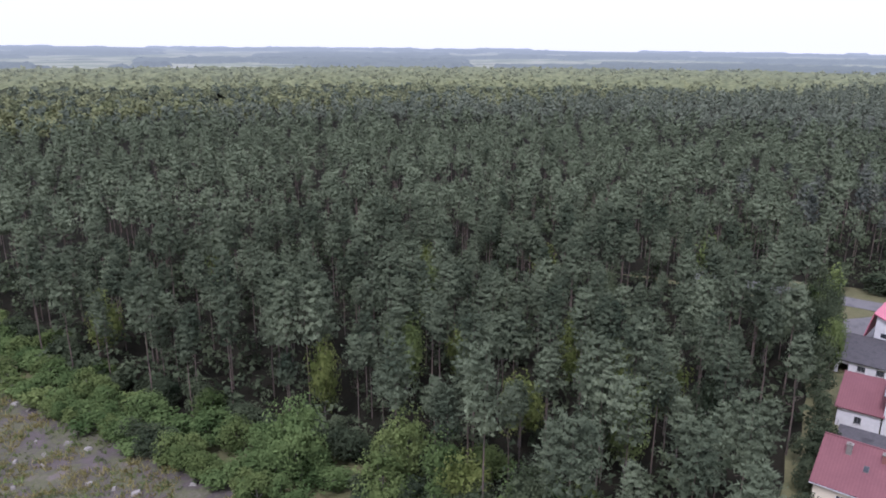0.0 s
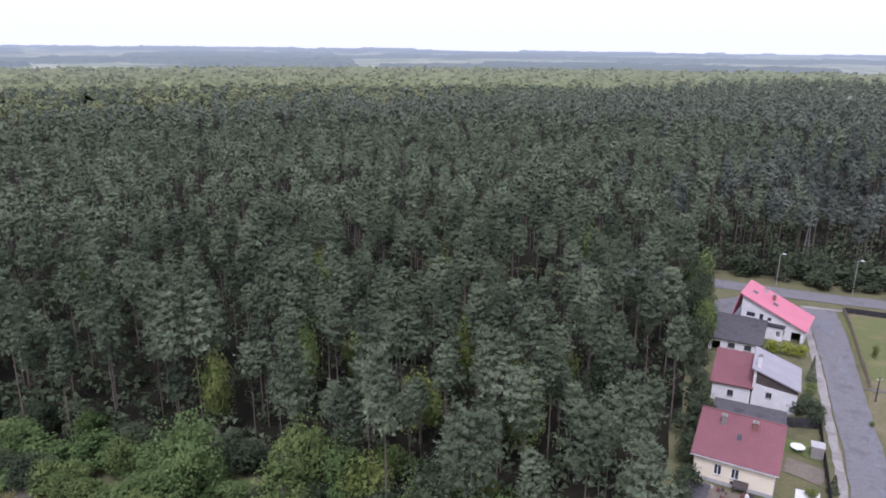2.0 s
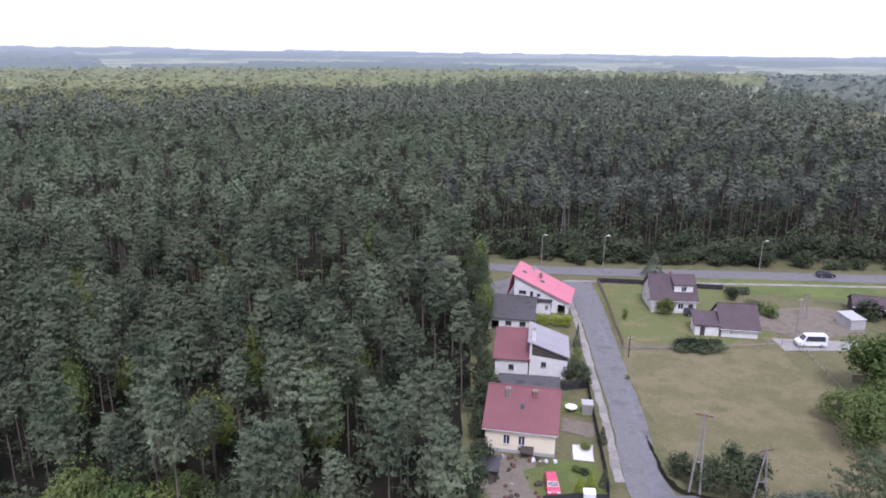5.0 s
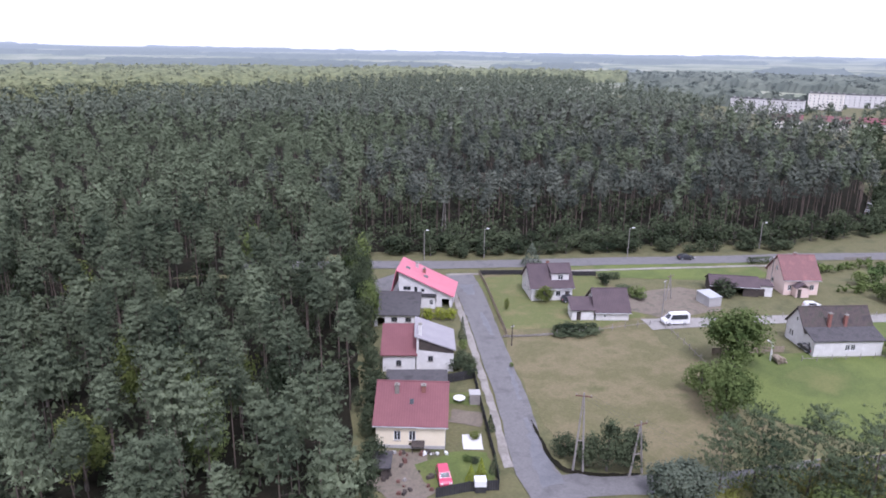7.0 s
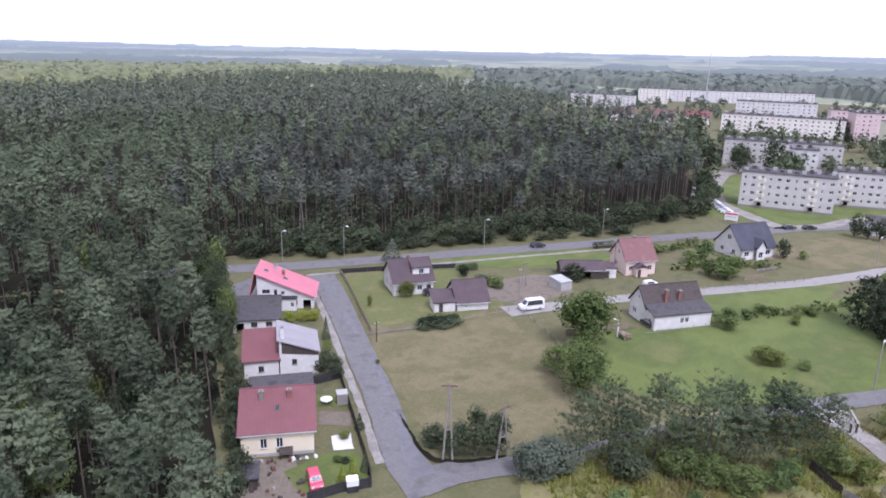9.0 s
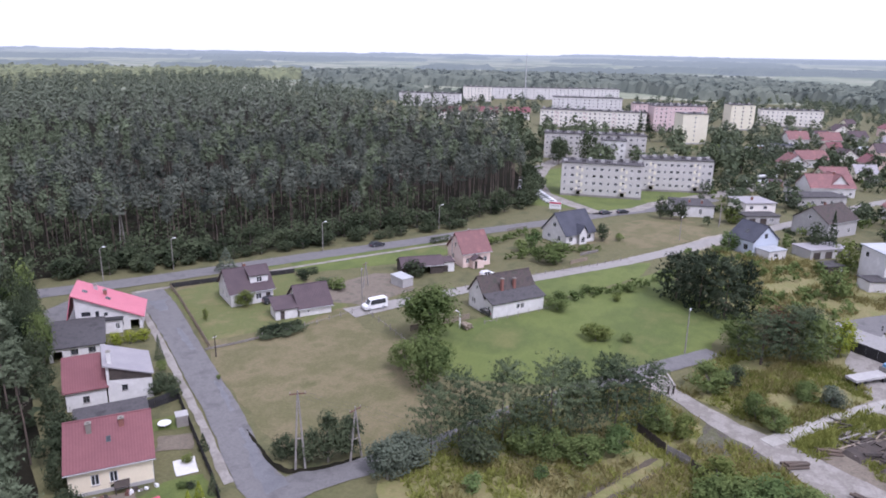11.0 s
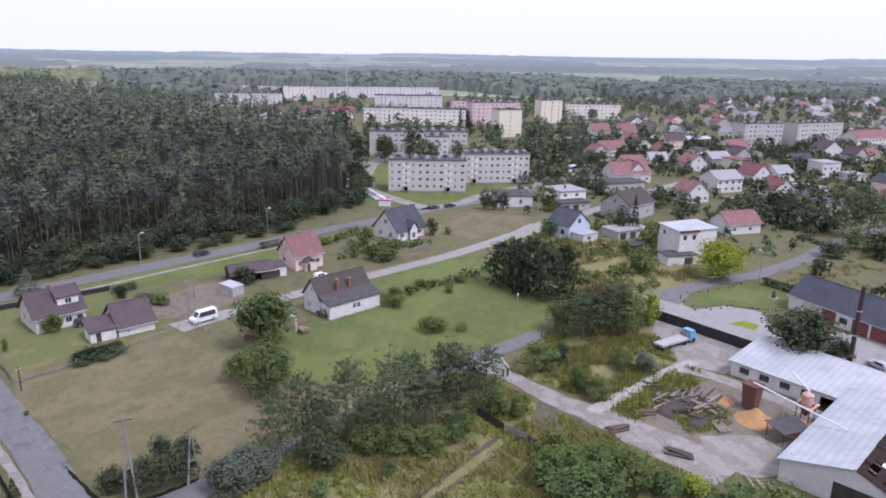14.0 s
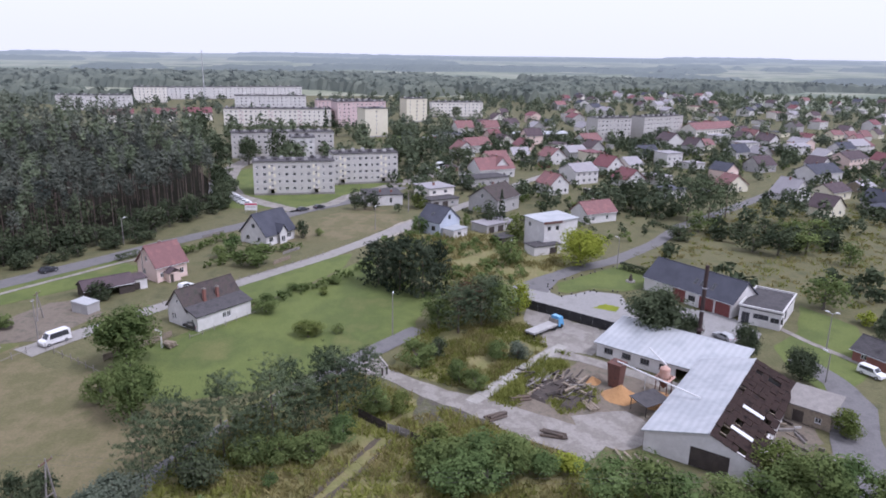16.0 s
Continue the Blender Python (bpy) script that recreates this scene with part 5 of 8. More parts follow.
for i in range(7):
    for j in range(18):
        if rm.random() < 0.10:
            continue
        u0, u1, v0, v1 = i / 7, (i + 1) / 7 + rm.uniform(-0.012, 0.012), j / 18, (j + 1) / 18 + rm.uniform(-0.006, 0.004)
        lift = rm.uniform(-0.05, 0.09)
        at = lambda u, v: (8.6 + 6.7 * u, -0.4 + 29.8 * v, 5.8 - 2.65 * u + lift + rm.uniform(-0.05, 0.05))
        roof_part(mill, [at(u0, v0), at(u1, v0), at(u1, v1), at(u0, v1)], TAR, 0.06, "roof_panel")
for j in range(14):
    part("rafter", Mesh().slab([(8.6, j * 2.2, 5.6), (15.0, j * 2.2, 3.06), (15.0, j * 2.2 + 0.14, 3.06), (8.6, j * 2.2 + 0.14, 5.6)], 0.16), WOOD, mill)
for v in (4.2, 11.5):
    part("skylight", Mesh().slab([(10.4, v, 5.24), (13.4, v, 4.05), (13.4, v + 0.9, 4.05), (10.4, v + 0.9, 5.24)], 0.1), FRAMEW, mill, "white plastic skylight strip")
hall = house("long white fire hall with an anthracite roof and dark red gates", 160.5, -44.5, -142.0, 23.0, 10.0, 3.4, 7.2, "x", WHITE, SLATE, front=[(8.0, 0, 3.4, 2.9, "d"), (12.2, 1.0, 1.8, 1.3), (15.0, 0, 3.6, 2.9, "d"), (19.0, 0, 3.6, 2.9, "d")], over=0.4, door_mat=BRICKDOOR, frame_mat=FRAMED, name="fire_hall", category="hall", skylights=[(12, 1.4, 0.9, 1.3), (13.6, 1.4, 0.9, 1.3), (16.5, 1.2, 0.9, 1.6)])
wing = house("white flat roofed wing with long dark windows", 140.6, -59.6, -124, 8.2, 15.0, 3.4, 3.6, "f", WHITE, FELT, front=[(0.5, 0, 1.6, 2.6), (2.8, 1.6, 3.0, 1.1), (6.2, 1.4, 2.4, 1.1)], right=[(1.0, 1.4, 1.6, 1.1), (4.0, 0.9, 2.0, 2.2)], over=0.25, frame_mat=FRAMED, name="hall_wing", category="hall")
part("parapet", Mesh().box(-0.25, 8.45, -0.25, 0.05, 3.8, 4.2).box(8.15, 8.45, 0.05, 15.25, 3.8, 4.2).box(-0.25, 0.05, 0.05, 15.25, 3.8, 4.2).box(0.05, 8.15, 14.95, 15.25, 3.8, 4.2), WHITE, wing)
house("small brown roofed house beside the lawn", 122.5, -74.0, -150, 6.2, 6.0, 2.4, 4.4, "x", BRICK, FELT, front=[(1.5, 0.9, 1.1, 1.0)], over=0.5, name="cottage")
house("weathered timber shed with a ribbed grey roof", 99.5, -51.5, -130, 6.4, 5.5, 2.8, 3.6, "m", WOOD, POLE, front=[(1.0, 0, 1.6, 2.0, "d"), (4.2, 0.8, 0.9, 0.9)], over=0.4, name="shed", category="shed")

# ---------------------------------------------------------------- apartment blocks


def block(label, x, y, ang, w, d, storeys, wall, cols, stairs=(), accent=None, base=1.0, top=0.9, side=0, roof=None, hatch=True, storey=2.75):
    """A flat roofed block of flats with rows of windows, stair towers and roof boxes."""
    ho = thing("apartment_block", Matrix.Translation((x, y, 0)) @ Matrix.Rotation(radians(ang), 4, "Z"), label, "apartment building", "housing estate")
    hh = base + storeys * storey + top
    op = []
    for c in range(cols):
        cx = w * (c + 0.5) / cols
        for s in range(storeys):
            if c in stairs:
                op.append((cx - 0.45, base + s * storey + (1.6 if s else 2.2), 0.9, 0.9))
            else:
                ww = 1.3 if c % 3 else 0.8
                op.append((cx - ww / 2, base + s * storey + 1.0, ww, 1.15))
        if c in stairs:
            op.append((cx - 0.7, 0.1, 1.4, 2.2, "o"))
    add_wall(ho, [(0, 0), (w, 0), (w, hh), (0, hh)], op, (0, 0, 0), 0, wall, FRAMEW)
    so = [(d * (k + 0.5) / side - 0.6, base + s * storey + 0.9, 1.2, 1.3) for k in range(side) for s in range(storeys)]
    for at, turn, width in (((w, 0.002, 0), math.pi / 2, d), ((w, d, 0), math.pi, w), ((0, d - 0.002, 0), -math.pi / 2, d)):
        add_wall(ho, [(0, 0), (width, 0), (width, hh), (0, hh)], so if width == d else [], at, turn, wall, FRAMEW)
    part("roof", Mesh().box(-0.3, w + 0.3, -0.3, d + 0.3, hh, hh + 0.25), roof or FELT, ho)
    part("plinth", Mesh().box(-0.08, w + 0.08, -0.08, -0.003, 0, base * 0.8), POLE if accent else GREYW, ho)
    for c in stairs:
        cx = w * (c + 0.5) / cols
        if accent:
            for s in range(storeys):
                part("stair_panel", Mesh().box(cx - 1.35, cx - 0.5, -0.06, -0.004, base + s * storey + 1.2, base + s * storey + 2.6).box(cx + 0.5, cx + 1.35, -0.06, -0.004, base + s * storey + 0.4, base + s * storey + 1.8), accent, ho)
        part("porch_canopy", Mesh().box(cx - 1.2, cx + 1.2, -1.4, -0.003, 2.4, 2.6), CONCRETE, ho)
    if hatch:
        r = random.Random(int(x))
        for i in range(cols + 2):
            cx, cy = w * (i + 0.5) / (cols + 2), r.choice([d * 0.25, d * 0.6])
            part("roof_vent", Mesh().box(cx - 0.7, cx + 0.7, cy - 0.5, cy + 0.5, hh + 0.25, hh + r.uniform(0.9, 1.5)), FELT if i % 2 else GREYW, ho)
    return ho


block("grey four storey apartment block with yellow stair panels", 260, 79.5, -76, 30.5, 11, 4, PANEL, 11, (2, 8), YELLOWW, side=1)
block("grey four storey apartment block with yellow stair panels", 286, 53.5, -69, 27.5, 11, 4, PANEL, 11, (1, 8), YELLOWW, side=1)
block("narrow white apartment block with a flat roof", 338, 84, -74, 11.5, 14, 4, WHITE, 3, (), None, side=2)
block("grey apartment block seen over the trees", 352, 118, -72, 52, 12, 4, PANEL, 17, (3, 8, 13), None)
block("beige apartment block with recessed balconies", 500, 172, -79, 76, 12, 4, BEIGEW, 22, (3, 9, 15), ROSEW)
block("tall rose coloured apartment block with flat roof", 512, 92, -60, 38, 14, 6, ROSEW, 11, (3, 8), None)
block("yellow rendered tower block", 455, 64, -60, 16, 14, 6, YELLOWW, 1, (), None, hatch=True)
block("rose coloured apartment block with white bands", 566, 118, -68, 46, 12, 5, ROSEW, 14, (4, 9), None)
block("white apartment block with a flat roof", 600, 196, -72, 60, 12, 5, WHITE, 16, (4, 11), None)
block("long white apartment block", 752, 330, -60, 160, 14, 4, WHITE, 36, (), None)
block("white apartment block behind the wood", 600, 352, -72, 60, 13, 4, WHITE, 16, (), None)
block("white apartment block behind the wood", 700, 330, -72, 30, 13, 5, BEIGEW, 8, (), None)
block("pale yellow apartment tower", 565, 46, -62, 18, 14, 6, YELLOWW, 3, (), None)
block("pale green apartment block", 615, 28, -75, 46, 12, 4, BEIGEW, 13, (), None)
block("grey four storey apartment block", 455, -86, -64, 27, 12, 5, PANEL, 9, (4,), None)
block("grey four storey apartment block", 472, -120, -54, 40, 12, 5, PANEL, 13, (3, 9), None)
house("school with a wide red tiled roof", 482, -158, -55, 44, 13, 7.2, 11, "x", BEIGEW, TILE_RED, front=row(14, 1.2, 3.05, 1.0, 1.4, 1.5) + row(14, 1.2, 3.05, 4.4, 1.4, 1.5), name="school", category="school")
for i, (x, y, w) in enumerate([(505, 262, 20), (520, 238, 22), (535, 214, 20)]):
    house("long house with a dark red roof behind the wood", x, y, -66, w, 12, 6.0, 9.6, "x", BEIGEW, MAROON, front=row(5, 1.5, w / 5.4, 1.0, 1.3, 1.4) + row(5, 1.5, w / 5.4, 3.9, 1.3, 1.4), category="house")

# ---------------------------------------------------------------- the housing estate


def villa(x, y, ang, w, d, eave, ridge, axis, wall, roof, words):
    distant = math.hypot(x, y) > 560
    n = 2 if distant else max(1, int(w // 3.2))
    fr = row(n, w / n * 0.5 - 0.6, w / n, 0.9, 1.2, 1.3)
    if eave > 4.6:
        fr += row(n, w / n * 0.5 - 0.6, w / n, 3.6, 1.2, 1.3)
    if axis == "y" and eave < 4.6:
        fr.append((w / 2 - 0.6, eave + 0.4, 1.2, 1.2))
    m = max(1, int(d // 4))
    return house(words, x, y, ang, w, d, eave, ridge, axis, wall, roof, front=fr, left=row(m, d / m * 0.5 - 0.6, d / m, 0.9, 1.2, 1.3) if not distant else (), right=row(m, d / m * 0.5 - 0.6, d / m, 0.9, 1.2, 1.3) if not distant else (), chims=[(w * 0.45, d * 0.55, 0.9)] if axis != "f" else (), over=0.4, group="houses of the estate")


villa(300, -49, -58, 13, 11, 5.6, 8.4, "x", WHITE, ROOF_GREY, "white two storey house with a grey roof")
villa(274, -35, -55, 10, 9, 4.4, 8.2, "y", WHITE, TILE_RED, "white house with a red brown tiled roof")
villa(327, -68, -55, 11, 10, 4.0, 8.5, "y", WHITE, MAROON, "white house with a dark red roof")
villa(295, -70, -62, 10, 10, 3.6, 7.5, "y", WHITE, MAROON, "white house with a maroon roof")
villa(355, -44, -58, 11, 10, 4.0, 8.0, "y", WHITE, TILE_RED, "white house with a red roof")
villa(373, -57, -60, 12, 10, 4.4, 7.2, "x", GREYW, ROOF_GREY, "grey house with a flat pitched roof")
villa(425, -74, -55, 14, 11, 4.4, 8.2, "x", WHITE, TILE_RED, "white house with a red roof")
villa(357, -104, -65, 10, 10, 6.6, 7.0, "f", WHITE, ROOF_GREY, "white cubic house with a flat roof")
villa(350, -115, -65, 8, 8, 3.0, 3.2, "f", WHITE, ROOF_GREY, "white flat roofed annexe")
villa(434, -126, -60, 13, 11, 4.6, 9.0, "y", WHITE, TILE_BROWN, "white gabled house with a brown roof")
villa(466, -166, -62, 14, 10, 4.0, 5.0, "f", WHITE, ROOF_GREY, "white flat roofed house")
villa(394, -153, -60, 12, 10, 3.6, 7.6, "x", WHITE, SLATE, "white house with a blue slate roof")
villa(345, -146, -62, 12, 10, 3.6, 7.6, "x", GREYW, TILE_BROWN, "grey house with a dark brown roof")
villa(415, -194, -64, 14, 11, 5.0, 6.4, "x", WHITE, ROOF_GREY, "white house with a flat pitched roof")
villa(272, -129, -62, 11.5, 10, 3.0, 8.6, "y", WHITE, ROOF_GREY, "white gabled house with a grey roof")
villa(317, -160, -63, 18, 12, 4.6, 8.0, "x", WHITE, SLATE, "white house with a long slate roof")
villa(363, -199, -58, 17, 12, 5.4, 8.4, "x", PINKW, TILE_BROWN, "house with a brown tiled roof")
villa(428, -236, -62, 15, 11, 5.0, 8.0, "x", WHITE, ROOF_GREY, "white house with a grey roof")
villa(296, -170, -60, 9, 8, 2.6, 4.6, "x", WOOD, ROOF_GREY, "wooden summer house with a grey roof")
villa(309, -8, -62, 18, 12, 4.0, 8.5, "x", WHITE, TILE_RED, "long house with a bright red tiled roof")
villa(318, -22, 28, 10, 9, 4.0, 8.8, "x", WHITE, TILE_RED, "white house with a red tiled cross gable")
villa(374, 3, -60, 11, 9, 4.0, 8.2, "y", WHITE, TILE_RED, "white gabled house with a red roof")
villa(392, -3, -55, 16, 10, 4.2, 8.0, "x", WHITE, TILE_RED, "white house with a red roof")
villa(485, 4, -62, 13, 10, 4.4, 8.8, "x", WHITE, TILE_RED, "white house with a red roof")
villa(491, -14, -62, 13, 10, 4.4, 8.8, "x", BEIGEW, TILE_RED, "beige house with a red roof")
house("long low warehouse with a pale roof", 462, -34, -68, 40, 14, 3.2, 4.2, "x", GREYW, ZINC, front=row(9, 2, 4.2, 1.0, 2.0, 1.0), name="warehouse", category="warehouse")
villa(287, -4, -58, 19, 10, 3.2, 3.6, "f", GREYW, FELT, "low grey shop with a flat roof")

re_ = random.Random(77)
walls_ = [WHITE, WHITE, BEIGEW, GREYW, YELLOWW, WHITE]
roofs_ = [(TILE_BROWN, "brown"), (TILE_BROWN, "brown"), (ROOF_GREY, "grey"), (SLATE, "slate"), (MAROON, "dark red"), (TILE_RED, "red"), (ROOF_GREY, "grey")]
VILLAS = []
while len(VILLAS) < 105:
    d_, a_ = re_.uniform(440, 1050), radians(re_.uniform(97, 127))
    x_, y_ = d_ * math.sin(a_), d_ * math.cos(a_)
    if any(math.hypot(x_ - p, y_ - q) < 24 for p, q in VILLAS) or (x_ < 560 and y_ > -230 and x_ > 440):
        continue
    VILLAS.append((x_, y_))
    rf, word = re_.choice(roofs_)
    wd = re_.uniform(9, 14)
    ax = re_.choice("xxyf")
    ev = re_.choice([3.2, 5.6, 6.0])
    villa(x_, y_, -58 + re_.choice([0, 0, 90]) + re_.uniform(-8, 8), wd, re_.uniform(8, 11), ev, ev + (3.2 if ax != "f" else 0.2), ax, re_.choice(walls_), rf, "suburban house with a %s roof" % word)

# ---------------------------------------------------------------- single trees and shrubs
KIND_MAT = {"LEAF": (LEAF, "green"), "LEAFB": (LEAF_BRIGHT, "bright green"), "LEAFD": (LEAF_DARK, "dark green"), "LEAFY": (LEAF_YELLOW, "yellowing"), "LIME": (LEAF_LIME, "yellow green"),
            "LIMEB": (LEAF_LIME, "lime green"), "RED": (LEAF_RED, "copper brown"), "GREY": (LEAF_GREY, "grey green"), "PINE": (PINE_YOUNG, "grey green"), "PD": (CONIFER, "dark green")}
TREES = {}


def tree_meshes(kind, code, fine, v):
    key = (kind, code, fine, v)
    if key not in TREES:
        m = KIND_MAT[code][0]
        n = (2100, 0.20) if fine else (600, 0.37)
        n = (2 * n[0], n[1]) if kind == "oak" else n
        sd = 100 + 7 * v + len(kind)
        if kind in ("pine", "dpine"):
            c = pine_crown(sd, 10, int(n[0] * 1.9), n[1] * (0.55 if kind == "pine" else 0.75), 5.3 if kind == "pine" else 5.6, 0.2 if kind == "pine" else 0.02, 0.5 if kind == "pine" else 0.9)
            t = pine_trunk(sd, 9.5, 6, 0.16)
        elif kind == "spruce":
            rng = np.random.default_rng(sd)
            s = rng.uniform(0, 1, n[0]) ** 1.4
            a, r = rng.uniform(0, 6.28, n[0]), 3.9 * (1 - s) * rng.uniform(0.75, 1.05, n[0]) + 0.1
            p = np.stack([r * np.cos(a), r * np.sin(a), 0.4 + 9.6 * s + 0.25 * np.sin(s * 60)], 1)
            c = tufts(p, np.stack([np.cos(a), np.sin(a), 0.6 + 0 * a], 1), n[1] * 1.1, rng, 0.4)
            t = pine_trunk(sd, 9, 5, 0.14)
        else:
            bush = kind == "bush"
            c, lob = leaf_crown(sd, 10, n[0], n[1] * (1.25 if bush else 1.0), 4.2, 0.02 if bush else (0.08 if kind == "dec" else 0.03), 34 if kind == "oak" else 22, 1.15)
            t = leaf_trunk(sd, 10, lob, 0.28)
        TREES[key] = (tri_mesh("trunk", t, BARK if "pine" in kind else BARK_GREY), tri_mesh("crown", c, m))
    return TREES[key]


rt = random.Random(9)


def tree(kind, code, x, y, tall, wide, group=""):
    """A tree or shrub of that height and half width."""
    small = tall < 3.6
    k = "bush" if kind == "dec" and tall < 7 else kind
    trunk, crown = tree_meshes(k, code, math.hypot(x, y) < (220 if kind == "oak" else 150) and not small, rt.randrange(3))
    word = KIND_MAT[code][1]
    what = {"dec": "tree", "oak": "tree", "bush": "shrub", "pine": "pine", "dpine": "conifer", "spruce": "conifer"}[k]
    name = {"tree": "broadleaf_tree", "shrub": "shrub", "pine": "pine_tree", "conifer": "conifer_tree"}[what]
    label = {"tree": "%s broadleaved tree with a full uneven crown", "shrub": "%s dense rounded shrub on grass", "pine": "%s young pine with ragged open crown", "conifer": "%s dense conifer with branches to the ground"}[what] % word
    ob = thing(name, Matrix.Translation((x, y, 0)) @ Matrix.Rotation(rt.uniform(0, 6.28), 4, "Z") @ Matrix.Diagonal((wide / 4.3, wide / 4.3, tall / 10, 1)), label, "tree" if what != "shrub" else "shrub", group)
    part("trunk", trunk, None, ob)
    part("crown", crown, None, ob)
    return ob


tree("oak", "LEAF", 110.3, 57.7, 12.2, 6.1)
tree("oak", "LEAF", 92.6, 48.6, 9.6, 4.4)
tree("dpine", "PD", 158.6, 19.5, 11.1, 5.48)
tree("dpine", "PD", 154.6, 14, 13.5, 5.34)
tree("dpine", "PD", 151.2, 8.4, 13.9, 5.55)
tree("dpine", "PD", 154.1, 4.7, 12.5, 3.98)
tree("dpine", "PD", 163.8, 16.5, 10.6, 4.93)
tree("dec", "LEAF", 132.1, 4, 7.5, 4.64)
tree("pine", "PINE", 129.7, -0, 10.4, 6.30)
tree("pine", "PINE", 133.6, -4.6, 10.8, 6.10)
tree("dec", "LEAF", 135.9, -8.8, 9.7, 4.76)
tree("dec", "LIME", 140.4, -12.7, 7.9, 3.68)
tree("dec", "LEAFD", 143.6, -6.8, 8.5, 4.37)
tree("dec", "RED", 140.5, -2.4, 8.2, 4.28)
tree("pine", "PINE", 78.8, 36.4, 11.9, 4.06)
tree("pine", "PINE", 82.9, 31.5, 12.7, 4.67)
tree("pine", "PINE", 85.9, 25.5, 13.1, 5.25)
tree("pine", "PINE", 93.2, 17.8, 11.9, 5.77)
tree("pine", "PINE", 87.7, 21.3, 10.4, 3.89)
tree("pine", "PINE", 74.8, 38.7, 10.8, 3.71)
tree("pine", "PINE", 83, 28, 8, 3.81)
tree("dec", "GREY", 70.6, 40.2, 5.7, 3.57)
tree("dec", "GREY", 67.4, 41.2, 5.9, 3.5)
tree("dec", "LEAF", 81.6, 27.5, 5.3, 2.89)
tree("dec", "LEAF", 82.5, 23.7, 4.9, 2.89)
tree("dec", "LEAF", 82.9, 19.3, 4.8, 3.28)
tree("dec", "LEAFB", 88.2, 16, 4.6, 2.98)
tree("dec", "LEAFD", 76.3, 32.1, 5.5, 3.21)
tree("dec", "LEAF", 96.7, 12.3, 4.8, 2.72)
tree("dec", "LEAFY", 96.7, 8.3, 4.3, 2.26)
tree("dec", "LEAFB", 77, 23.7, 2.4, 1.18)
tree("dec", "LEAFB", 70.4, 30.5, 2.8, 1.53)
tree("dec", "LEAFD", 65.1, 56, 3.9, 2.06)
tree("dec", "LEAFD", 65.8, 52.6, 5.5, 2.44)
tree("dec", "LEAFD", 67, 50.3, 7.8, 2.83)
tree("dec", "LEAFD", 69.9, 48.5, 6.6, 2.87)
tree("dec", "LEAF", 113.3, 7.1, 5.9, 3.58)
tree("dec", "LEAFD", 117.9, 3.4, 4.4, 2.37)
tree("dec", "LEAF", 105.2, -3.2, 4, 2.16)
tree("dec", "GREY", 117.8, -11, 4, 2.38)
tree("dec", "LEAF", 107.5, -0.4, 5.1, 2.44)
tree("dec", "LEAF", 118.2, -7.6, 3.8, 2.64)
tree("dec", "LEAF", 81.2, 0.6, 5, 4.36)
tree("dec", "LEAFB", 82.3, -4.1, 6.2, 4)
tree("dec", "LEAF", 83.3, -8.5, 5.4, 3.64)
tree("dec", "LEAFB", 81.6, -12, 4, 2.8)
tree("dec", "LEAFY", 85.4, 2.7, 4.8, 3.28)
tree("dec", "LIME", 82.5, -15.5, 3.2, 2.43)
tree("dec", "LEAFB", 77.2, -0.6, 5.7, 4.21)
tree("dec", "LEAF", 80.7, 3.2, 5.5, 3.16)
tree("dec", "LEAF", 80, -6.9, 7.1, 3.54)
tree("dec", "LEAFB", 77.4, -4.2, 5.7, 3.45)
tree("dec", "LEAFB", 75.4, -18.9, 7.5, 4.23)
tree("dec", "LEAF", 75.1, -23.8, 7.8, 4.27)
tree("dec", "LEAFB", 74.8, -27.9, 5.8, 3.92)
tree("dec", "LEAF", 75.1, -33.5, 5, 4)
tree("dec", "LEAFY", 82.2, -42.7, 6.5, 3.92)
tree("dec", "LEAF", 76.4, -45.2, 8.4, 4.64)
tree("dec", "LEAFB", 77.8, -50.1, 6.9, 4.35)
tree("dec", "LEAF", 78.6, -43.3, 5.5, 3.83)
tree("dec", "LEAF", 76, -38.7, 5.4, 3.69)
tree("dec", "LEAFY", 94.6, -58, 4.5, 3.01)
tree("dec", "LEAF", 76.9, -53.8, 5.3, 3.52)
tree("oak", "LEAFD", 129.5, -38.8, 11.7, 7.1)
tree("oak", "LEAFD", 127.2, -44.8, 6.9, 2.83)
tree("oak", "LEAFD", 122.1, -54, 7.4, 2.81)
tree("oak", "LEAFD", 113.1, -60.2, 6.4, 3.28)
tree("dec", "LEAF", 149.6, -81.9, 8.6, 5.45)
tree("oak", "LIMEB", 178.5, -32.2, 10.5, 6.92)
tree("dec", "LEAF", 177.7, -13.1, 8.2, 4.16)
tree("dec", "LEAFY", 203.1, -16.6, 9.2, 4.28)
tree("spruce", "PD", 218.9, -12.8, 12.4, 2.39)
tree("dec", "LEAFD", 220, -9.2, 9.3, 3.68)
tree("dec", "LEAFD", 197.6, -85, 7.5, 5.2)
tree("dec", "LEAFD", 194.1, -90.8, 9.1, 5.5)
tree("dec", "LEAF", 196.1, -99.7, 7.4, 5.3)
tree("dec", "LEAFD", 200, -108.9, 6.3, 4.8)
tree("dec", "LEAFD", 214, -87.9, 6.1, 4.2)
tree("dec", "LEAFD", 218.5, -96.8, 5.5, 5.0)
tree("dec", "LEAF", 215.8, -104.5, 6.8, 5.0)
tree("dec", "LEAF", 220.6, -115.6, 5.5, 5.2)
tree("dec", "LEAF", 185.6, -106.4, 7.1, 3.9)
tree("pine", "PINE", 235.9, -77.8, 15.2, 8.06)
tree("pine", "PINE", 235, -84.6, 15.5, 7.42)
tree("pine", "PINE", 241.9, -92.9, 12.6, 6.29)
tree("dec", "LEAFD", 252, -62.1, 12.5, 7)
tree("dec", "LEAF", 220, -76.6, 7.4, 4.86)
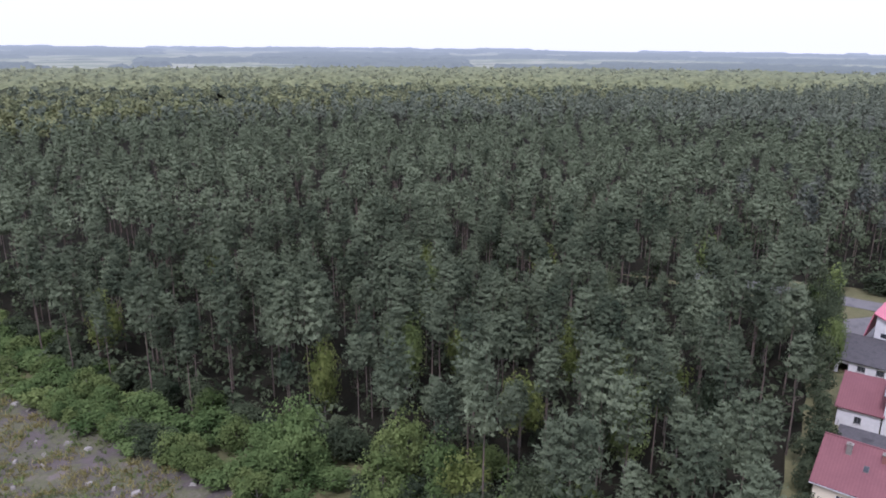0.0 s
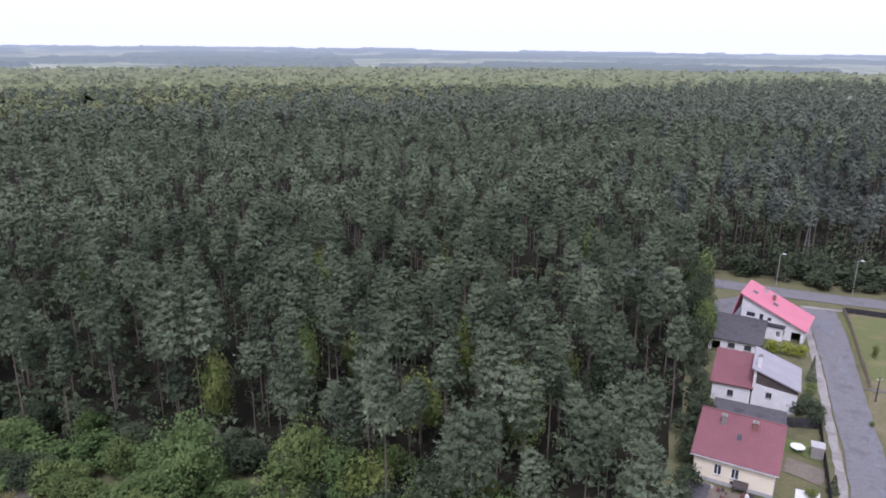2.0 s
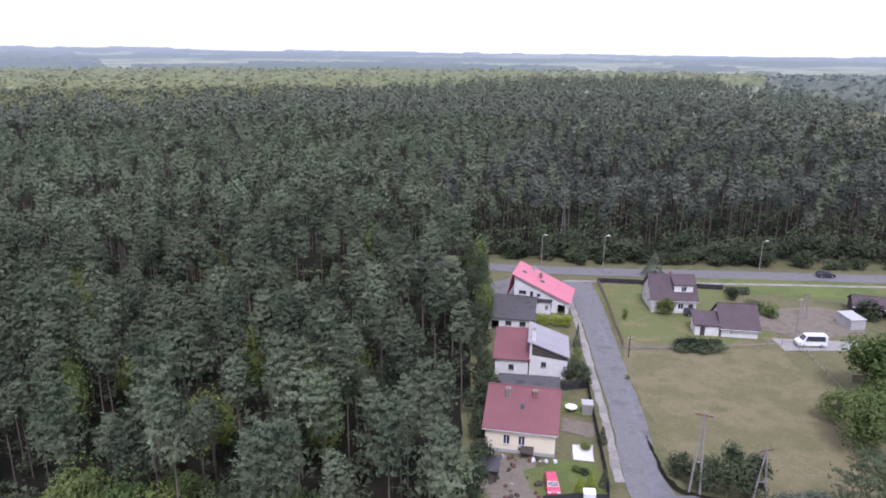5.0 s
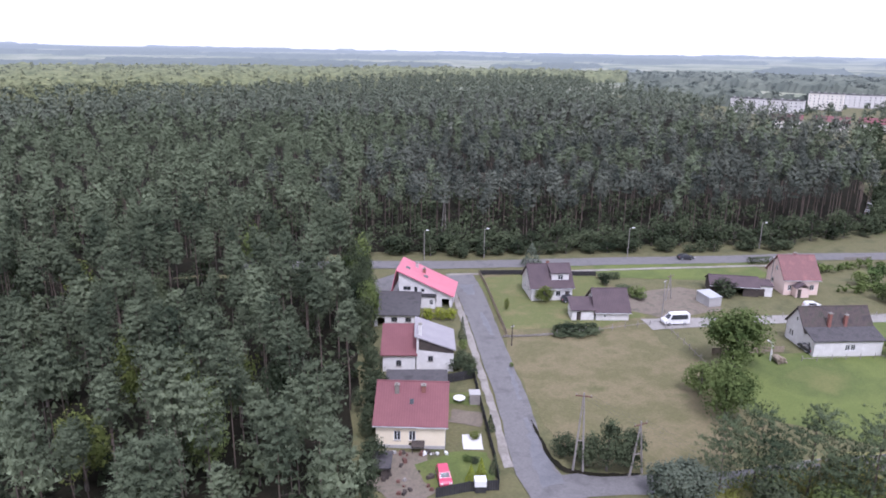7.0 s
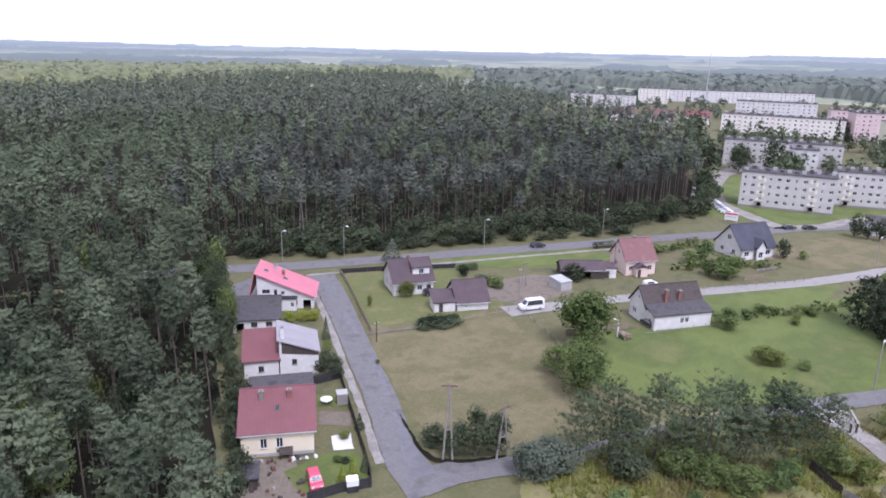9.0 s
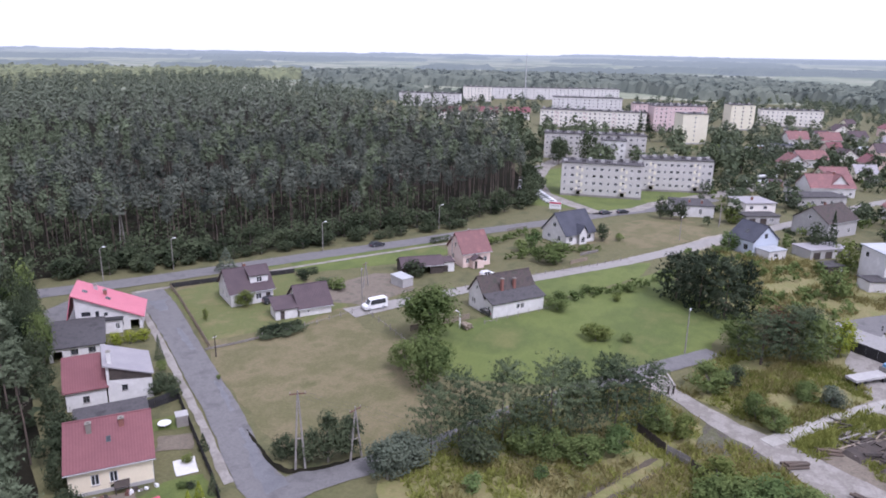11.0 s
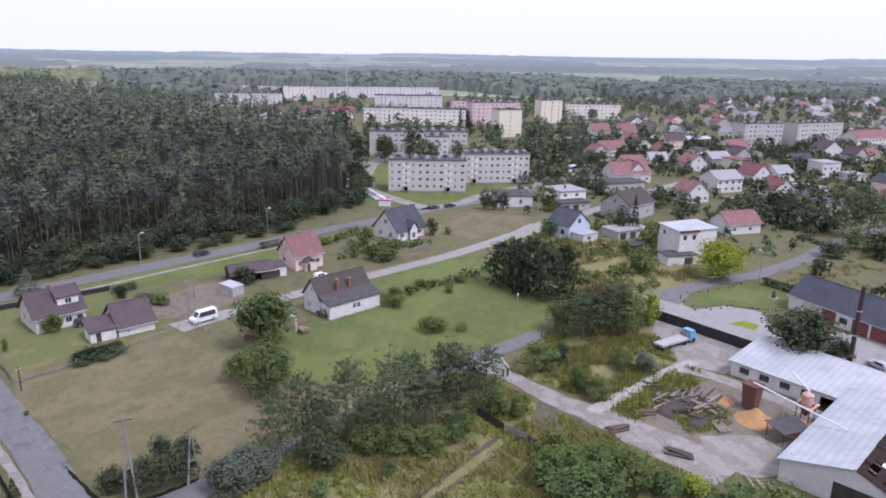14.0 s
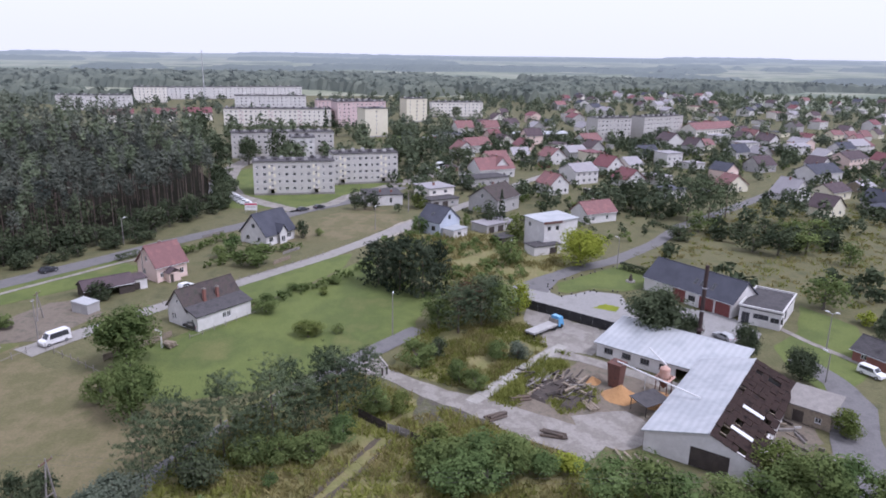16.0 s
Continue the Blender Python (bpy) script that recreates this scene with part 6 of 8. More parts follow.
tree("dec", "LEAFD", 208.4, -66.9, 5.3, 4.58)
tree("dec", "LEAFB", 208.7, 13.1, 6.1, 3.16)
tree("dec", "LEAFD", 239.8, 37.6, 8.3, 3.0)
tree("dec", "LEAFD", 240.3, 34.2, 7.9, 2.9)
tree("dec", "LEAFD", 240.7, 30.9, 7.4, 2.9)
tree("dec", "LEAFY", 244.4, 15.4, 6.2, 3.46)
tree("dec", "LEAFB", 181, 62.4, 6, 2.91)
tree("dec", "LEAF", 171.3, 53.3, 6.7, 4.72)
tree("dec", "LEAFD", 199.6, 47, 6.1, 2.41)
tree("dec", "LEAF", 202.7, 42.7, 2.8, 1.57)
tree("dec", "LEAF", 170, 56.6, 4.5, 2.28)
tree("dec", "LEAF", 177, 64.1, 3.9, 2.39)
tree("dec", "LEAFD", 335.9, 89.2, 19.1, 6.57)
tree("dec", "LEAFD", 333.5, 103.8, 13.6, 5.46)
tree("spruce", "LEAFD", 441.4, 86.9, 20.1, 3.31)
tree("dec", "LEAFD", 457.8, 83.3, 11.7, 4.95)
tree("dec", "LEAFD", 344.9, 33.3, 14, 7.12)
tree("dec", "GREY", 375.3, 30.1, 14.5, 6.5)
tree("dec", "GREY", 401.3, 12.6, 13, 7)
tree("dec", "LEAFD", 356.3, 21.3, 12.4, 6.8)
tree("dec", "LEAFD", 349.9, 2.3, 10, 6.47)
tree("dec", "LEAFD", 388.4, 149.3, 23.4, 10.23)
tree("dec", "LEAFD", 315.1, 112.7, 15.5, 6.89)
tree("dec", "LEAFY", 125.6, 29.3, 3.6, 3.4)
tree("dec", "LEAF", 128, 23.8, 2.2, 1.37)
tree("dec", "LEAF", 137.9, 41.1, 4.4, 3.12)
tree("dec", "LEAF", 152.8, 38.6, 1.9, 2.03)
tree("dec", "LEAF", 158.6, 30.3, 2.1, 2.08)
tree("dec", "LEAFY", 150.3, 31.4, 2.1, 1.59)
tree("dec", "LIME", 140.8, -86.5, 3.3, 2.4)
tree("dec", "LEAFD", 130.2, -84.1, 6.3, 2)
tree("dec", "LEAF", 96.4, 55.3, 6.1, 3.01)
tree("dec", "LEAFY", 106.5, 100.3, 4, 2.53)
tree("spruce", "GREY", 122.9, 121.5, 6, 3.24)
tree("dec", "LEAFY", 96.3, 102, 3, 0.73)
tree("dec", "LEAFD", 125.4, 93.6, 2.7, 2.42)
tree("dec", "LEAF", 125.6, 89.8, 3.1, 2.66)
tree("dec", "LEAFD", 126.3, 100.2, 3.5, 1.66)
tree("dec", "LEAFD", 142.5, 79.2, 4.7, 3.21)
tree("dec", "LEAF", 78.1, 80.7, 1.1, 0.51)
tree("dec", "LEAFY", 114, 84.6, 1.9, 1.48)
tree("dec", "LIMEB", 77.3, 108.9, 2.9, 1.5)
tree("dec", "LIMEB", 79.3, 107, 2.9, 1.5)
tree("dec", "LIMEB", 81.1, 105.4, 2.9, 1.5)
tree("dec", "LIMEB", 83, 104, 2.9, 1.5)
tree("spruce", "LEAFD", 78.8, 95.4, 4.7, 0.99)
tree("dec", "LEAF", 75.7, 91.2, 2.3, 1.16)
tree("dec", "LEAFD", 69.4, 85.7, 3.0, 1.8)
tree("dec", "LEAFD", 71.6, 85.4, 3.0, 1.7)
tree("dec", "LEAFD", 69.6, 82.1, 2.8, 1.6)
tree("spruce", "LIMEB", 51.0, 59.3, 2.4, 0.9)
tree("spruce", "LIMEB", 52.4, 58.9, 3.0, 1.0)
tree("spruce", "LEAFD", 54.6, 58.8, 2.9, 0.9)
tree("spruce", "LEAFD", 61.2, 67.1, 2.6, 0.9)
tree("dec", "LEAFD", 72.3, 87.6, 2.4, 1.5)
tree("dec", "LEAFD", 72.1, 84.9, 2.2, 1.4)
tree("dec", "LEAF", 53.6, 63.0, 1.0, 0.9)
tree("dec", "LEAFD", 54, 62.1, 1, 0.8)
tree("dec", "LEAFD", 98, 85, 1.7, 4)
tree("dec", "LEAFD", 96.2, 86.3, 1.4, 2.84)
tree("dec", "LEAFD", 101.2, 83.4, 1.3, 2.88)
tree("dec", "LEAFB", -18.2, 76.9, 13.5, 4.28)
tree("dec", "LEAF", -6.9, 71.8, 8.2, 4.4)
tree("dec", "LEAFB", 10.6, 69.3, 7.6, 5.04)
tree("dec", "LEAFY", 16.9, 69.4, 6.8, 2.18)
tree("dec", "LEAFB", -0.7, 70.3, 5.4, 2.16)
tree("dec", "LEAFY", 11, 86.2, 11.8, 4.16)
tree("dec", "LEAF", 6.5, 78.2, 5.8, 3.1)
tree("dec", "LEAFY", 23.9, 157.1, 9.8, 4.09)
tree("dec", "LEAFD", 3.9, 69.3, 6.9, 2.86)


tree("pine", "PINE", 97.5, 20, 10.5, 4.2)
tree("pine", "PINE", 91, 24, 11, 4.4)
tree("pine", "PINE", 77, 33.5, 9.5, 4.0)
tree("pine", "PINE", 101, 14.5, 9, 3.8)

# shrubs along the edges of the woods
def along(line, step, seed, off=0.0):
    r, out = random.Random(seed), []
    for a, b in zip(line, line[1:]):
        n = max(1, int(math.dist(a, b) / step))
        for i in range(n):
            t = (i + r.uniform(0.1, 0.9)) / n
            out.append((a[0] + (b[0] - a[0]) * t + r.uniform(-1, 1) + off, a[1] + (b[1] - a[1]) * t + r.uniform(-1, 1) - off))
    return out


# dark leaves put the shade of the wood's edge into these shrubs' colour
for x, y in along([(92, 156), (118, 143), (144, 126), (174, 111), (206, 93), (236, 85), (268, 95), (305, 113)], 4.6, 3):
    tree("dec", "LEAFD", x, y - 1.5, rt.uniform(5.0, 9.5), rt.uniform(3.2, 5.2), "shrubs at the edge of the wood")
for x, y in along([(104, 143), (128, 130), (150, 117), (174, 102), (196, 89)], 4.4, 36):
    tree("dec", "LEAFD", x, y, rt.uniform(2.6, 5.4), rt.uniform(2.0, 3.2), "shrubs at the edge of the wood")
for x, y in along([(-100, 140), (-82, 119), (-58, 101), (-40, 90), (-26, 85), (-14, 79)], 2.6, 4):
    tree("dec", rt.choice(["LEAFB", "LEAFB", "LEAF", "LEAFB"]), x, y, rt.uniform(3.2, 6.0), rt.uniform(2.4, 3.6), "shrubs at the edge of the wood")
for x, y in along([(-84, 124), (-58, 105), (-36, 93), (-14, 84), (2, 74)], 3.2, 15):
    tree("dec", rt.choice(["LEAFD", "LEAFD", "LEAF"]), x, y + 1, rt.uniform(3.5, 6.5), rt.uniform(2.2, 3.4), "shrubs at the edge of the wood")
for x, y in along([(-96, 130), (-72, 108), (-50, 93), (-32, 84), (-20, 78)], 3.0, 14):
    tree("dec", rt.choice(["LEAFB", "LEAF"]), x - 2, y - 2.5, rt.uniform(2.4, 4.8), rt.uniform(1.8, 3.0), "shrubs at the edge of the wood")
for x, y in along([(-60, 96), (-44, 87), (-30, 78), (-18, 71), (-4, 66), (10, 62), (24, 56)], 2.2, 25):
    tree("dec", rt.choice(["LEAFB", "LEAF", "LEAFD", "LEAFB"]), x, y, rt.uniform(2.6, 5.2), rt.uniform(2.0, 3.2), "shrubs at the edge of the wood")
for x, y in along([(-26, 80), (-12, 74), (2, 70), (16, 62)], 3.4, 26):
    tree("dec", rt.choice(["LEAF", "LEAFD", "LEAFB"]), x, y, rt.uniform(3.6, 6.5), rt.uniform(2.4, 3.4), "shrubs at the edge of the wood")
for x, y in along([(-8, 80), (6, 68), (20, 55), (27, 54)], 5, 24):
    tree("dec", rt.choice(["LEAF", "LEAFD", "LEAFY", "LEAFB"]), x, y, rt.uniform(7.0, 12.0), rt.uniform(2.6, 3.8), "broadleaves at the edge of the wood")
for x, y, hh in ((66.2, 108.5, 12), (67.8, 113.4, 13), (70.0, 117.0, 11), (72.2, 121.0, 13.5), (74.6, 125.5, 12), (77.4, 130.0, 11), (79.8, 134.6, 12.5), (76.5, 133.5, 14)):
    tree("dec", rt.choice(["LEAFD", "LEAFD", "LEAF"]), x, y, hh, rt.uniform(2.5, 3.2), "broadleaves at the edge of the wood")
for x, y in along([(64, 110), (72, 128), (82, 141)], 5, 34):
    tree("dec", rt.choice(["LEAFD", "LEAFD", "LEAF"]), x, y, rt.uniform(7.0, 11.0), rt.uniform(2.4, 3.4), "broadleaves at the edge of the wood")
for x, y in along([(30.5, 49.5), (38, 62), (44, 72), (50, 83), (57, 94), (63, 104), (67, 112)], 6.0, 35):
    tree("dec", "LEAFD", x, y, rt.uniform(5.0, 9.0), rt.uniform(2.0, 2.8), "broadleaves at the edge of the wood")
for i in range(34):
    a_, d_ = radians(rt.uniform(-30, 42)), rt.uniform(80, 170)
    x, y = d_ * math.sin(a_), d_ * math.cos(a_)
    if inside(x, y, WOOD_WEST):
        tree("dec", rt.choice(["LEAF", "LEAFD", "LEAFY", "LEAFD"]), x, y, rt.uniform(10, 15), rt.uniform(2.6, 3.8), "broadleaves among the pines")

# trees among the houses of the estate
T_TOWN = [leaf_crown(160 + i, 10, 84, 0.95, 4.2, 0.08, 10, 1.0, 0.25, False)[0] for i in range(6)]
HOUSES = [o.matrix_world.translation.xy.copy() for o in scene.objects if o.parent is None and o.get("category") in ("house", "hall", "school", "warehouse", "garage")]
SQ = np.array([tuple(p) for p in HOUSES])
BLOCKS = [o.matrix_world.translation.xy.copy() for o in scene.objects if o.parent is None and o.name.startswith("apartment")]


def free(x, y):
    d = np.hypot(SQ[:, 0] + 5 - x, SQ[:, 1] - 5 - y).min()
    if d < 9.5 or inside(x, y, WOOD_NORTH):
        return False
    for a, b in zip(SECOND + [(381, -191), (294, -132), (227, -73)], SECOND[1:] + [(294, -132), (227, -73), (184, -42)]):
        t = max(0, min(1, ((x - a[0]) * (b[0] - a[0]) + (y - a[1]) * (b[1] - a[1])) / ((b[0] - a[0]) ** 2 + (b[1] - a[1]) ** 2 + 1e-9)))
        if math.hypot(a[0] + (b[0] - a[0]) * t - x, a[1] + (b[1] - a[1]) * t - y) < 6:
            return False
    return True


# more houses of the estate, set along its lanes
rq = random.Random(91)
added = 0
for _ in range(900):
    d_, a_ = rq.uniform(275, 620), radians(rq.uniform(90, 124))
    x, y = d_ * math.sin(a_), d_ * math.cos(a_)
    if added >= 62 or not free(x, y) or np.hypot(SQ[:, 0] - x, SQ[:, 1] - y).min() < 19 or min((Vector((x, y)) - b).length for b in BLOCKS) < 48:
        continue
    wall_, (roof_, word) = rq.choice([WHITE, WHITE, BEIGEW, GREYW, YELLOWW, PINKW]), rq.choice(roofs_)
    wd, dp, ev, ax = rq.uniform(8, 13), rq.uniform(7, 10), rq.choice([3.0, 3.4, 5.6]), rq.choice("xxyyf")
    fr = [(wd * 0.15, 1.0, 1.2, 1.3, "w"), (wd * 0.6, 1.0, 1.2, 1.3, "w")] + ([(wd * 0.4, 3.6, 1.2, 1.3, "w")] if ev > 5 else [])
    house("estate house with a %s roof among garden trees" % word, x, y, -60 + rq.choice([0, 0, 90]) + rq.uniform(-7, 7), wd, dp, ev, ev + (rq.uniform(2.6, 4.2) if ax != "f" else 0.3), ax, wall_, roof_, front=fr, over=0.4, chims=[(wd * 0.5, dp * 0.55, 0.8)] if ax == "x" else (), group="houses of the estate")
    SQ = np.vstack([SQ, [x, y]])
    added += 1


def town_spots(n, r0, r1, a0, a1, seed, lo, hi):
    return [(x, y, rt.uniform(0, 6.28), rt.uniform(lo, hi), rt.randrange(6)) for x, y in polar(n, r0, r1, a0, a1, seed, free)]


place_many("estate_trees", T_TOWN, town_spots(420, 245, 470, 86, 124, 50, 0.4, 0.95), LEAF_GARDEN, "dark green garden trees among the houses", "trees")
place_many("estate_trees", T_TOWN, town_spots(260, 255, 520, 84, 124, 51, 0.4, 0.9), LEAF_TOWN, "green garden trees among the houses", "trees")
place_many("estate_trees", T_TOWN, town_spots(1000, 450, 1150, 84, 124, 52, 0.6, 1.15), LEAF_TOWN, "dark green trees among distant houses", "trees")
place_many("estate_trees", T_TOWN, town_spots(560, 450, 1150, 80, 124, 53, 0.6, 1.1), LEAF_GREY, "green trees among distant houses", "trees")
place_many("estate_trees", T_TOWN, town_spots(120, 470, 800, 64, 86, 55, 0.7, 1.2), LEAF_GREY, "green trees between the far apartment blocks", "trees")
place_many("estate_trees", T_TOWN, town_spots(90, 330, 480, 66, 86, 54, 0.7, 1.4), LEAF_GARDEN, "dark green trees around the apartment blocks", "trees")

# hedges, bushes and sheds in the gardens
def garden(x, y, margin):
    return free(x, y) and not inside(x, y, [(163, -50), (190, -48), (230, -76), (262, -106), (300, -140), (290, -200), (200, -180), (150, -120), (140, -80)]) and not inside(x, y, [(196, 62), (214, 55), (246, 34), (232, 18), (204, 27)]) and math.hypot(x, y) > 190 + margin


hp, hn = [], []
rh_ = np.random.default_rng(44)
for x, y in polar(150, 225, 520, 84, 126, 56, lambda x, y: garden(x, y, 20)):
    ang = radians(-58 + rt.choice([0, 90]) + rt.uniform(-4, 4))
    ln, tall = rt.uniform(4, 13), rt.uniform(1.0, 2.2)
    k = int(ln * 16)
    u, w, z = rh_.uniform(-ln / 2, ln / 2, k), rh_.uniform(-0.55, 0.55, k), rh_.uniform(0.2, tall, k)
    hp.append(np.stack([x + u * math.cos(ang) - w * math.sin(ang), y + u * math.sin(ang) + w * math.cos(ang), z], 1))
hp = np.concatenate(hp)
tagged(new("garden_hedges", tri_mesh("garden_hedges", tufts(hp, np.tile(np.array([[0.0, 0.0, 0.6]]), (len(hp), 1)), 0.42, rh_, 0.8), LEAF_DARK)), "dark hedges between the gardens", "hedges", kind="stuff")
T_BUSH = [leaf_crown(260 + i, 3.0, 34, 0.5, 1.7, 0.02, 7)[0] for i in range(6)]
place_many("garden_bushes", T_BUSH, [(x, y, rt.uniform(0, 6.28), rt.uniform(0.5, 1.5), rt.randrange(6)) for x, y in polar(600, 215, 520, 84, 127, 57, lambda x, y: garden(x, y, 5))], LEAF_DARK, "dark bushes in the gardens", "bushes")
place_many("garden_bushes", T_BUSH, [(x, y, rt.uniform(0, 6.28), rt.uniform(0.4, 1.2), rt.randrange(6)) for x, y in polar(550, 190, 480, 82, 127, 58, lambda x, y: garden(x, y, 0))], LEAF, "green bushes in the gardens", "bushes")
place_many("scrub", T_BUSH, [(x, y, rt.uniform(0, 6.28), rt.uniform(0.3, 0.9), rt.randrange(6)) for x, y in polar(260, 150, 225, 84, 96, 59, lambda x, y: y < 20 and x > 150 and free(x, y))], LEAF, "low scrub on the fallow ground", "bushes")
place_many("scrub", T_BUSH, [(x, y, rt.uniform(0, 6.28), rt.uniform(0.6, 2.0), rt.randrange(6)) for x, y in polar(190, 160, 300, 106, 124, 60, lambda x, y: free(x, y) and y < -58 and noise.noise((x * 0.035, y * 0.035, 4)) > 0.14)], LEAF_DARK, "scattered scrub on the wild meadow", "bushes")
place_many("garden_bushes", T_BUSH, [(x, y, rt.uniform(0, 6.28), rt.uniform(0.3, 0.9), rt.randrange(6)) for x, y in along([(168, 64), (180, 58), (188, 46)], 0.9, 88) + along([(165, 78), (178, 74), (190, 72), (200, 66)], 0.9, 89) + along([(145, 40), (160, 30), (178, 22)], 1.2, 92)], LEAF, "bushes along the garden edges", "bushes")
for i, (x, y) in enumerate(polar(26, 225, 460, 86, 124, 63, lambda x, y: garden(x, y, 25))):
    w = rt.uniform(2.6, 6)
    house("small garden shed between the houses", x, y, -58 + rt.choice([0, 90]), w, rt.uniform(2.4, 4.5), 2.1, 2.6, "m", rt.choice([GREYW, WOOD, WHITE, DARKWOOD, BRICK]), rt.choice([FELT, ROOF_GREY, FELT, ZINC, TILE_BROWN]), front=[(w * 0.4, 0, 0.9, 1.9, "d")], over=0.2, name="shed", category="shed", group="garden sheds")

# rough grass and weeds
rg = np.random.default_rng(31)
T_GRASS = [needles(rg.normal(0, 0.3, (11, 3)) * np.array([1, 1, 0]), rg.normal(0, 0.55, (11, 3)) * np.array([1, 1, 0.2]) + np.array([0, 0, 0.8]), 0.75, 0.075, rg) for i in range(6)]


def weeds(poly, n, material, label, seed, lo=0.6, hi=1.7):
    r = random.Random(seed)
    xs, ys = [p[0] for p in poly], [p[1] for p in poly]
    pts = []
    for _ in range(n * 3):
        x, y = r.uniform(min(xs), max(xs)), r.uniform(min(ys), max(ys))
        if len(pts) < n and inside(x, y, poly) and noise.noise((x * 0.12, y * 0.12, seed)) > -0.12 and min(abs((q[0] - p[0]) * (p[1] - y) - (p[0] - x) * (q[1] - p[1])) / math.dist(p, q) if min(p[0], q[0]) <= x <= max(p[0], q[0]) else 9 for p, q in zip(TRACK, TRACK[1:])) > 1.15:
            pts.append((x, y, r.uniform(0, 6.28), r.uniform(lo, hi), r.randrange(6)))
    place_many("weeds", T_GRASS, pts, material, label, "weeds")


DRYGRASS = foliage("dry_grass_blades", (0.17, 0.16, 0.06), (0.36, 0.31, 0.14), 3)
YELLOW_WEED = foliage("yellow_green_weeds", (0.13, 0.15, 0.035), (0.31, 0.32, 0.09), 3)
TRACK = [(64, 22.8), (68, 20.7), (74.1, 17.3), (79.7, 14.3), (84.4, 12.2), (89.5, 10)]
weeds([(72, 42), (100, 30), (110, 18), (100, 4), (86, -16), (74, -30), (62, 0), (62, 34)], 2600, DRYGRASS, "tall dry yellow grass on the wasteland", 61)
weeds([(72, 42), (100, 30), (110, 18), (100, 4), (86, -16), (74, -30), (62, 0), (62, 34)], 2200, YELLOW_WEED, "yellow green weeds on the wasteland", 62)
weeds([(112, 12), (133, 6), (142, -6), (141, -14), (123, -17), (105, -4), (108, 4)], 900, YELLOW_WEED, "green weeds beside the yard lane", 63)
weeds([(112, 12), (133, 6), (142, -6), (141, -14), (123, -17), (105, -4), (108, 4)], 900, DRYGRASS, "dry grass beside the yard lane", 64)
weeds([(-78, 112), (-56, 96), (-40, 84), (-27, 77), (-20, 60), (-90, 60), (-110, 100)], 1500, LEAF, "patchy green weeds on the rubble", 65, 0.4, 1.1)
weeds([(-78, 112), (-56, 96), (-40, 84), (-27, 77), (-20, 60), (-90, 60), (-110, 100)], 2600, DRYGRASS, "dry grass on the rubble", 66, 0.4, 1.2)
weeds([(163, -50), (190, -48), (230, -76), (262, -106), (290, -140), (250, -170), (180, -140), (150, -90)], 500, YELLOW_WEED, "wild scrub on the meadow", 67, 1.0, 1.8)
weeds([(163, -50), (190, -48), (230, -76), (262, -106), (290, -140), (250, -170), (180, -140), (150, -90)], 900, DRYGRASS, "tall dry grass on the wild meadow", 72, 0.8, 1.8)
weeds([(150, 2), (178, 18), (203, 22), (212, 0), (200, -26), (178, -28), (162, -12)], 900, DRYGRASS, "dry grass on the fallow ground", 68, 0.8, 2.4)
weeds([(102, -5), (122, -18), (120, -21), (100, -9)], 400, YELLOW_WEED, "yellow green weeds beside the concrete lane", 71, 0.8, 1.8)

# ---------------------------------------------------------------- street furniture


def lamp_post(x, y, tall, ang, double=False):
    ob = thing("street_lamp", Matrix.Translation((x, y, 0)) @ Matrix.Rotation(radians(ang), 4, "Z"), "tall grey street lamp on a concrete post", "street lamp", "street lamps")
    part("post", Mesh().tube((0, 0, 0), (0, 0, tall), 0.13, 0.08), POLE, ob)
    for s in ((1, -1) if double else (1,)):
        part("arm", Mesh().tube((0, 0, tall - 0.1), (1.0 * s, 0, tall + 0.25), 0.05, 0.045, 6), STEEL, ob)
        part("lamp_head", Mesh().hexa([(0.9 * s - 0.35, -0.16, tall + 0.18), (0.9 * s + 0.45, -0.12, tall + 0.22), (0.9 * s + 0.45, 0.12, tall + 0.22), (0.9 * s - 0.35, 0.16, tall + 0.18), (0.9 * s - 0.3, -0.1, tall + 0.36), (0.9 * s + 0.35, -0.08, tall + 0.38), (0.9 * s + 0.35, 0.08, tall + 0.38), (0.9 * s - 0.3, 0.1, tall + 0.36)]), FRAMEW, ob)
    return ob


for x, y, tall, an in [(102.9, 141, 8, -60), (117, 133.4, 8, -60), (149.7, 112, 8, -60), (187.5, 95.5, 7.5, -60), (177, -41.5, 8.3, 40), (112.4, -64.2, 5.6, 40), (128, 13, 8.3, 0), (212, 27, 7, 0)]:
    lamp_post(x, y, tall, an)
lamp_post(127, -71.5, 7.5, 60, True)


def power_pole(x, y, tall, ang, spread=2.2):
    ob = thing("power_pole", Matrix.Translation((x, y, 0)) @ Matrix.Rotation(radians(ang), 4, "Z"), "grey two legged concrete power pole", "power pole", "power poles")
    part("leg", Mesh().tube((0, 0, 0), (spread * 0.5, 0, tall - 0.6), 0.16, 0.09), POLE, ob)
    part("leg", Mesh().tube((spread, 0, 0), (spread * 0.5 + 0.1, 0, tall - 0.6), 0.16, 0.09), POLE, ob)
    part("brace", Mesh().tube((spread * 0.19, 0, tall * 0.4), (spread * 0.81, 0, tall * 0.4), 0.07), POLE, ob)
    part("head", Mesh().tube((spread * 0.5 + 0.05, 0, tall - 0.9), (spread * 0.5 + 0.05, 0, tall), 0.09), POLE, ob)
    arm = part("cross_arm", Mesh().box(spread * 0.5 - 1.0, spread * 0.5 + 1.1, -0.06, 0.06, tall - 0.55, tall - 0.42), RUST, ob)
    for k in (-0.9, 0.05, 1.0):
        part("insulator", Mesh().tube((spread * 0.5 + k, 0, tall - 0.42), (spread * 0.5 + k, 0, tall - 0.15), 0.06, 0.04), POLE, arm)
    return ob


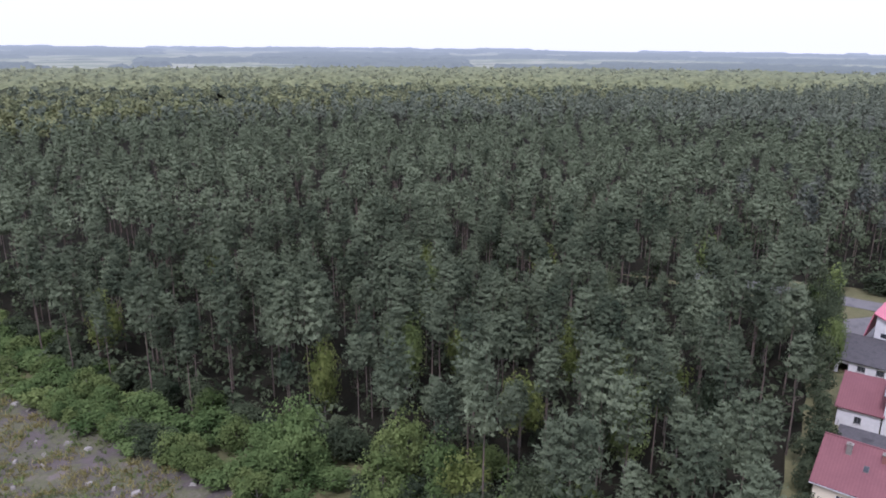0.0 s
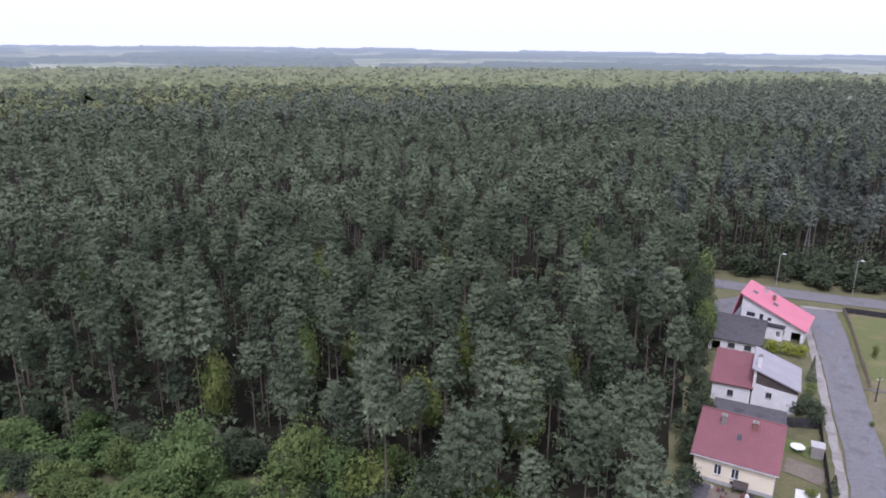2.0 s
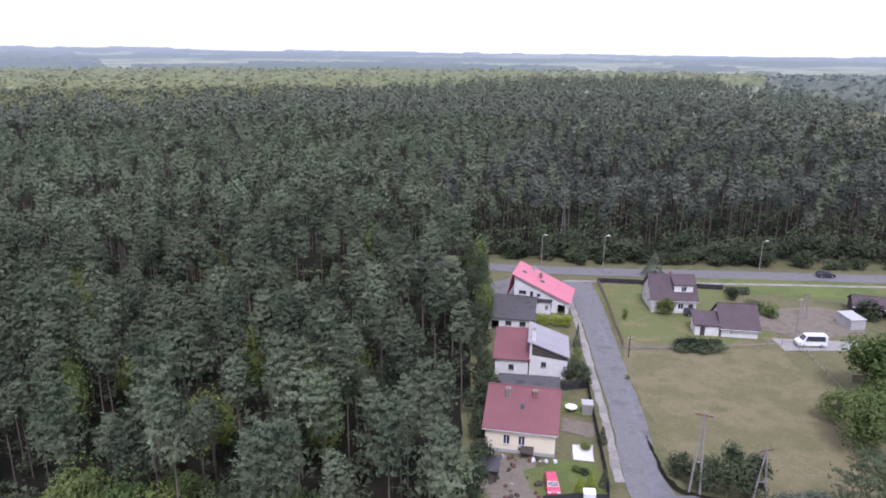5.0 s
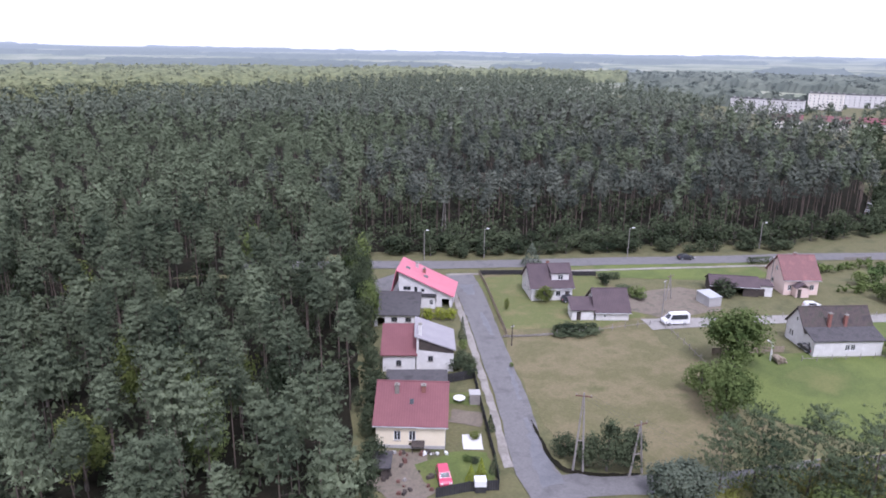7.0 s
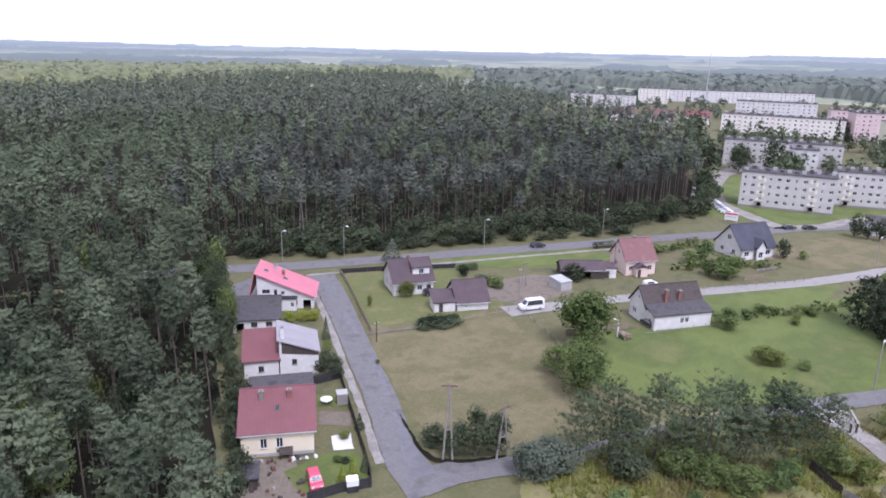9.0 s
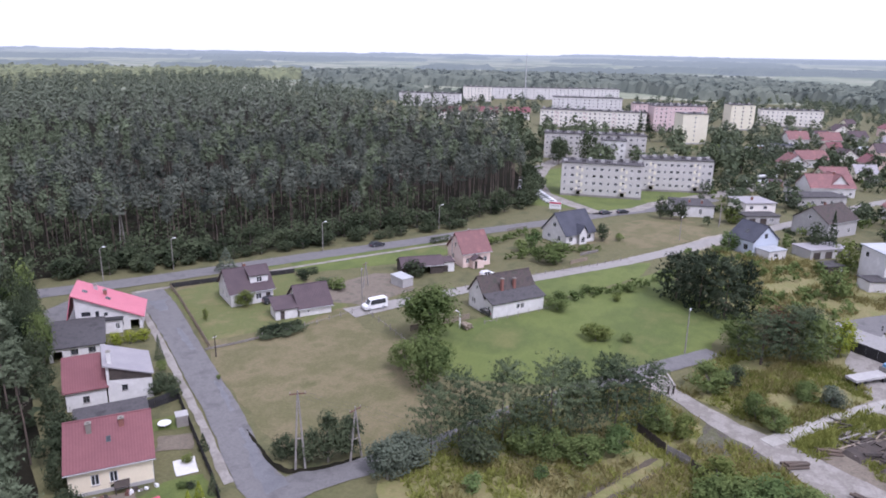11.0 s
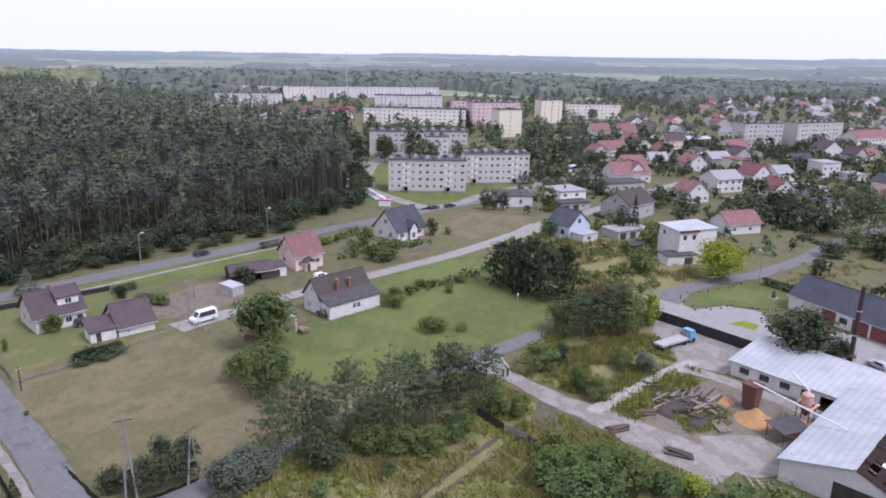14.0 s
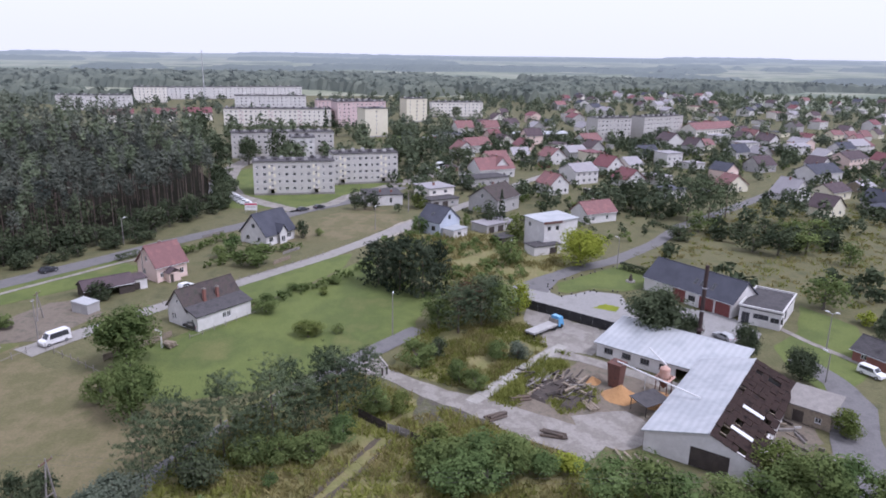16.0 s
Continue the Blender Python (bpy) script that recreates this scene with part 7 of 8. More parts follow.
power_pole(63.4, 53.0, 11.6, -50, 1.3)
power_pole(68.3, 47.6, 8.0, -12, 2.1)
power_pole(129.3, 85.4, 6.0, 0, 2.0)
power_pole(237.6, 18.6, 7.5, 0, 2.8)
power_pole(124, 161, 12, 0, 1.6)
for x, y, tall in [(84.4, 87.5, 4.2), (120.2, 79.8, 8.2), (157, 76, 8)]:
    ob = thing("utility_pole", Matrix.Translation((x, y, 0)), "single dark timber utility pole", "utility pole", "power poles")
    part("post", Mesh().tube((0, 0, 0), (0, 0, tall), 0.13, 0.09), DARKWOOD if tall < 5 else POLE, ob)
    part("cross_arm", Mesh().box(-0.5, 0.5, -0.05, 0.05, tall - 0.35, tall - 0.25), STEEL, ob)


def wire(a, b, sag):
    pts = [Vector(a).lerp(Vector(b), i / 14) - Vector((0, 0, sag * 4 * (i / 14) * (1 - i / 14))) for i in range(15)]
    m = Mesh()
    side = (Vector(b) - Vector(a)).cross(Vector((0, 0, 1))).normalized() * 0.008
    for p in pts:
        m.v += [tuple(p + side), tuple(p + Vector((0, 0, 0.008))), tuple(p - side), tuple(p - Vector((0, 0, 0.008)))]
    for i in range(14):
        for q in range(4):
            m.f.append((4 * i + q, 4 * i + 4 + q, 4 * i + 4 + (q + 1) % 4, 4 * i + (q + 1) % 4))
    tagged(new("power_line", m.data("power_line", FRAMED)), "thin sagging overhead power cable", "cable", "overhead cables")


for k in (-0.9, 0.05, 1.0):
    wire((69.35 + k, 47.4, 7.9), (70.6 + k, -36, 8.2), 1.2)
    wire((63.85 + k * 0.64, 52.5 - k * 0.77, 11.4), (69.35 + k, 47.4, 7.9), 0.3)

# ---------------------------------------------------------------- fences and walls


def fence(line, tall, material, label, step=2.4, rails=1, slats=0.0, name="fence", post=0.05):
    ob = thing(name, Matrix.Translation((*line[0], 0)), label, "fence", "fences")
    o = Vector(line[0])
    cache = {}
    for a, b in zip(line, line[1:]):
        a, b = Vector(a) - o, Vector(b) - o
        d = b - a
        n = max(1, round(d.length / step))
        ang = math.atan2(d.y, d.x)
        L = d.length / n
        for i in range(n):
            p = a + d * i / n
            m = Matrix.Translation((p.x, p.y, 0)) @ Matrix.Rotation(ang, 4, "Z")
            key = round(L, 2)
            if key not in cache:
                pm = Mesh().box(-post, post, -post, post, 0, tall + 0.08).data("post", material)
                rm = Mesh()
                for k in range(rails):
                    z = tall * (k + 0.6) / (rails + 0.1)
                    rm.box(post, L - post, -0.03, 0.03, z - 0.04, z + 0.04)
                sm = None
                if slats:
                    sm = Mesh()
                    c = max(2, int((L - 0.1) / slats) * 2)
                    for k in range(c + 1):
                        x = 0.07 + (L - 0.14) * k / c
                        y0 = 0.035 + 0.03 * ((k // 2) % 2)
                        top = tall + 0.03 * ((k // 2) % 2)
                        sm.v += [(x, y0, 0.05), (x, y0, top), (x, y0 + 0.02, top), (x, y0 + 0.02, 0.05)]
                    for k in range(c):
                        for q in range(4):
                            sm.f.append((4 * k + q, 4 * k + 4 + q, 4 * k + 4 + (q + 1) % 4, 4 * k + (q + 1) % 4))
                    sm = sm.data("panel", material)
                cache[key] = (pm, rm.data("rail", material), sm)
            for nm, me in zip(("post", "rail", "panel"), cache[key]):
                if me:
                    part(nm, me, None, ob).matrix_local = m
    return ob


fence([(106.8, 123.2), (101.9, 115), (94.9, 104.2), (89, 95), (86.2, 90.8)], 1.1, WOOD, "weathered low timber fence along the street", slats=0.22)
fence([(106.8, 123.4), (116.2, 117), (126.7, 108.4), (130, 106)], 1.2, BLACK, "dark low fence beside the main road", slats=0.2)
fence([(94.7, 85.7), (103, 82.1), (114, 78.2), (117, 77.9), (111.5, 68.6), (106.2, 60.4)], 1.3, POLE, "wire fence with grey posts round the meadow", 2.6, 1)
fence([(122.7, 51.6), (125.1, 50), (127.7, 48.6), (130, 47.1), (132.6, 45.7), (135, 44.2), (137, 42.9)], 1.0, POLE, "pale grey post and rail fence by the bungalow", 2.6, 1)
fence([(70.2, 81.7), (66.6, 76.4), (62.7, 70.4), (58.4, 63.9), (55.8, 59.9), (52.6, 55.7), (49.4, 57.7), (45.1, 59.2)], 1.5, BLACK, "black slatted garden fence", 2.2, 1, 0.16)
fence([(61, 84), (66.3, 82.2), (70, 81.2)], 1.7, BLACK, "black slatted garden privacy screen", 2.2, 1, 0.16)
fence([(146, -13.5), (142, -19), (137, -25.5), (132, -32)], 2.2, BLACK, "tall black board fence behind the yard", 2.4, 1, 0.2)
fence([(95.3, 14.9), (93.3, 12.6), (91.3, 10.2)], 1.5, DARKWOOD, "old dark concrete panel fence", 2.2, 1, 0.5)
fence([(91.0, 9.9), (90.2, 8.2), (89.4, 6.6)], 1.5, POLE, "closed grey sheet gate across the track", 2.0, 1, 0.3, "gate", 0.09)
fence([(89.2, 6.4), (87.1, 3.7), (84.5, -2), (81.5, -9)], 1.4, DARKWOOD, "old dark concrete panel fence", 2.2, 1, 0.5)
fence([(181.3, 48.5), (184.5, 47), (187.5, 45.2)], 0.8, POLE, "short pale picket fence", 2.0, 1, 0.2)
fence([(141, 64.6), (156, 54.8), (170, 45), (184, 36)], 1.0, POLE, "wire fence with grey posts along the side street", 3.0, 1)
fence([(172, 48.5), (178, 45.5)], 1.1, WOOD, "timber fence beside the side street", 2.4, 1, 0.2)
fence([(85.5, 91.2), (90, 88.5), (95, 86)], 0.5, CONCRETE, "low pale concrete kerb wall", 2.2, 1, 0.6, "kerb_wall")
fence([(112, 63), (118, 59), (124, 55.5)], 1.2, WOOD, "grey timber fence beside the bungalow", 2.4, 1, 0.2)
fence([(196, 76), (203, 72)], 0.9, POLE, "grey rendered low garden wall", 2.4, 1, 0.6, "garden_wall")

# hedges
for line, tall, code, label in [([(177, -42.5), (173.6, -46), (170.4, -49.6)], 1.8, LEAF_DARK, "clipped dark green hedge beside the hall"), ([(95.5, 86.8), (99, 85), (103, 83)], 1.5, LEAF_DARK, "low dark hedge on the lawn"),
                                 ([(171, 89.5), (177, 86.5)], 1.6, LEAF_DARK, "dark clipped hedge beside the road"), ([(128, 104), (133, 101.4)], 1.5, LEAF_DARK, "row of small dark conifers")]:
    rng = np.random.default_rng(int(line[0][0]))
    c, nn = [], []
    for a, b in zip(line, line[1:]):
        for _ in range(700):
            t, u, z = rng.uniform(), rng.uniform(-0.6, 0.6), rng.uniform(0.05, tall)
            top = rng.uniform() < 0.4
            d = np.array([b[1] - a[1], a[0] - b[0]]) / math.dist(a, b)
            s = rng.choice([-0.6, 0.6])
            w = u if top else s + rng.normal(0, 0.06)
            c.append((a[0] + (b[0] - a[0]) * t + d[0] * w, a[1] + (b[1] - a[1]) * t + d[1] * w, tall + rng.normal(0, 0.06) if top else z))
            nn.append((0, 0, 1) if top else (d[0] * s, d[1] * s, 0.3))
    tagged(new("hedge", tri_mesh("hedge", tufts(np.array(c), np.array(nn, float), 0.2, rng, 0.5), code)), label, "hedge")

# ---------------------------------------------------------------- vehicles


def vehicle(x, y, ang, body, kind="car", label="", category="car"):
    """A parked vehicle: nose along ang."""
    L, W, H1, H2 = {"car": (4.2, 1.75, 0.85, 1.45), "van": (5.4, 2.0, 1.15, 2.35), "small": (3.7, 1.65, 0.85, 1.5), "estate": (4.4, 1.8, 0.95, 1.75)}[kind]
    ob = thing("van" if kind == "van" else "car", Matrix.Translation((x, y, 0.11)) @ Matrix.Rotation(radians(ang), 4, "Z"), label, category, "parked vehicles")
    prof = {"car": [(-2.1, .3), (2.1, .3), (2.1, .62), (1.95, .82), (1.0, .92), (0.35, 1.4), (-1.3, 1.45), (-1.95, .95), (-2.1, .85)],
            "small": [(-1.85, .3), (1.85, .3), (1.85, .65), (1.65, .88), (1.0, .95), (0.4, 1.48), (-1.5, 1.5), (-1.8, .95)],
            "estate": [(-2.2, .3), (2.2, .3), (2.2, .7), (2.0, .95), (1.2, 1.05), (0.6, 1.7), (-2.1, 1.75), (-2.2, .9)],
            "van": [(-2.7, .35), (2.7, .35), (2.7, .85), (2.5, 1.12), (1.9, 1.25), (1.2, 2.2), (0.9, 2.32), (-2.6, 2.35), (-2.7, 2.2)]}[kind]
    m = Mesh()

    def half(z):
        return W / 2 if z < H1 + 0.1 else W / 2 - 0.16 * (z - H1) / (H2 - H1)

    n = len(prof)
    for s in (-1, 1):
        m.v += [(px, s * half(pz), pz) for px, pz in prof]
    m.f.append(tuple(range(n)))
    m.f.append(tuple(reversed(range(n, 2 * n))))
    for i in range(n):
        j = (i + 1) % n
        m.f.append((i, n + i, n + j, j))
    part("body", m, body, ob)
    g0, g1 = (H1 + 0.12, H2 - 0.12)
    xs = {"car": (-1.35, .55), "small": (-1.4, .6), "estate": (-1.9, .85), "van": (-2.3, 1.5)}[kind]
    for s in (-1, 1):
        y0, y1 = s * (half(g0) + 0.012), s * (half(g1) + 0.012)
        part("side_window", Mesh().poly([(xs[0], y0, g0), (xs[1], y0, g0), (xs[1] - 0.4, y1, g1), (xs[0] + 0.15, y1, g1)][::s]), GLASS, ob)
    f0, f1 = {"car": ((.92, .96), (.42, 1.36)), "small": ((.93, 1.02), (.46, 1.44)), "estate": ((1.12, 1.13), (.66, 1.65)), "van": ((1.86, 1.33), (1.24, 2.16))}[kind]
    hw = W / 2 - 0.2
    part("windscreen", Mesh().poly([(f0[0] + .03, -hw, f0[1]), (f0[0] + .03, hw, f0[1]), (f1[0] + .03, hw - .05, f1[1]), (f1[0] + .03, -hw + .05, f1[1])]), GLASS, ob)
    for px in (L * 0.31, -L * 0.30):
        for s in (-1, 1):
            t = part("wheel", Mesh().tube((px, s * (W / 2 - 0.16), 0.31), (px, s * (W / 2 + 0.03), 0.31), 0.31, sides=14), RUBBER, ob)
            part("rim", Mesh().tube((px, s * (W / 2 + 0.0), 0.31), (px, s * (W / 2 + 0.045), 0.31), 0.18, sides=10), STEEL, t)
    for s in (-1, 1):
        part("headlight", Mesh().box(L / 2 - 0.06, L / 2 + 0.012, s * W * 0.34 - 0.16, s * W * 0.34 + 0.16, 0.6, 0.76), FRAMEW, ob)
        part("tail_light", Mesh().box(-L / 2 - 0.012, -L / 2 + 0.05, s * W * 0.38 - 0.1, s * W * 0.38 + 0.1, 0.65, 0.85), CAR_RED, ob)
    return ob


vehicle(119, 75.8, 150, CAR_WHITE, "van", "white passenger van parked on the side street", "van")
vehicle(151.5, 63.5, -35, CAR_WHITE, "small", "small white hatchback beside the side street")
vehicle(48.2, 61.4, -118, CAR_RED, "small", "small red hatchback parked on the garden lawn")
vehicle(160.8, 101.5, -32, CAR_DARK, "car", "dark saloon car on the main road")
vehicle(110.8, 97.2, -30, CAR_DARK, "small", "dark car parked beside the white house")
vehicle(128, 53.2, 60, CAR_DARK, "small", "dark car beside the bungalow gable")
vehicle(115.6, -73.8, -150, CAR_WHITE, "estate", "white delivery car beside the brown roofed house")
vehicle(130.6, -53, 30, CAR_SILVER, "car", "silver car on the forecourt")
vehicle(235.8, 55.4, -40, CAR_DARK, "car", "dark car parked by the estate road")
vehicle(240.3, 50.5, -40, CAR_DARK, "car", "dark car parked by the estate road")
vehicle(265.5, -7, -25, CAR_SILVER, "car", "silver car on the side street")
vehicle(284, -17, -25, CAR_WHITE, "car", "white car on the side street")
rc = random.Random(8)
for i in range(9):
    vehicle(243 + 2.6 * i, 77.5 + 1.9 * i, 100 + rc.uniform(-4, 4), rc.choice([CAR_WHITE, CAR_SILVER, CAR_DARK, CAR_WHITE]), "car", "car in a row on the estate car park")
for i in range(8):
    vehicle(318 + 2.0 * i, 38 - 4.2 * i + rc.uniform(-1, 1), 10, rc.choice([CAR_WHITE, CAR_SILVER, CAR_DARK, CAR_WHITE, CAR_RED]), "car", "car on the parking area beside the flats")
for i in range(7):
    vehicle(262 + 4.6 * i, 97 + 1.6 * i, 20, rc.choice([CAR_WHITE, CAR_SILVER, CAR_DARK]), "car", "car parked along the estate road")

sheet("truck_stand", [(145, -15), (141, -14), (128, -14.5), (122, -19), (121, -25), (131, -33)], 0.075, CONCRETE, "wet stained concrete stand", "yard", 1.5, 0.4)

# trailer and tractor unit in the yard
truck = thing("truck", Matrix.Translation((131.5, -17.2, 0.1)) @ Matrix.Rotation(radians(-45), 4, "Z"), "blue truck with a long pale grey flat trailer", "truck")
part("cab", Mesh().hexa([(3.6, -1.1, .5), (5.4, -1.1, .5), (5.4, 1.1, .5), (3.6, 1.1, .5), (3.7, -1.0, 2.5), (4.9, -1.0, 2.5), (4.9, 1.0, 2.5), (3.7, 1.0, 2.5)]), CAR_BLUE, truck)
part("windscreen", Mesh().poly([(5.32, -.9, 1.5), (5.32, .9, 1.5), (5.02, .85, 2.35), (5.02, -.85, 2.35)]), GLASS, truck)
part("trailer", Mesh().box(-4.4, 3.3, -1.15, 1.15, .85, 1.25), GREYW, truck)
part("headboard", Mesh().box(3.15, 3.28, -1.15, 1.15, 1.25, 2.1), POLE, truck)
for px in (-3.6, -2.4, 2.2, 4.6):
    for s in (-1, 1):
        part("wheel", Mesh().tube((px, s * .85, .48), (px, s * 1.15, .48), .48, sides=14), RUBBER, truck)
bus = thing("coach", Matrix.Translation((337, 9.5, 0.12)) @ Matrix.Rotation(radians(-34), 4, "Z"), "long white coach parked by the flats", "bus")
part("body", Mesh().box(-6, 6, -1.25, 1.25, .4, 3.2), CAR_WHITE, bus)
part("side_window", Mesh().box(-5.6, 5.6, -1.27, -1.255, 1.6, 2.7), GLASS, bus)
for px in (-4, 4):
    part("wheel", Mesh().tube((px, -1.3, .45), (px, 1.3, .45), .45, sides=12), RUBBER, bus)

# ---------------------------------------------------------------- sawmill yard
rl = random.Random(12)


def log_pile(x, y, ang, n, length, label, r=0.22, material=None):
    ob = thing("log_pile", Matrix.Translation((x, y, 0.1)) @ Matrix.Rotation(radians(ang), 4, "Z"), label, "log pile", "log piles")
    for i in range(n):
        k, lv = i % 4, i // 4
        yy, z = k * r * 2.1 + lv * r, r + lv * r * 1.75
        e, j = rl.uniform(-.3, .3), rl.uniform(-.25, .25)
        part("log", Mesh().tube((e, yy + j, z), (length + e, yy - j, z), r * rl.uniform(.8, 1.1), r * rl.uniform(.7, 1.0), 8), material or BARK, ob)
    return ob


log_pile(101.4, -9.2, -70, 5, 3.2, "small pile of barked logs beside the lane")
log_pile(95.0, -5.2, -60, 6, 3.2, "stack of reddish logs on the yard edge")
log_pile(91.6, -12.6, -110, 5, 3.6, "loose reddish logs on the yard edge")
log_pile(99.8, -22.5, 20, 4, 3.0, "pale sawn logs on the dirt", material=WOOD)
for i in range(5):
    b = Mesh().box(-1.3, 1.3, -0.16, 0.16, 0, 0.3)
    ob = tagged(new("timber_beam", b.data("timber_beam", WOOD)), "pale sawn beam lying by the sawmill", "beam", "sawn beams")
    ob.matrix_world = Matrix.Translation((87.0 - 0.62 * i, -23.0 - 1.3 * i, 0.1)) @ Matrix.Rotation(radians(12 + rl.uniform(-8, 8)), 4, "Z")
weeds([(101, -13), (108, -22.5), (104, -25.5), (98, -17)], 160, YELLOW_WEED, "yellow green weeds round the timber heap", 75, 0.6, 1.3)
weeds([(104, -7.5), (118, -18.5), (116, -20), (102, -9.5)], 420, YELLOW_WEED, "tall weeds between the lane and the timber heap", 76, 0.8, 1.8)
for i in range(110):
    t = rl.uniform(0, 1)
    x, y = 103.5 + rl.uniform(-1, 8.5), -12.5 - rl.uniform(-1, 9.5)
    x += (y + 17) * 0.25
    ln, wd = rl.uniform(0.5, 2.4), rl.uniform(0.06, 0.22)
    b = Mesh().box(-ln, ln, -wd, wd, 0, rl.uniform(0.06, 0.3))
    ob = tagged(new("timber_offcut", b.data("timber_offcut", rl.choice([WOOD, DARKWOOD, DARKWOOD, POLE, BARK_GREY, DARKWOOD]))), "weathered board lying in the timber heap", "board", "timber heap")
    ob.matrix_world = Matrix.Translation((x, y, 0.08 + rl.uniform(0, 0.5))) @ Matrix.Rotation(radians(rl.choice([-30, -35, 55, -40]) + rl.uniform(-20, 20)), 4, "Z") @ Matrix.Rotation(rl.uniform(-.15, .15), 4, "Y")
for x, y, w, d, tall, an in [(104.6, -14.5, 2.6, 3.4, 0.7, -38), (101.6, -18.4, 2.2, 2.4, 0.6, -30), (107.5, -17.2, 2.0, 2.6, 0.5, -42)]:
    m = Mesh().hexa([(-w, -d / 2, 0), (w, -d / 2, 0), (w, d / 2, 0), (-w, d / 2, 0), (-w * .8, -d * .3, tall * .7), (w * .85, -d * .35, tall), (w * .8, d * .3, tall * .9), (-w * .75, d * .35, tall * .8)])
    ob = tagged(new("covered_timber", m.data("covered_timber", DARKWOOD)), "low stack of dark weathered planks", "stack", "timber heap")
    ob.matrix_world = Matrix.Translation((x, y, 0.08)) @ Matrix.Rotation(radians(an), 4, "Z")


def heap(x, y, r, tall, material, label, name="sawdust_mound"):
    m, n = Mesh(), 26
    for k in range(8):
        s = k / 7
        for i in range(n):
            a = 2 * math.pi * i / n
            rr = r * s * (1 + 0.16 * noise.noise((math.cos(a) * 2, math.sin(a) * 2, x)))
            m.v.append((rr * math.cos(a), rr * math.sin(a), tall * (1 - s) ** 1.15 + 0.12 * noise.noise((rr * math.cos(a) * 1.5, rr * math.sin(a) * 1.5, 3)) * (1 - s)))
    for k in range(7):
        for i in range(n):
            j = (i + 1) % n
            m.f.append((k * n + i, (k + 1) * n + i, (k + 1) * n + j, k * n + j))
    ob = tagged(new(name, m.data(name, material)), label, "heap")
    ob.matrix_world = Matrix.Translation((x, y, 0.09))


heap(104.6, -27.0, 3.0, 2.2, SAWDUST, "heap of orange sawdust in the yard")
heap(103.4, -33.0, 3.4, 1.5, SAWDUST, "low heap of orange sawdust")
heap(109.8, -23.4, 1.4, 1.0, SAWDUST, "small heap of orange chips")
heap(112, -24.6, 1.0, 0.6, DIRT, "small heap of rubble", "rubble_mound")
silo = thing("chip_bunker", Matrix.Translation((108.6, -27.0, 0.08)) @ Matrix.Rotation(radians(-40), 4, "Z"), "rusty steel chip bunker", "bunker")
part("body", Mesh().hexa([(-.9, -.9, 0), (.9, -.9, 0), (.9, .9, 0), (-.9, .9, 0), (-1.2, -1.2, 4.2), (1.2, -1.2, 4.2), (1.2, 1.2, 4.2), (-1.2, 1.2, 4.2)]), RUST, silo)
part("rim", Mesh().box(-1.28, 1.28, -1.28, 1.28, 4.2, 4.35), RUST, silo)
mach = thing("dust_extractor", Matrix.Translation((105.8, -34.2, 0.08)) @ Matrix.Rotation(radians(-38), 4, "Z"), "orange and white dust extractor on steel legs", "machine")
ORANGE = paint("faded_orange_paint", [(0.42, 0.22, 0.16), (0.5, 0.36, 0.3)], 0.8, 0.15, 0.7, 0.1)
for sx in (-1, 1):
    for sy in (-1, 1):
        part("leg", Mesh().tube((sx * 1.1, sy * 1.0, 0), (sx * 1.0, sy * 0.9, 3.4), 0.09), RUST, mach)
part("drum", Mesh().tube((0, 0, 3.2), (0, 0, 4.8), 0.85, 0.85, 16), ORANGE, mach)
part("cone", Mesh().tube((0, 0, 1.4), (0, 0, 3.2), 0.35, 1.1, 16), RUST, mach)
part("cap", Mesh().tube((0, 0, 4.8), (0, 0, 5.2), 0.85, 0.3, 16), ORANGE, mach)
part("platform", Mesh().box(-1.5, 1.5, -1.4, 1.4, 3.1, 3.2), ORANGE, mach)
part("duct", Mesh().tube((0.9, 0.2, 5.0), (6.5, 5.5, 4.6), 0.14), FRAMEW, mach)
pipe = thing("blower_pipe", Matrix.Translation((0, 0, 0)), "long pale blower pipe across the yard", "pipe")
part("pipe", Mesh().tube((108.6, -27.0, 4.6), (95.5, -36.6, 5.0), 0.13), FRAMEW, pipe)
part("support", Mesh().tube((103.9, -30.6, 0.1), (103.9, -30.6, 4.9), 0.08), STEEL, pipe)
canopy = thing("open_shelter", Matrix.Translation((100.4, -30.6, 0.08)) @ Matrix.Rotation(radians(-58), 4, "Z"), "low open shelter with a rusty roof", "shelter")
for px, py in ((-2.4, -1.6), (2.4, -1.6), (2.4, 1.6), (-2.4, 1.6)):
    part("post", Mesh().tube((px, py, 0), (px, py, 2.0), 0.07), DARKWOOD, canopy)
part("roof", Mesh().slab([(-2.7, -1.9, 2.0), (2.7, -1.9, 2.0), (2.7, 1.9, 2.35), (-2.7, 1.9, 2.35)], 0.1), FELT, canopy)
stack = thing("smokestack", Matrix.Translation((125.0, -46.0, 0)), "tall dark steel smokestack with guy wires", "chimney")
part("pipe", Mesh().tube((0, 0, 0), (0, 0, 17), 0.42, 0.36, 14), SOOT, stack)
part("collar", Mesh().tube((0, 0, 4.2), (0, 0, 4.6), 0.9, 0.45, 12), SOOT, stack)
for z in (8, 12.5):
    part("band", Mesh().tube((0, 0, z), (0, 0, z + .15), 0.44, sides=14), STEEL, stack)

kerb = thing("kerb", Matrix.Translation((112.8, 12.3, 0.1)) @ Matrix.Rotation(math.atan2(2.0, 4.1), 4, "Z"), "pale raised concrete kerb at the junction", "kerb", kind="structure")
for i in range(4):
    part("kerb_piece", Mesh().box(i * 1.14, i * 1.14 + 1.1, -0.15, 0.15, 0, 0.28), SLABS, kerb)
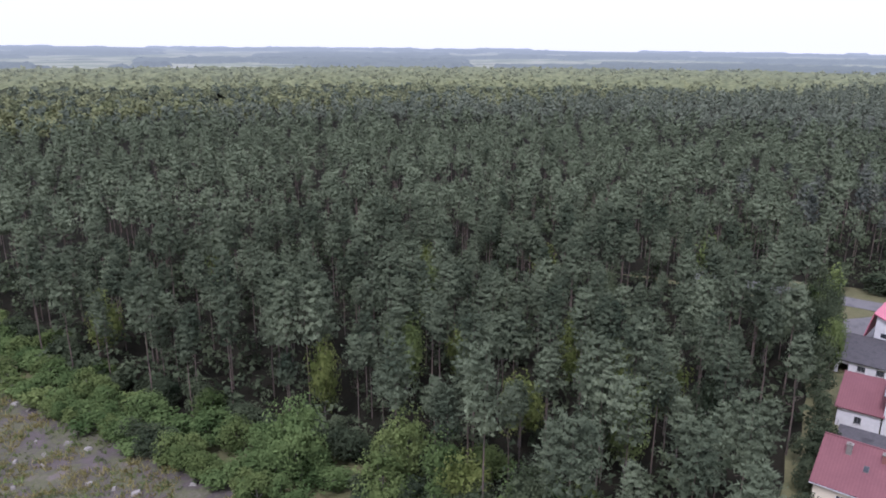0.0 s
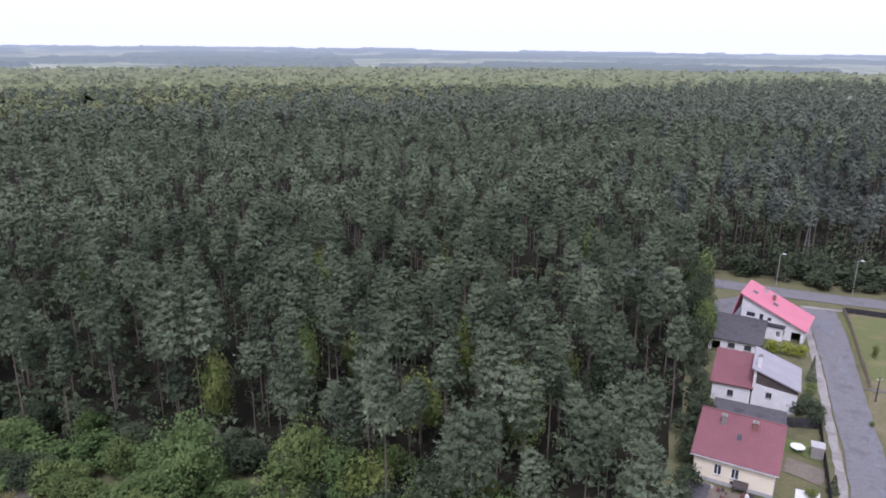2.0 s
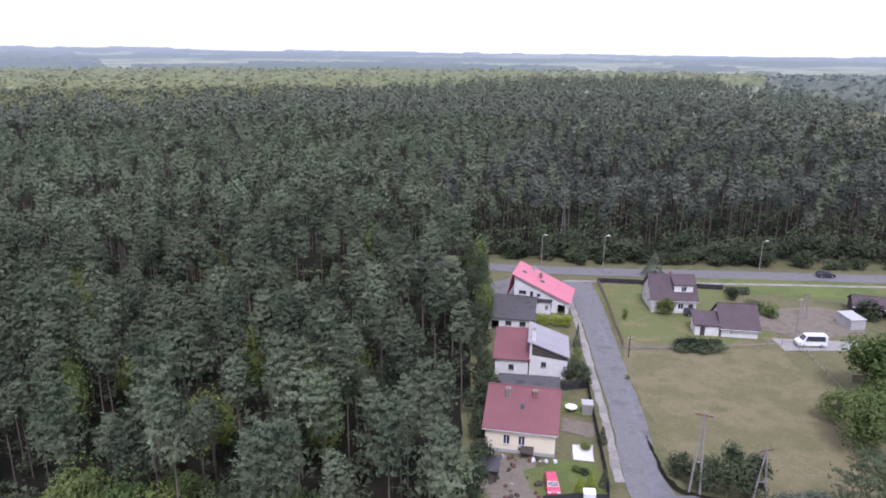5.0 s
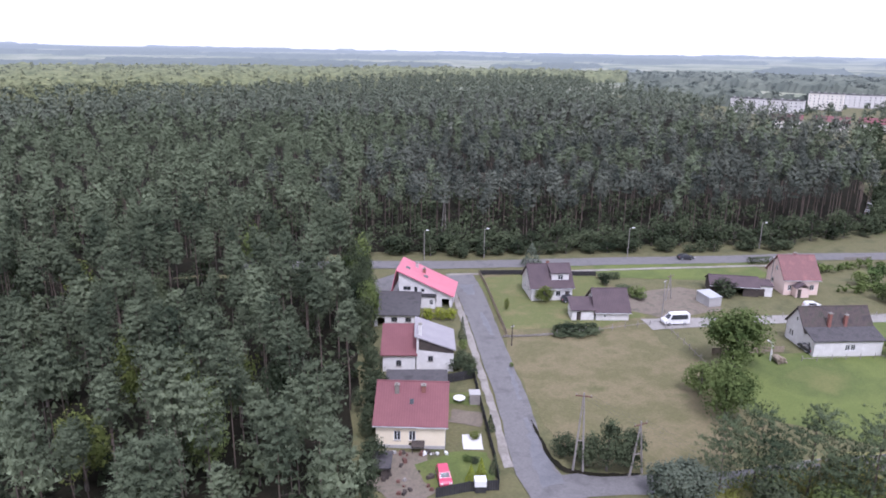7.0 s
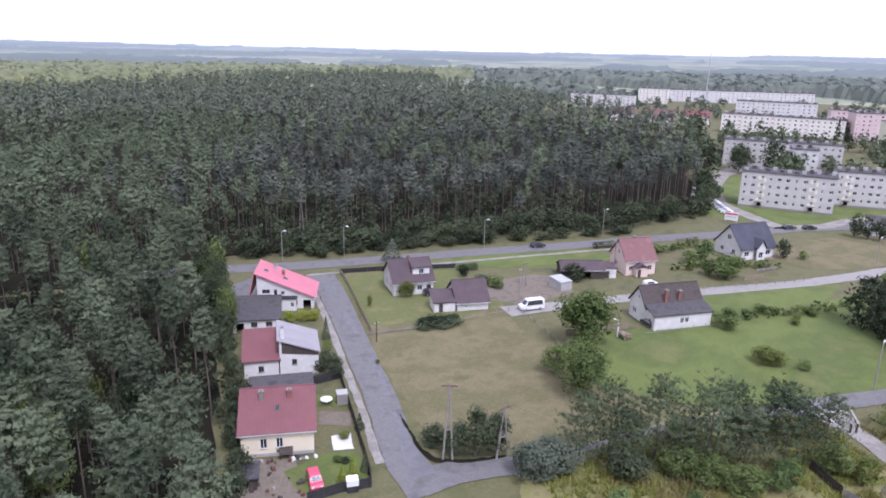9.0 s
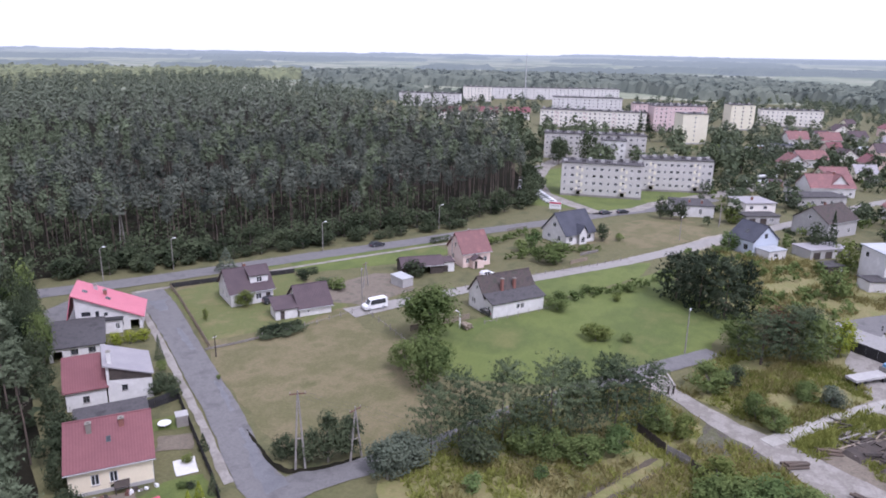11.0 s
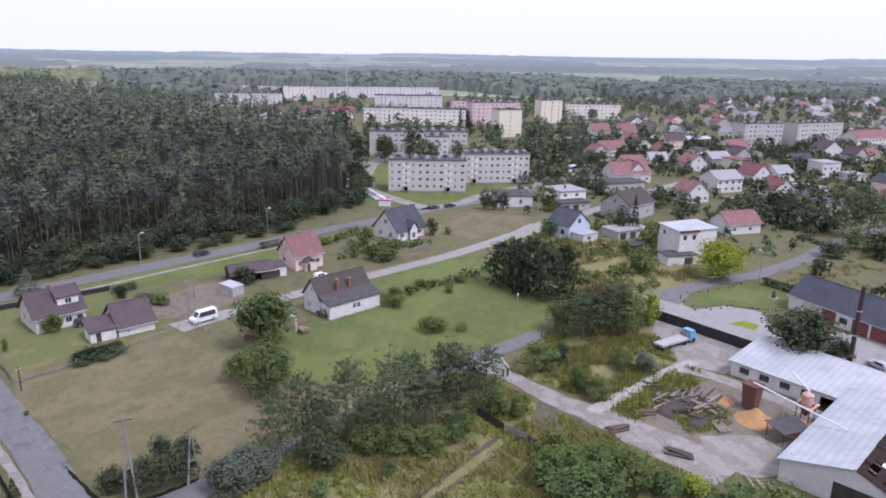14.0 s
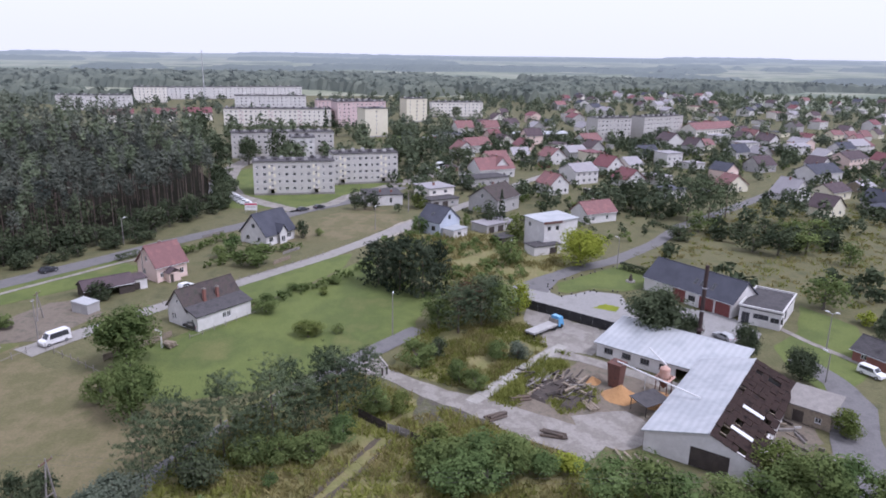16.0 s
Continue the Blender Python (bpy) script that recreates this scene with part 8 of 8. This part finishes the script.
for x, y in ((110.2, 12.2), (109.6, 12.9)):
    ob = thing("gate_post", Matrix.Translation((x, y, 0.05)), "dark square gate post beside the yard road", "post", "gate posts")
    part("post", Mesh().box(-0.14, 0.14, -0.14, 0.14, 0, 1.5), DARKWOOD, ob)
    part("cap", Mesh().box(-0.18, 0.18, -0.18, 0.18, 1.5, 1.6), POLE, ob)
arch = thing("garden_post", Matrix.Translation((118.4, 55.2, 0.05)), "tall white garden post with a short arm", "post")
part("post", Mesh().tube((0, 0, 0), (0, 0, 3.4), 0.16, 0.14), FRAMEW, arch)
part("arm", Mesh().tube((0, 0, 3.35), (-0.9, 0.6, 3.9), 0.13, 0.1), FRAMEW, arch)
log_pile(119.0, 52.6, 60, 12, 2.2, "heap of brown firewood beside the bungalow", 0.2, WOOD)

# ---------------------------------------------------------------- gardens and small things
patio = sheet("patio", [(57.0, 68.6), (59.4, 67.1), (57.0, 63.8), (54.8, 65.5)], 0.09, WHITE, "white gravel flower bed", "flower bed", 0.8, 0.05)
tree("dec", "LEAFY", 57.9, 66.7, 1.5, 0.95)
sheet("vegetable_bed", [(57.6, 72.6), (60.6, 75.2), (63.6, 71.6), (60.6, 68.6)], 0.085, DIRT, "bare brown vegetable bed", "garden bed", 0.8, 0.15)
sheet("junk_yard", [(40, 69), (46, 72), (50, 67.5), (46, 60), (40, 60)], 0.08, DIRT, "bare trodden yard with scattered scrap", "yard", 1, 0.3)
sheet("garden_lawn", [(47, 66.5), (53, 66), (57, 63), (53, 56.5), (46, 59.5), (46, 63)], 0.087, LAWN, "small mown garden lawn", "lawn", 1, 0.2)
sheet("garden_lawn", [(60.5, 78), (63, 80), (67, 77), (64, 73.5)], 0.083, LAWN, "small mown garden lawn", "lawn", 1, 0.2)
table = thing("garden_table", Matrix.Translation((62.8, 76.4, 0.08)), "round white garden table on the lawn", "table")
part("tabletop", Mesh().tube((0, 0, .68), (0, 0, .74), .95, sides=20), FRAMEW, table)
part("leg", Mesh().tube((0, 0, 0), (0, 0, .68), .09), FRAMEW, table)
bin_ = thing("storage_box", Matrix.Translation((64.6, 74.8, 0.08)) @ Matrix.Rotation(radians(-35), 4, "Z"), "grey garden storage box", "box")
part("body", Mesh().box(-.8, .8, -.8, .8, 0, 1.7), POLE, bin_)
part("lid", Mesh().box(-.88, .88, -.88, .88, 1.7, 1.82), GREYW, bin_)
tank = thing("water_tank", Matrix.Translation((50.6, 57.0, 0.08)) @ Matrix.Rotation(radians(-35), 4, "Z"), "white water tank on a dark stand", "tank")
part("stand", Mesh().box(-.7, .7, -.6, .6, 0, .9), BLACK, tank)
part("tank", Mesh().box(-.75, .75, -.65, .65, .9, 1.7), FRAMEW, tank)
house("small lean-to shed with a grey sheet roof by the yard", 40.2, 67.6, -39, 3.0, 2.6, 1.8, 2.2, "m", DARKWOOD, FELT, front=[(0.6, 0, 1.4, 1.7, "o")], over=0.3, name="shed", category="shed")
porch = thing("cellar_porch", Matrix.Translation((49.4, 69.8, 0.05)) @ Matrix.Rotation(radians(-39), 4, "Z"), "small dark porch canopy over the back door", "porch")
part("roof", Mesh().slab([(-0.3, -1.4, 1.05), (1.5, -1.4, 1.05), (1.5, -0.05, 1.3), (-0.3, -0.05, 1.3)], 0.1), DARKWOOD, porch)
part("post", Mesh().box(-0.2, -0.1, -1.3, -1.2, 0, 1.0), DARKWOOD, porch)
part("post", Mesh().box(1.3, 1.4, -1.3, -1.2, 0, 1.0), DARKWOOD, porch)
for i in range(46):
    x, y = rl.uniform(40.5, 48), rl.uniform(60.5, 70)
    if i < 16:
        t = rl.uniform(0, 1)
        x, y = 45.2 + 7.2 * t + rl.uniform(-.4, .2), 72.0 - 5.9 * t - rl.uniform(.2, 1.0)
    s = rl.uniform(.12, .38)
    b = Mesh().hexa([(-s, -s * .7, 0), (s, -s * .7, 0), (s, s * .7, 0), (-s, s * .7, 0), (-s * .8, -s * .6, s * 1.4), (s * .8, -s * .5, s * 1.2), (s * .7, s * .6, s * 1.5), (-s * .9, s * .5, s)])
    ob = tagged(new("scrap_item", b.data("scrap_item", rl.choice([FRAMEW, GREYW, DARKWOOD, RUST, POLE, WOOD, DARKWOOD, RUST, DARKWOOD]))), "odd piece of household scrap in the yard", "scrap", "yard clutter")
    ob.matrix_world = Matrix.Translation((x, y, 0.08)) @ Matrix.Rotation(rl.uniform(0, 6), 4, "Z")
for i in range(70):
    x, y = rl.uniform(-78, -28), rl.uniform(68, 100)
    s = rl.uniform(.2, .7)
    if not inside(x, y, [(-78, 108), (-56, 94), (-40, 83), (-27, 76), (-24, 60), (-90, 60)]):
        continue
    b = Mesh().hexa([(-s, -s * .7, 0), (s, -s * .7, 0), (s, s * .7, 0), (-s, s * .7, 0), (-s * .8, -s * .4, s * .6), (s * .6, -s * .5, s * .4), (s * .7, s * .4, s * .5), (-s * .7, s * .5, s * .7)])
    ob = tagged(new("rubble_block", b.data("rubble_block", CONCRETE)), "broken pale concrete block on the clearing", "rubble", "rubble")
    ob.matrix_world = Matrix.Translation((x, y, 0.05)) @ Matrix.Rotation(rl.uniform(0, 6), 4, "Z")

sheet("scrap_yard", [(97, -44), (104, -48), (101, -56), (92, -54), (86, -47), (89, -41)], 0.07, DIRT, "bare dirt strewn with timber behind the sawmill", "yard", 1.2, 0.4)
for i in range(46):
    x, y = rl.uniform(87, 102), rl.uniform(-55, -42)
    ln, wd = rl.uniform(0.3, 1.5), rl.uniform(0.06, 0.25)
    b = Mesh().box(-ln, ln, -wd, wd, 0, rl.uniform(0.08, 0.5))
    ob = tagged(new("timber_offcut", b.data("timber_offcut", rl.choice([WOOD, DARKWOOD, POLE, GREYW, BARK_GREY]))), "weathered board lying behind the sawmill", "board", "timber heap")
    ob.matrix_world = Matrix.Translation((x, y, 0.08)) @ Matrix.Rotation(rl.uniform(0, 6.28), 4, "Z") @ Matrix.Rotation(rl.uniform(-.12, .02), 4, "Y")
# forecourt of the hall
bed = sheet("flower_bed", [(146.5, -29.5), (144.3, -34.5), (147.2, -36), (149.2, -33.2)], 0.11, LEAF_LIME, "round bed of yellow flowers", "flower bed", 0.8, 0.2)
for i, (x, y) in enumerate(along([(161.2, -21.6), (156, -22.3), (153.6, -24.5), (155, -28.2), (158, -32.8), (156.8, -38.6)], 1.6, 90) + along([(162, -21.6), (168, -29.5), (178, -41)], 2.2, 91)):
    ob = thing("kerb_stone", Matrix.Translation((x, y, 0.09)), "short dark bollard edging the lawn", "bollard", "bollards")
    part("base", Mesh().tube((0, 0, 0), (0, 0, .42), .15, .13), BLACK, ob)
    part("cap", Mesh().tube((0, 0, .42), (0, 0, .5), .15, .08), POLE, ob)
mon = thing("monument", Matrix.Translation((166.1, -42.6, 0.1)), "small dark monument on a round grey base", "monument")
part("base", Mesh().tube((0, 0, 0), (0, 0, .3), 1.2, 1.1, 18), POLE, mon)
part("stone", Mesh().hexa([(-.5, -.4, .3), (.5, -.4, .3), (.5, .4, .3), (-.5, .4, .3), (-.2, -.2, 1.8), (.25, -.15, 2.0), (.2, .2, 1.9), (-.2, .2, 1.7)]), DARKWOOD, mon)
board = thing("billboard", Matrix.Translation((230.9, 74.2, 0.05)) @ Matrix.Rotation(radians(-84), 4, "Z"), "white billboard with a red stripe", "billboard")
part("panel", Mesh().box(0, 4.2, -.06, .06, .8, 3.4), FRAMEW, board)
part("stripe", Mesh().box(.1, 4.1, -.075, -.062, 2.6, 3.2), CAR_RED, board)
part("text_bar", Mesh().box(.5, 3.6, -.075, -.062, 1.8, 2.05), GREYW, board)
for px in (.4, 3.8):
    part("post", Mesh().box(px - .06, px + .06, -.05, .05, 0, .8), STEEL, board)
mast = thing("radio_mast", Matrix.Translation((690, 255, 0)), "thin lattice radio mast beyond the flats", "mast")
part("mast", Mesh().tube((0, 0, 0), (0, 0, 52), 0.7, 0.35, 6), STEEL, mast)
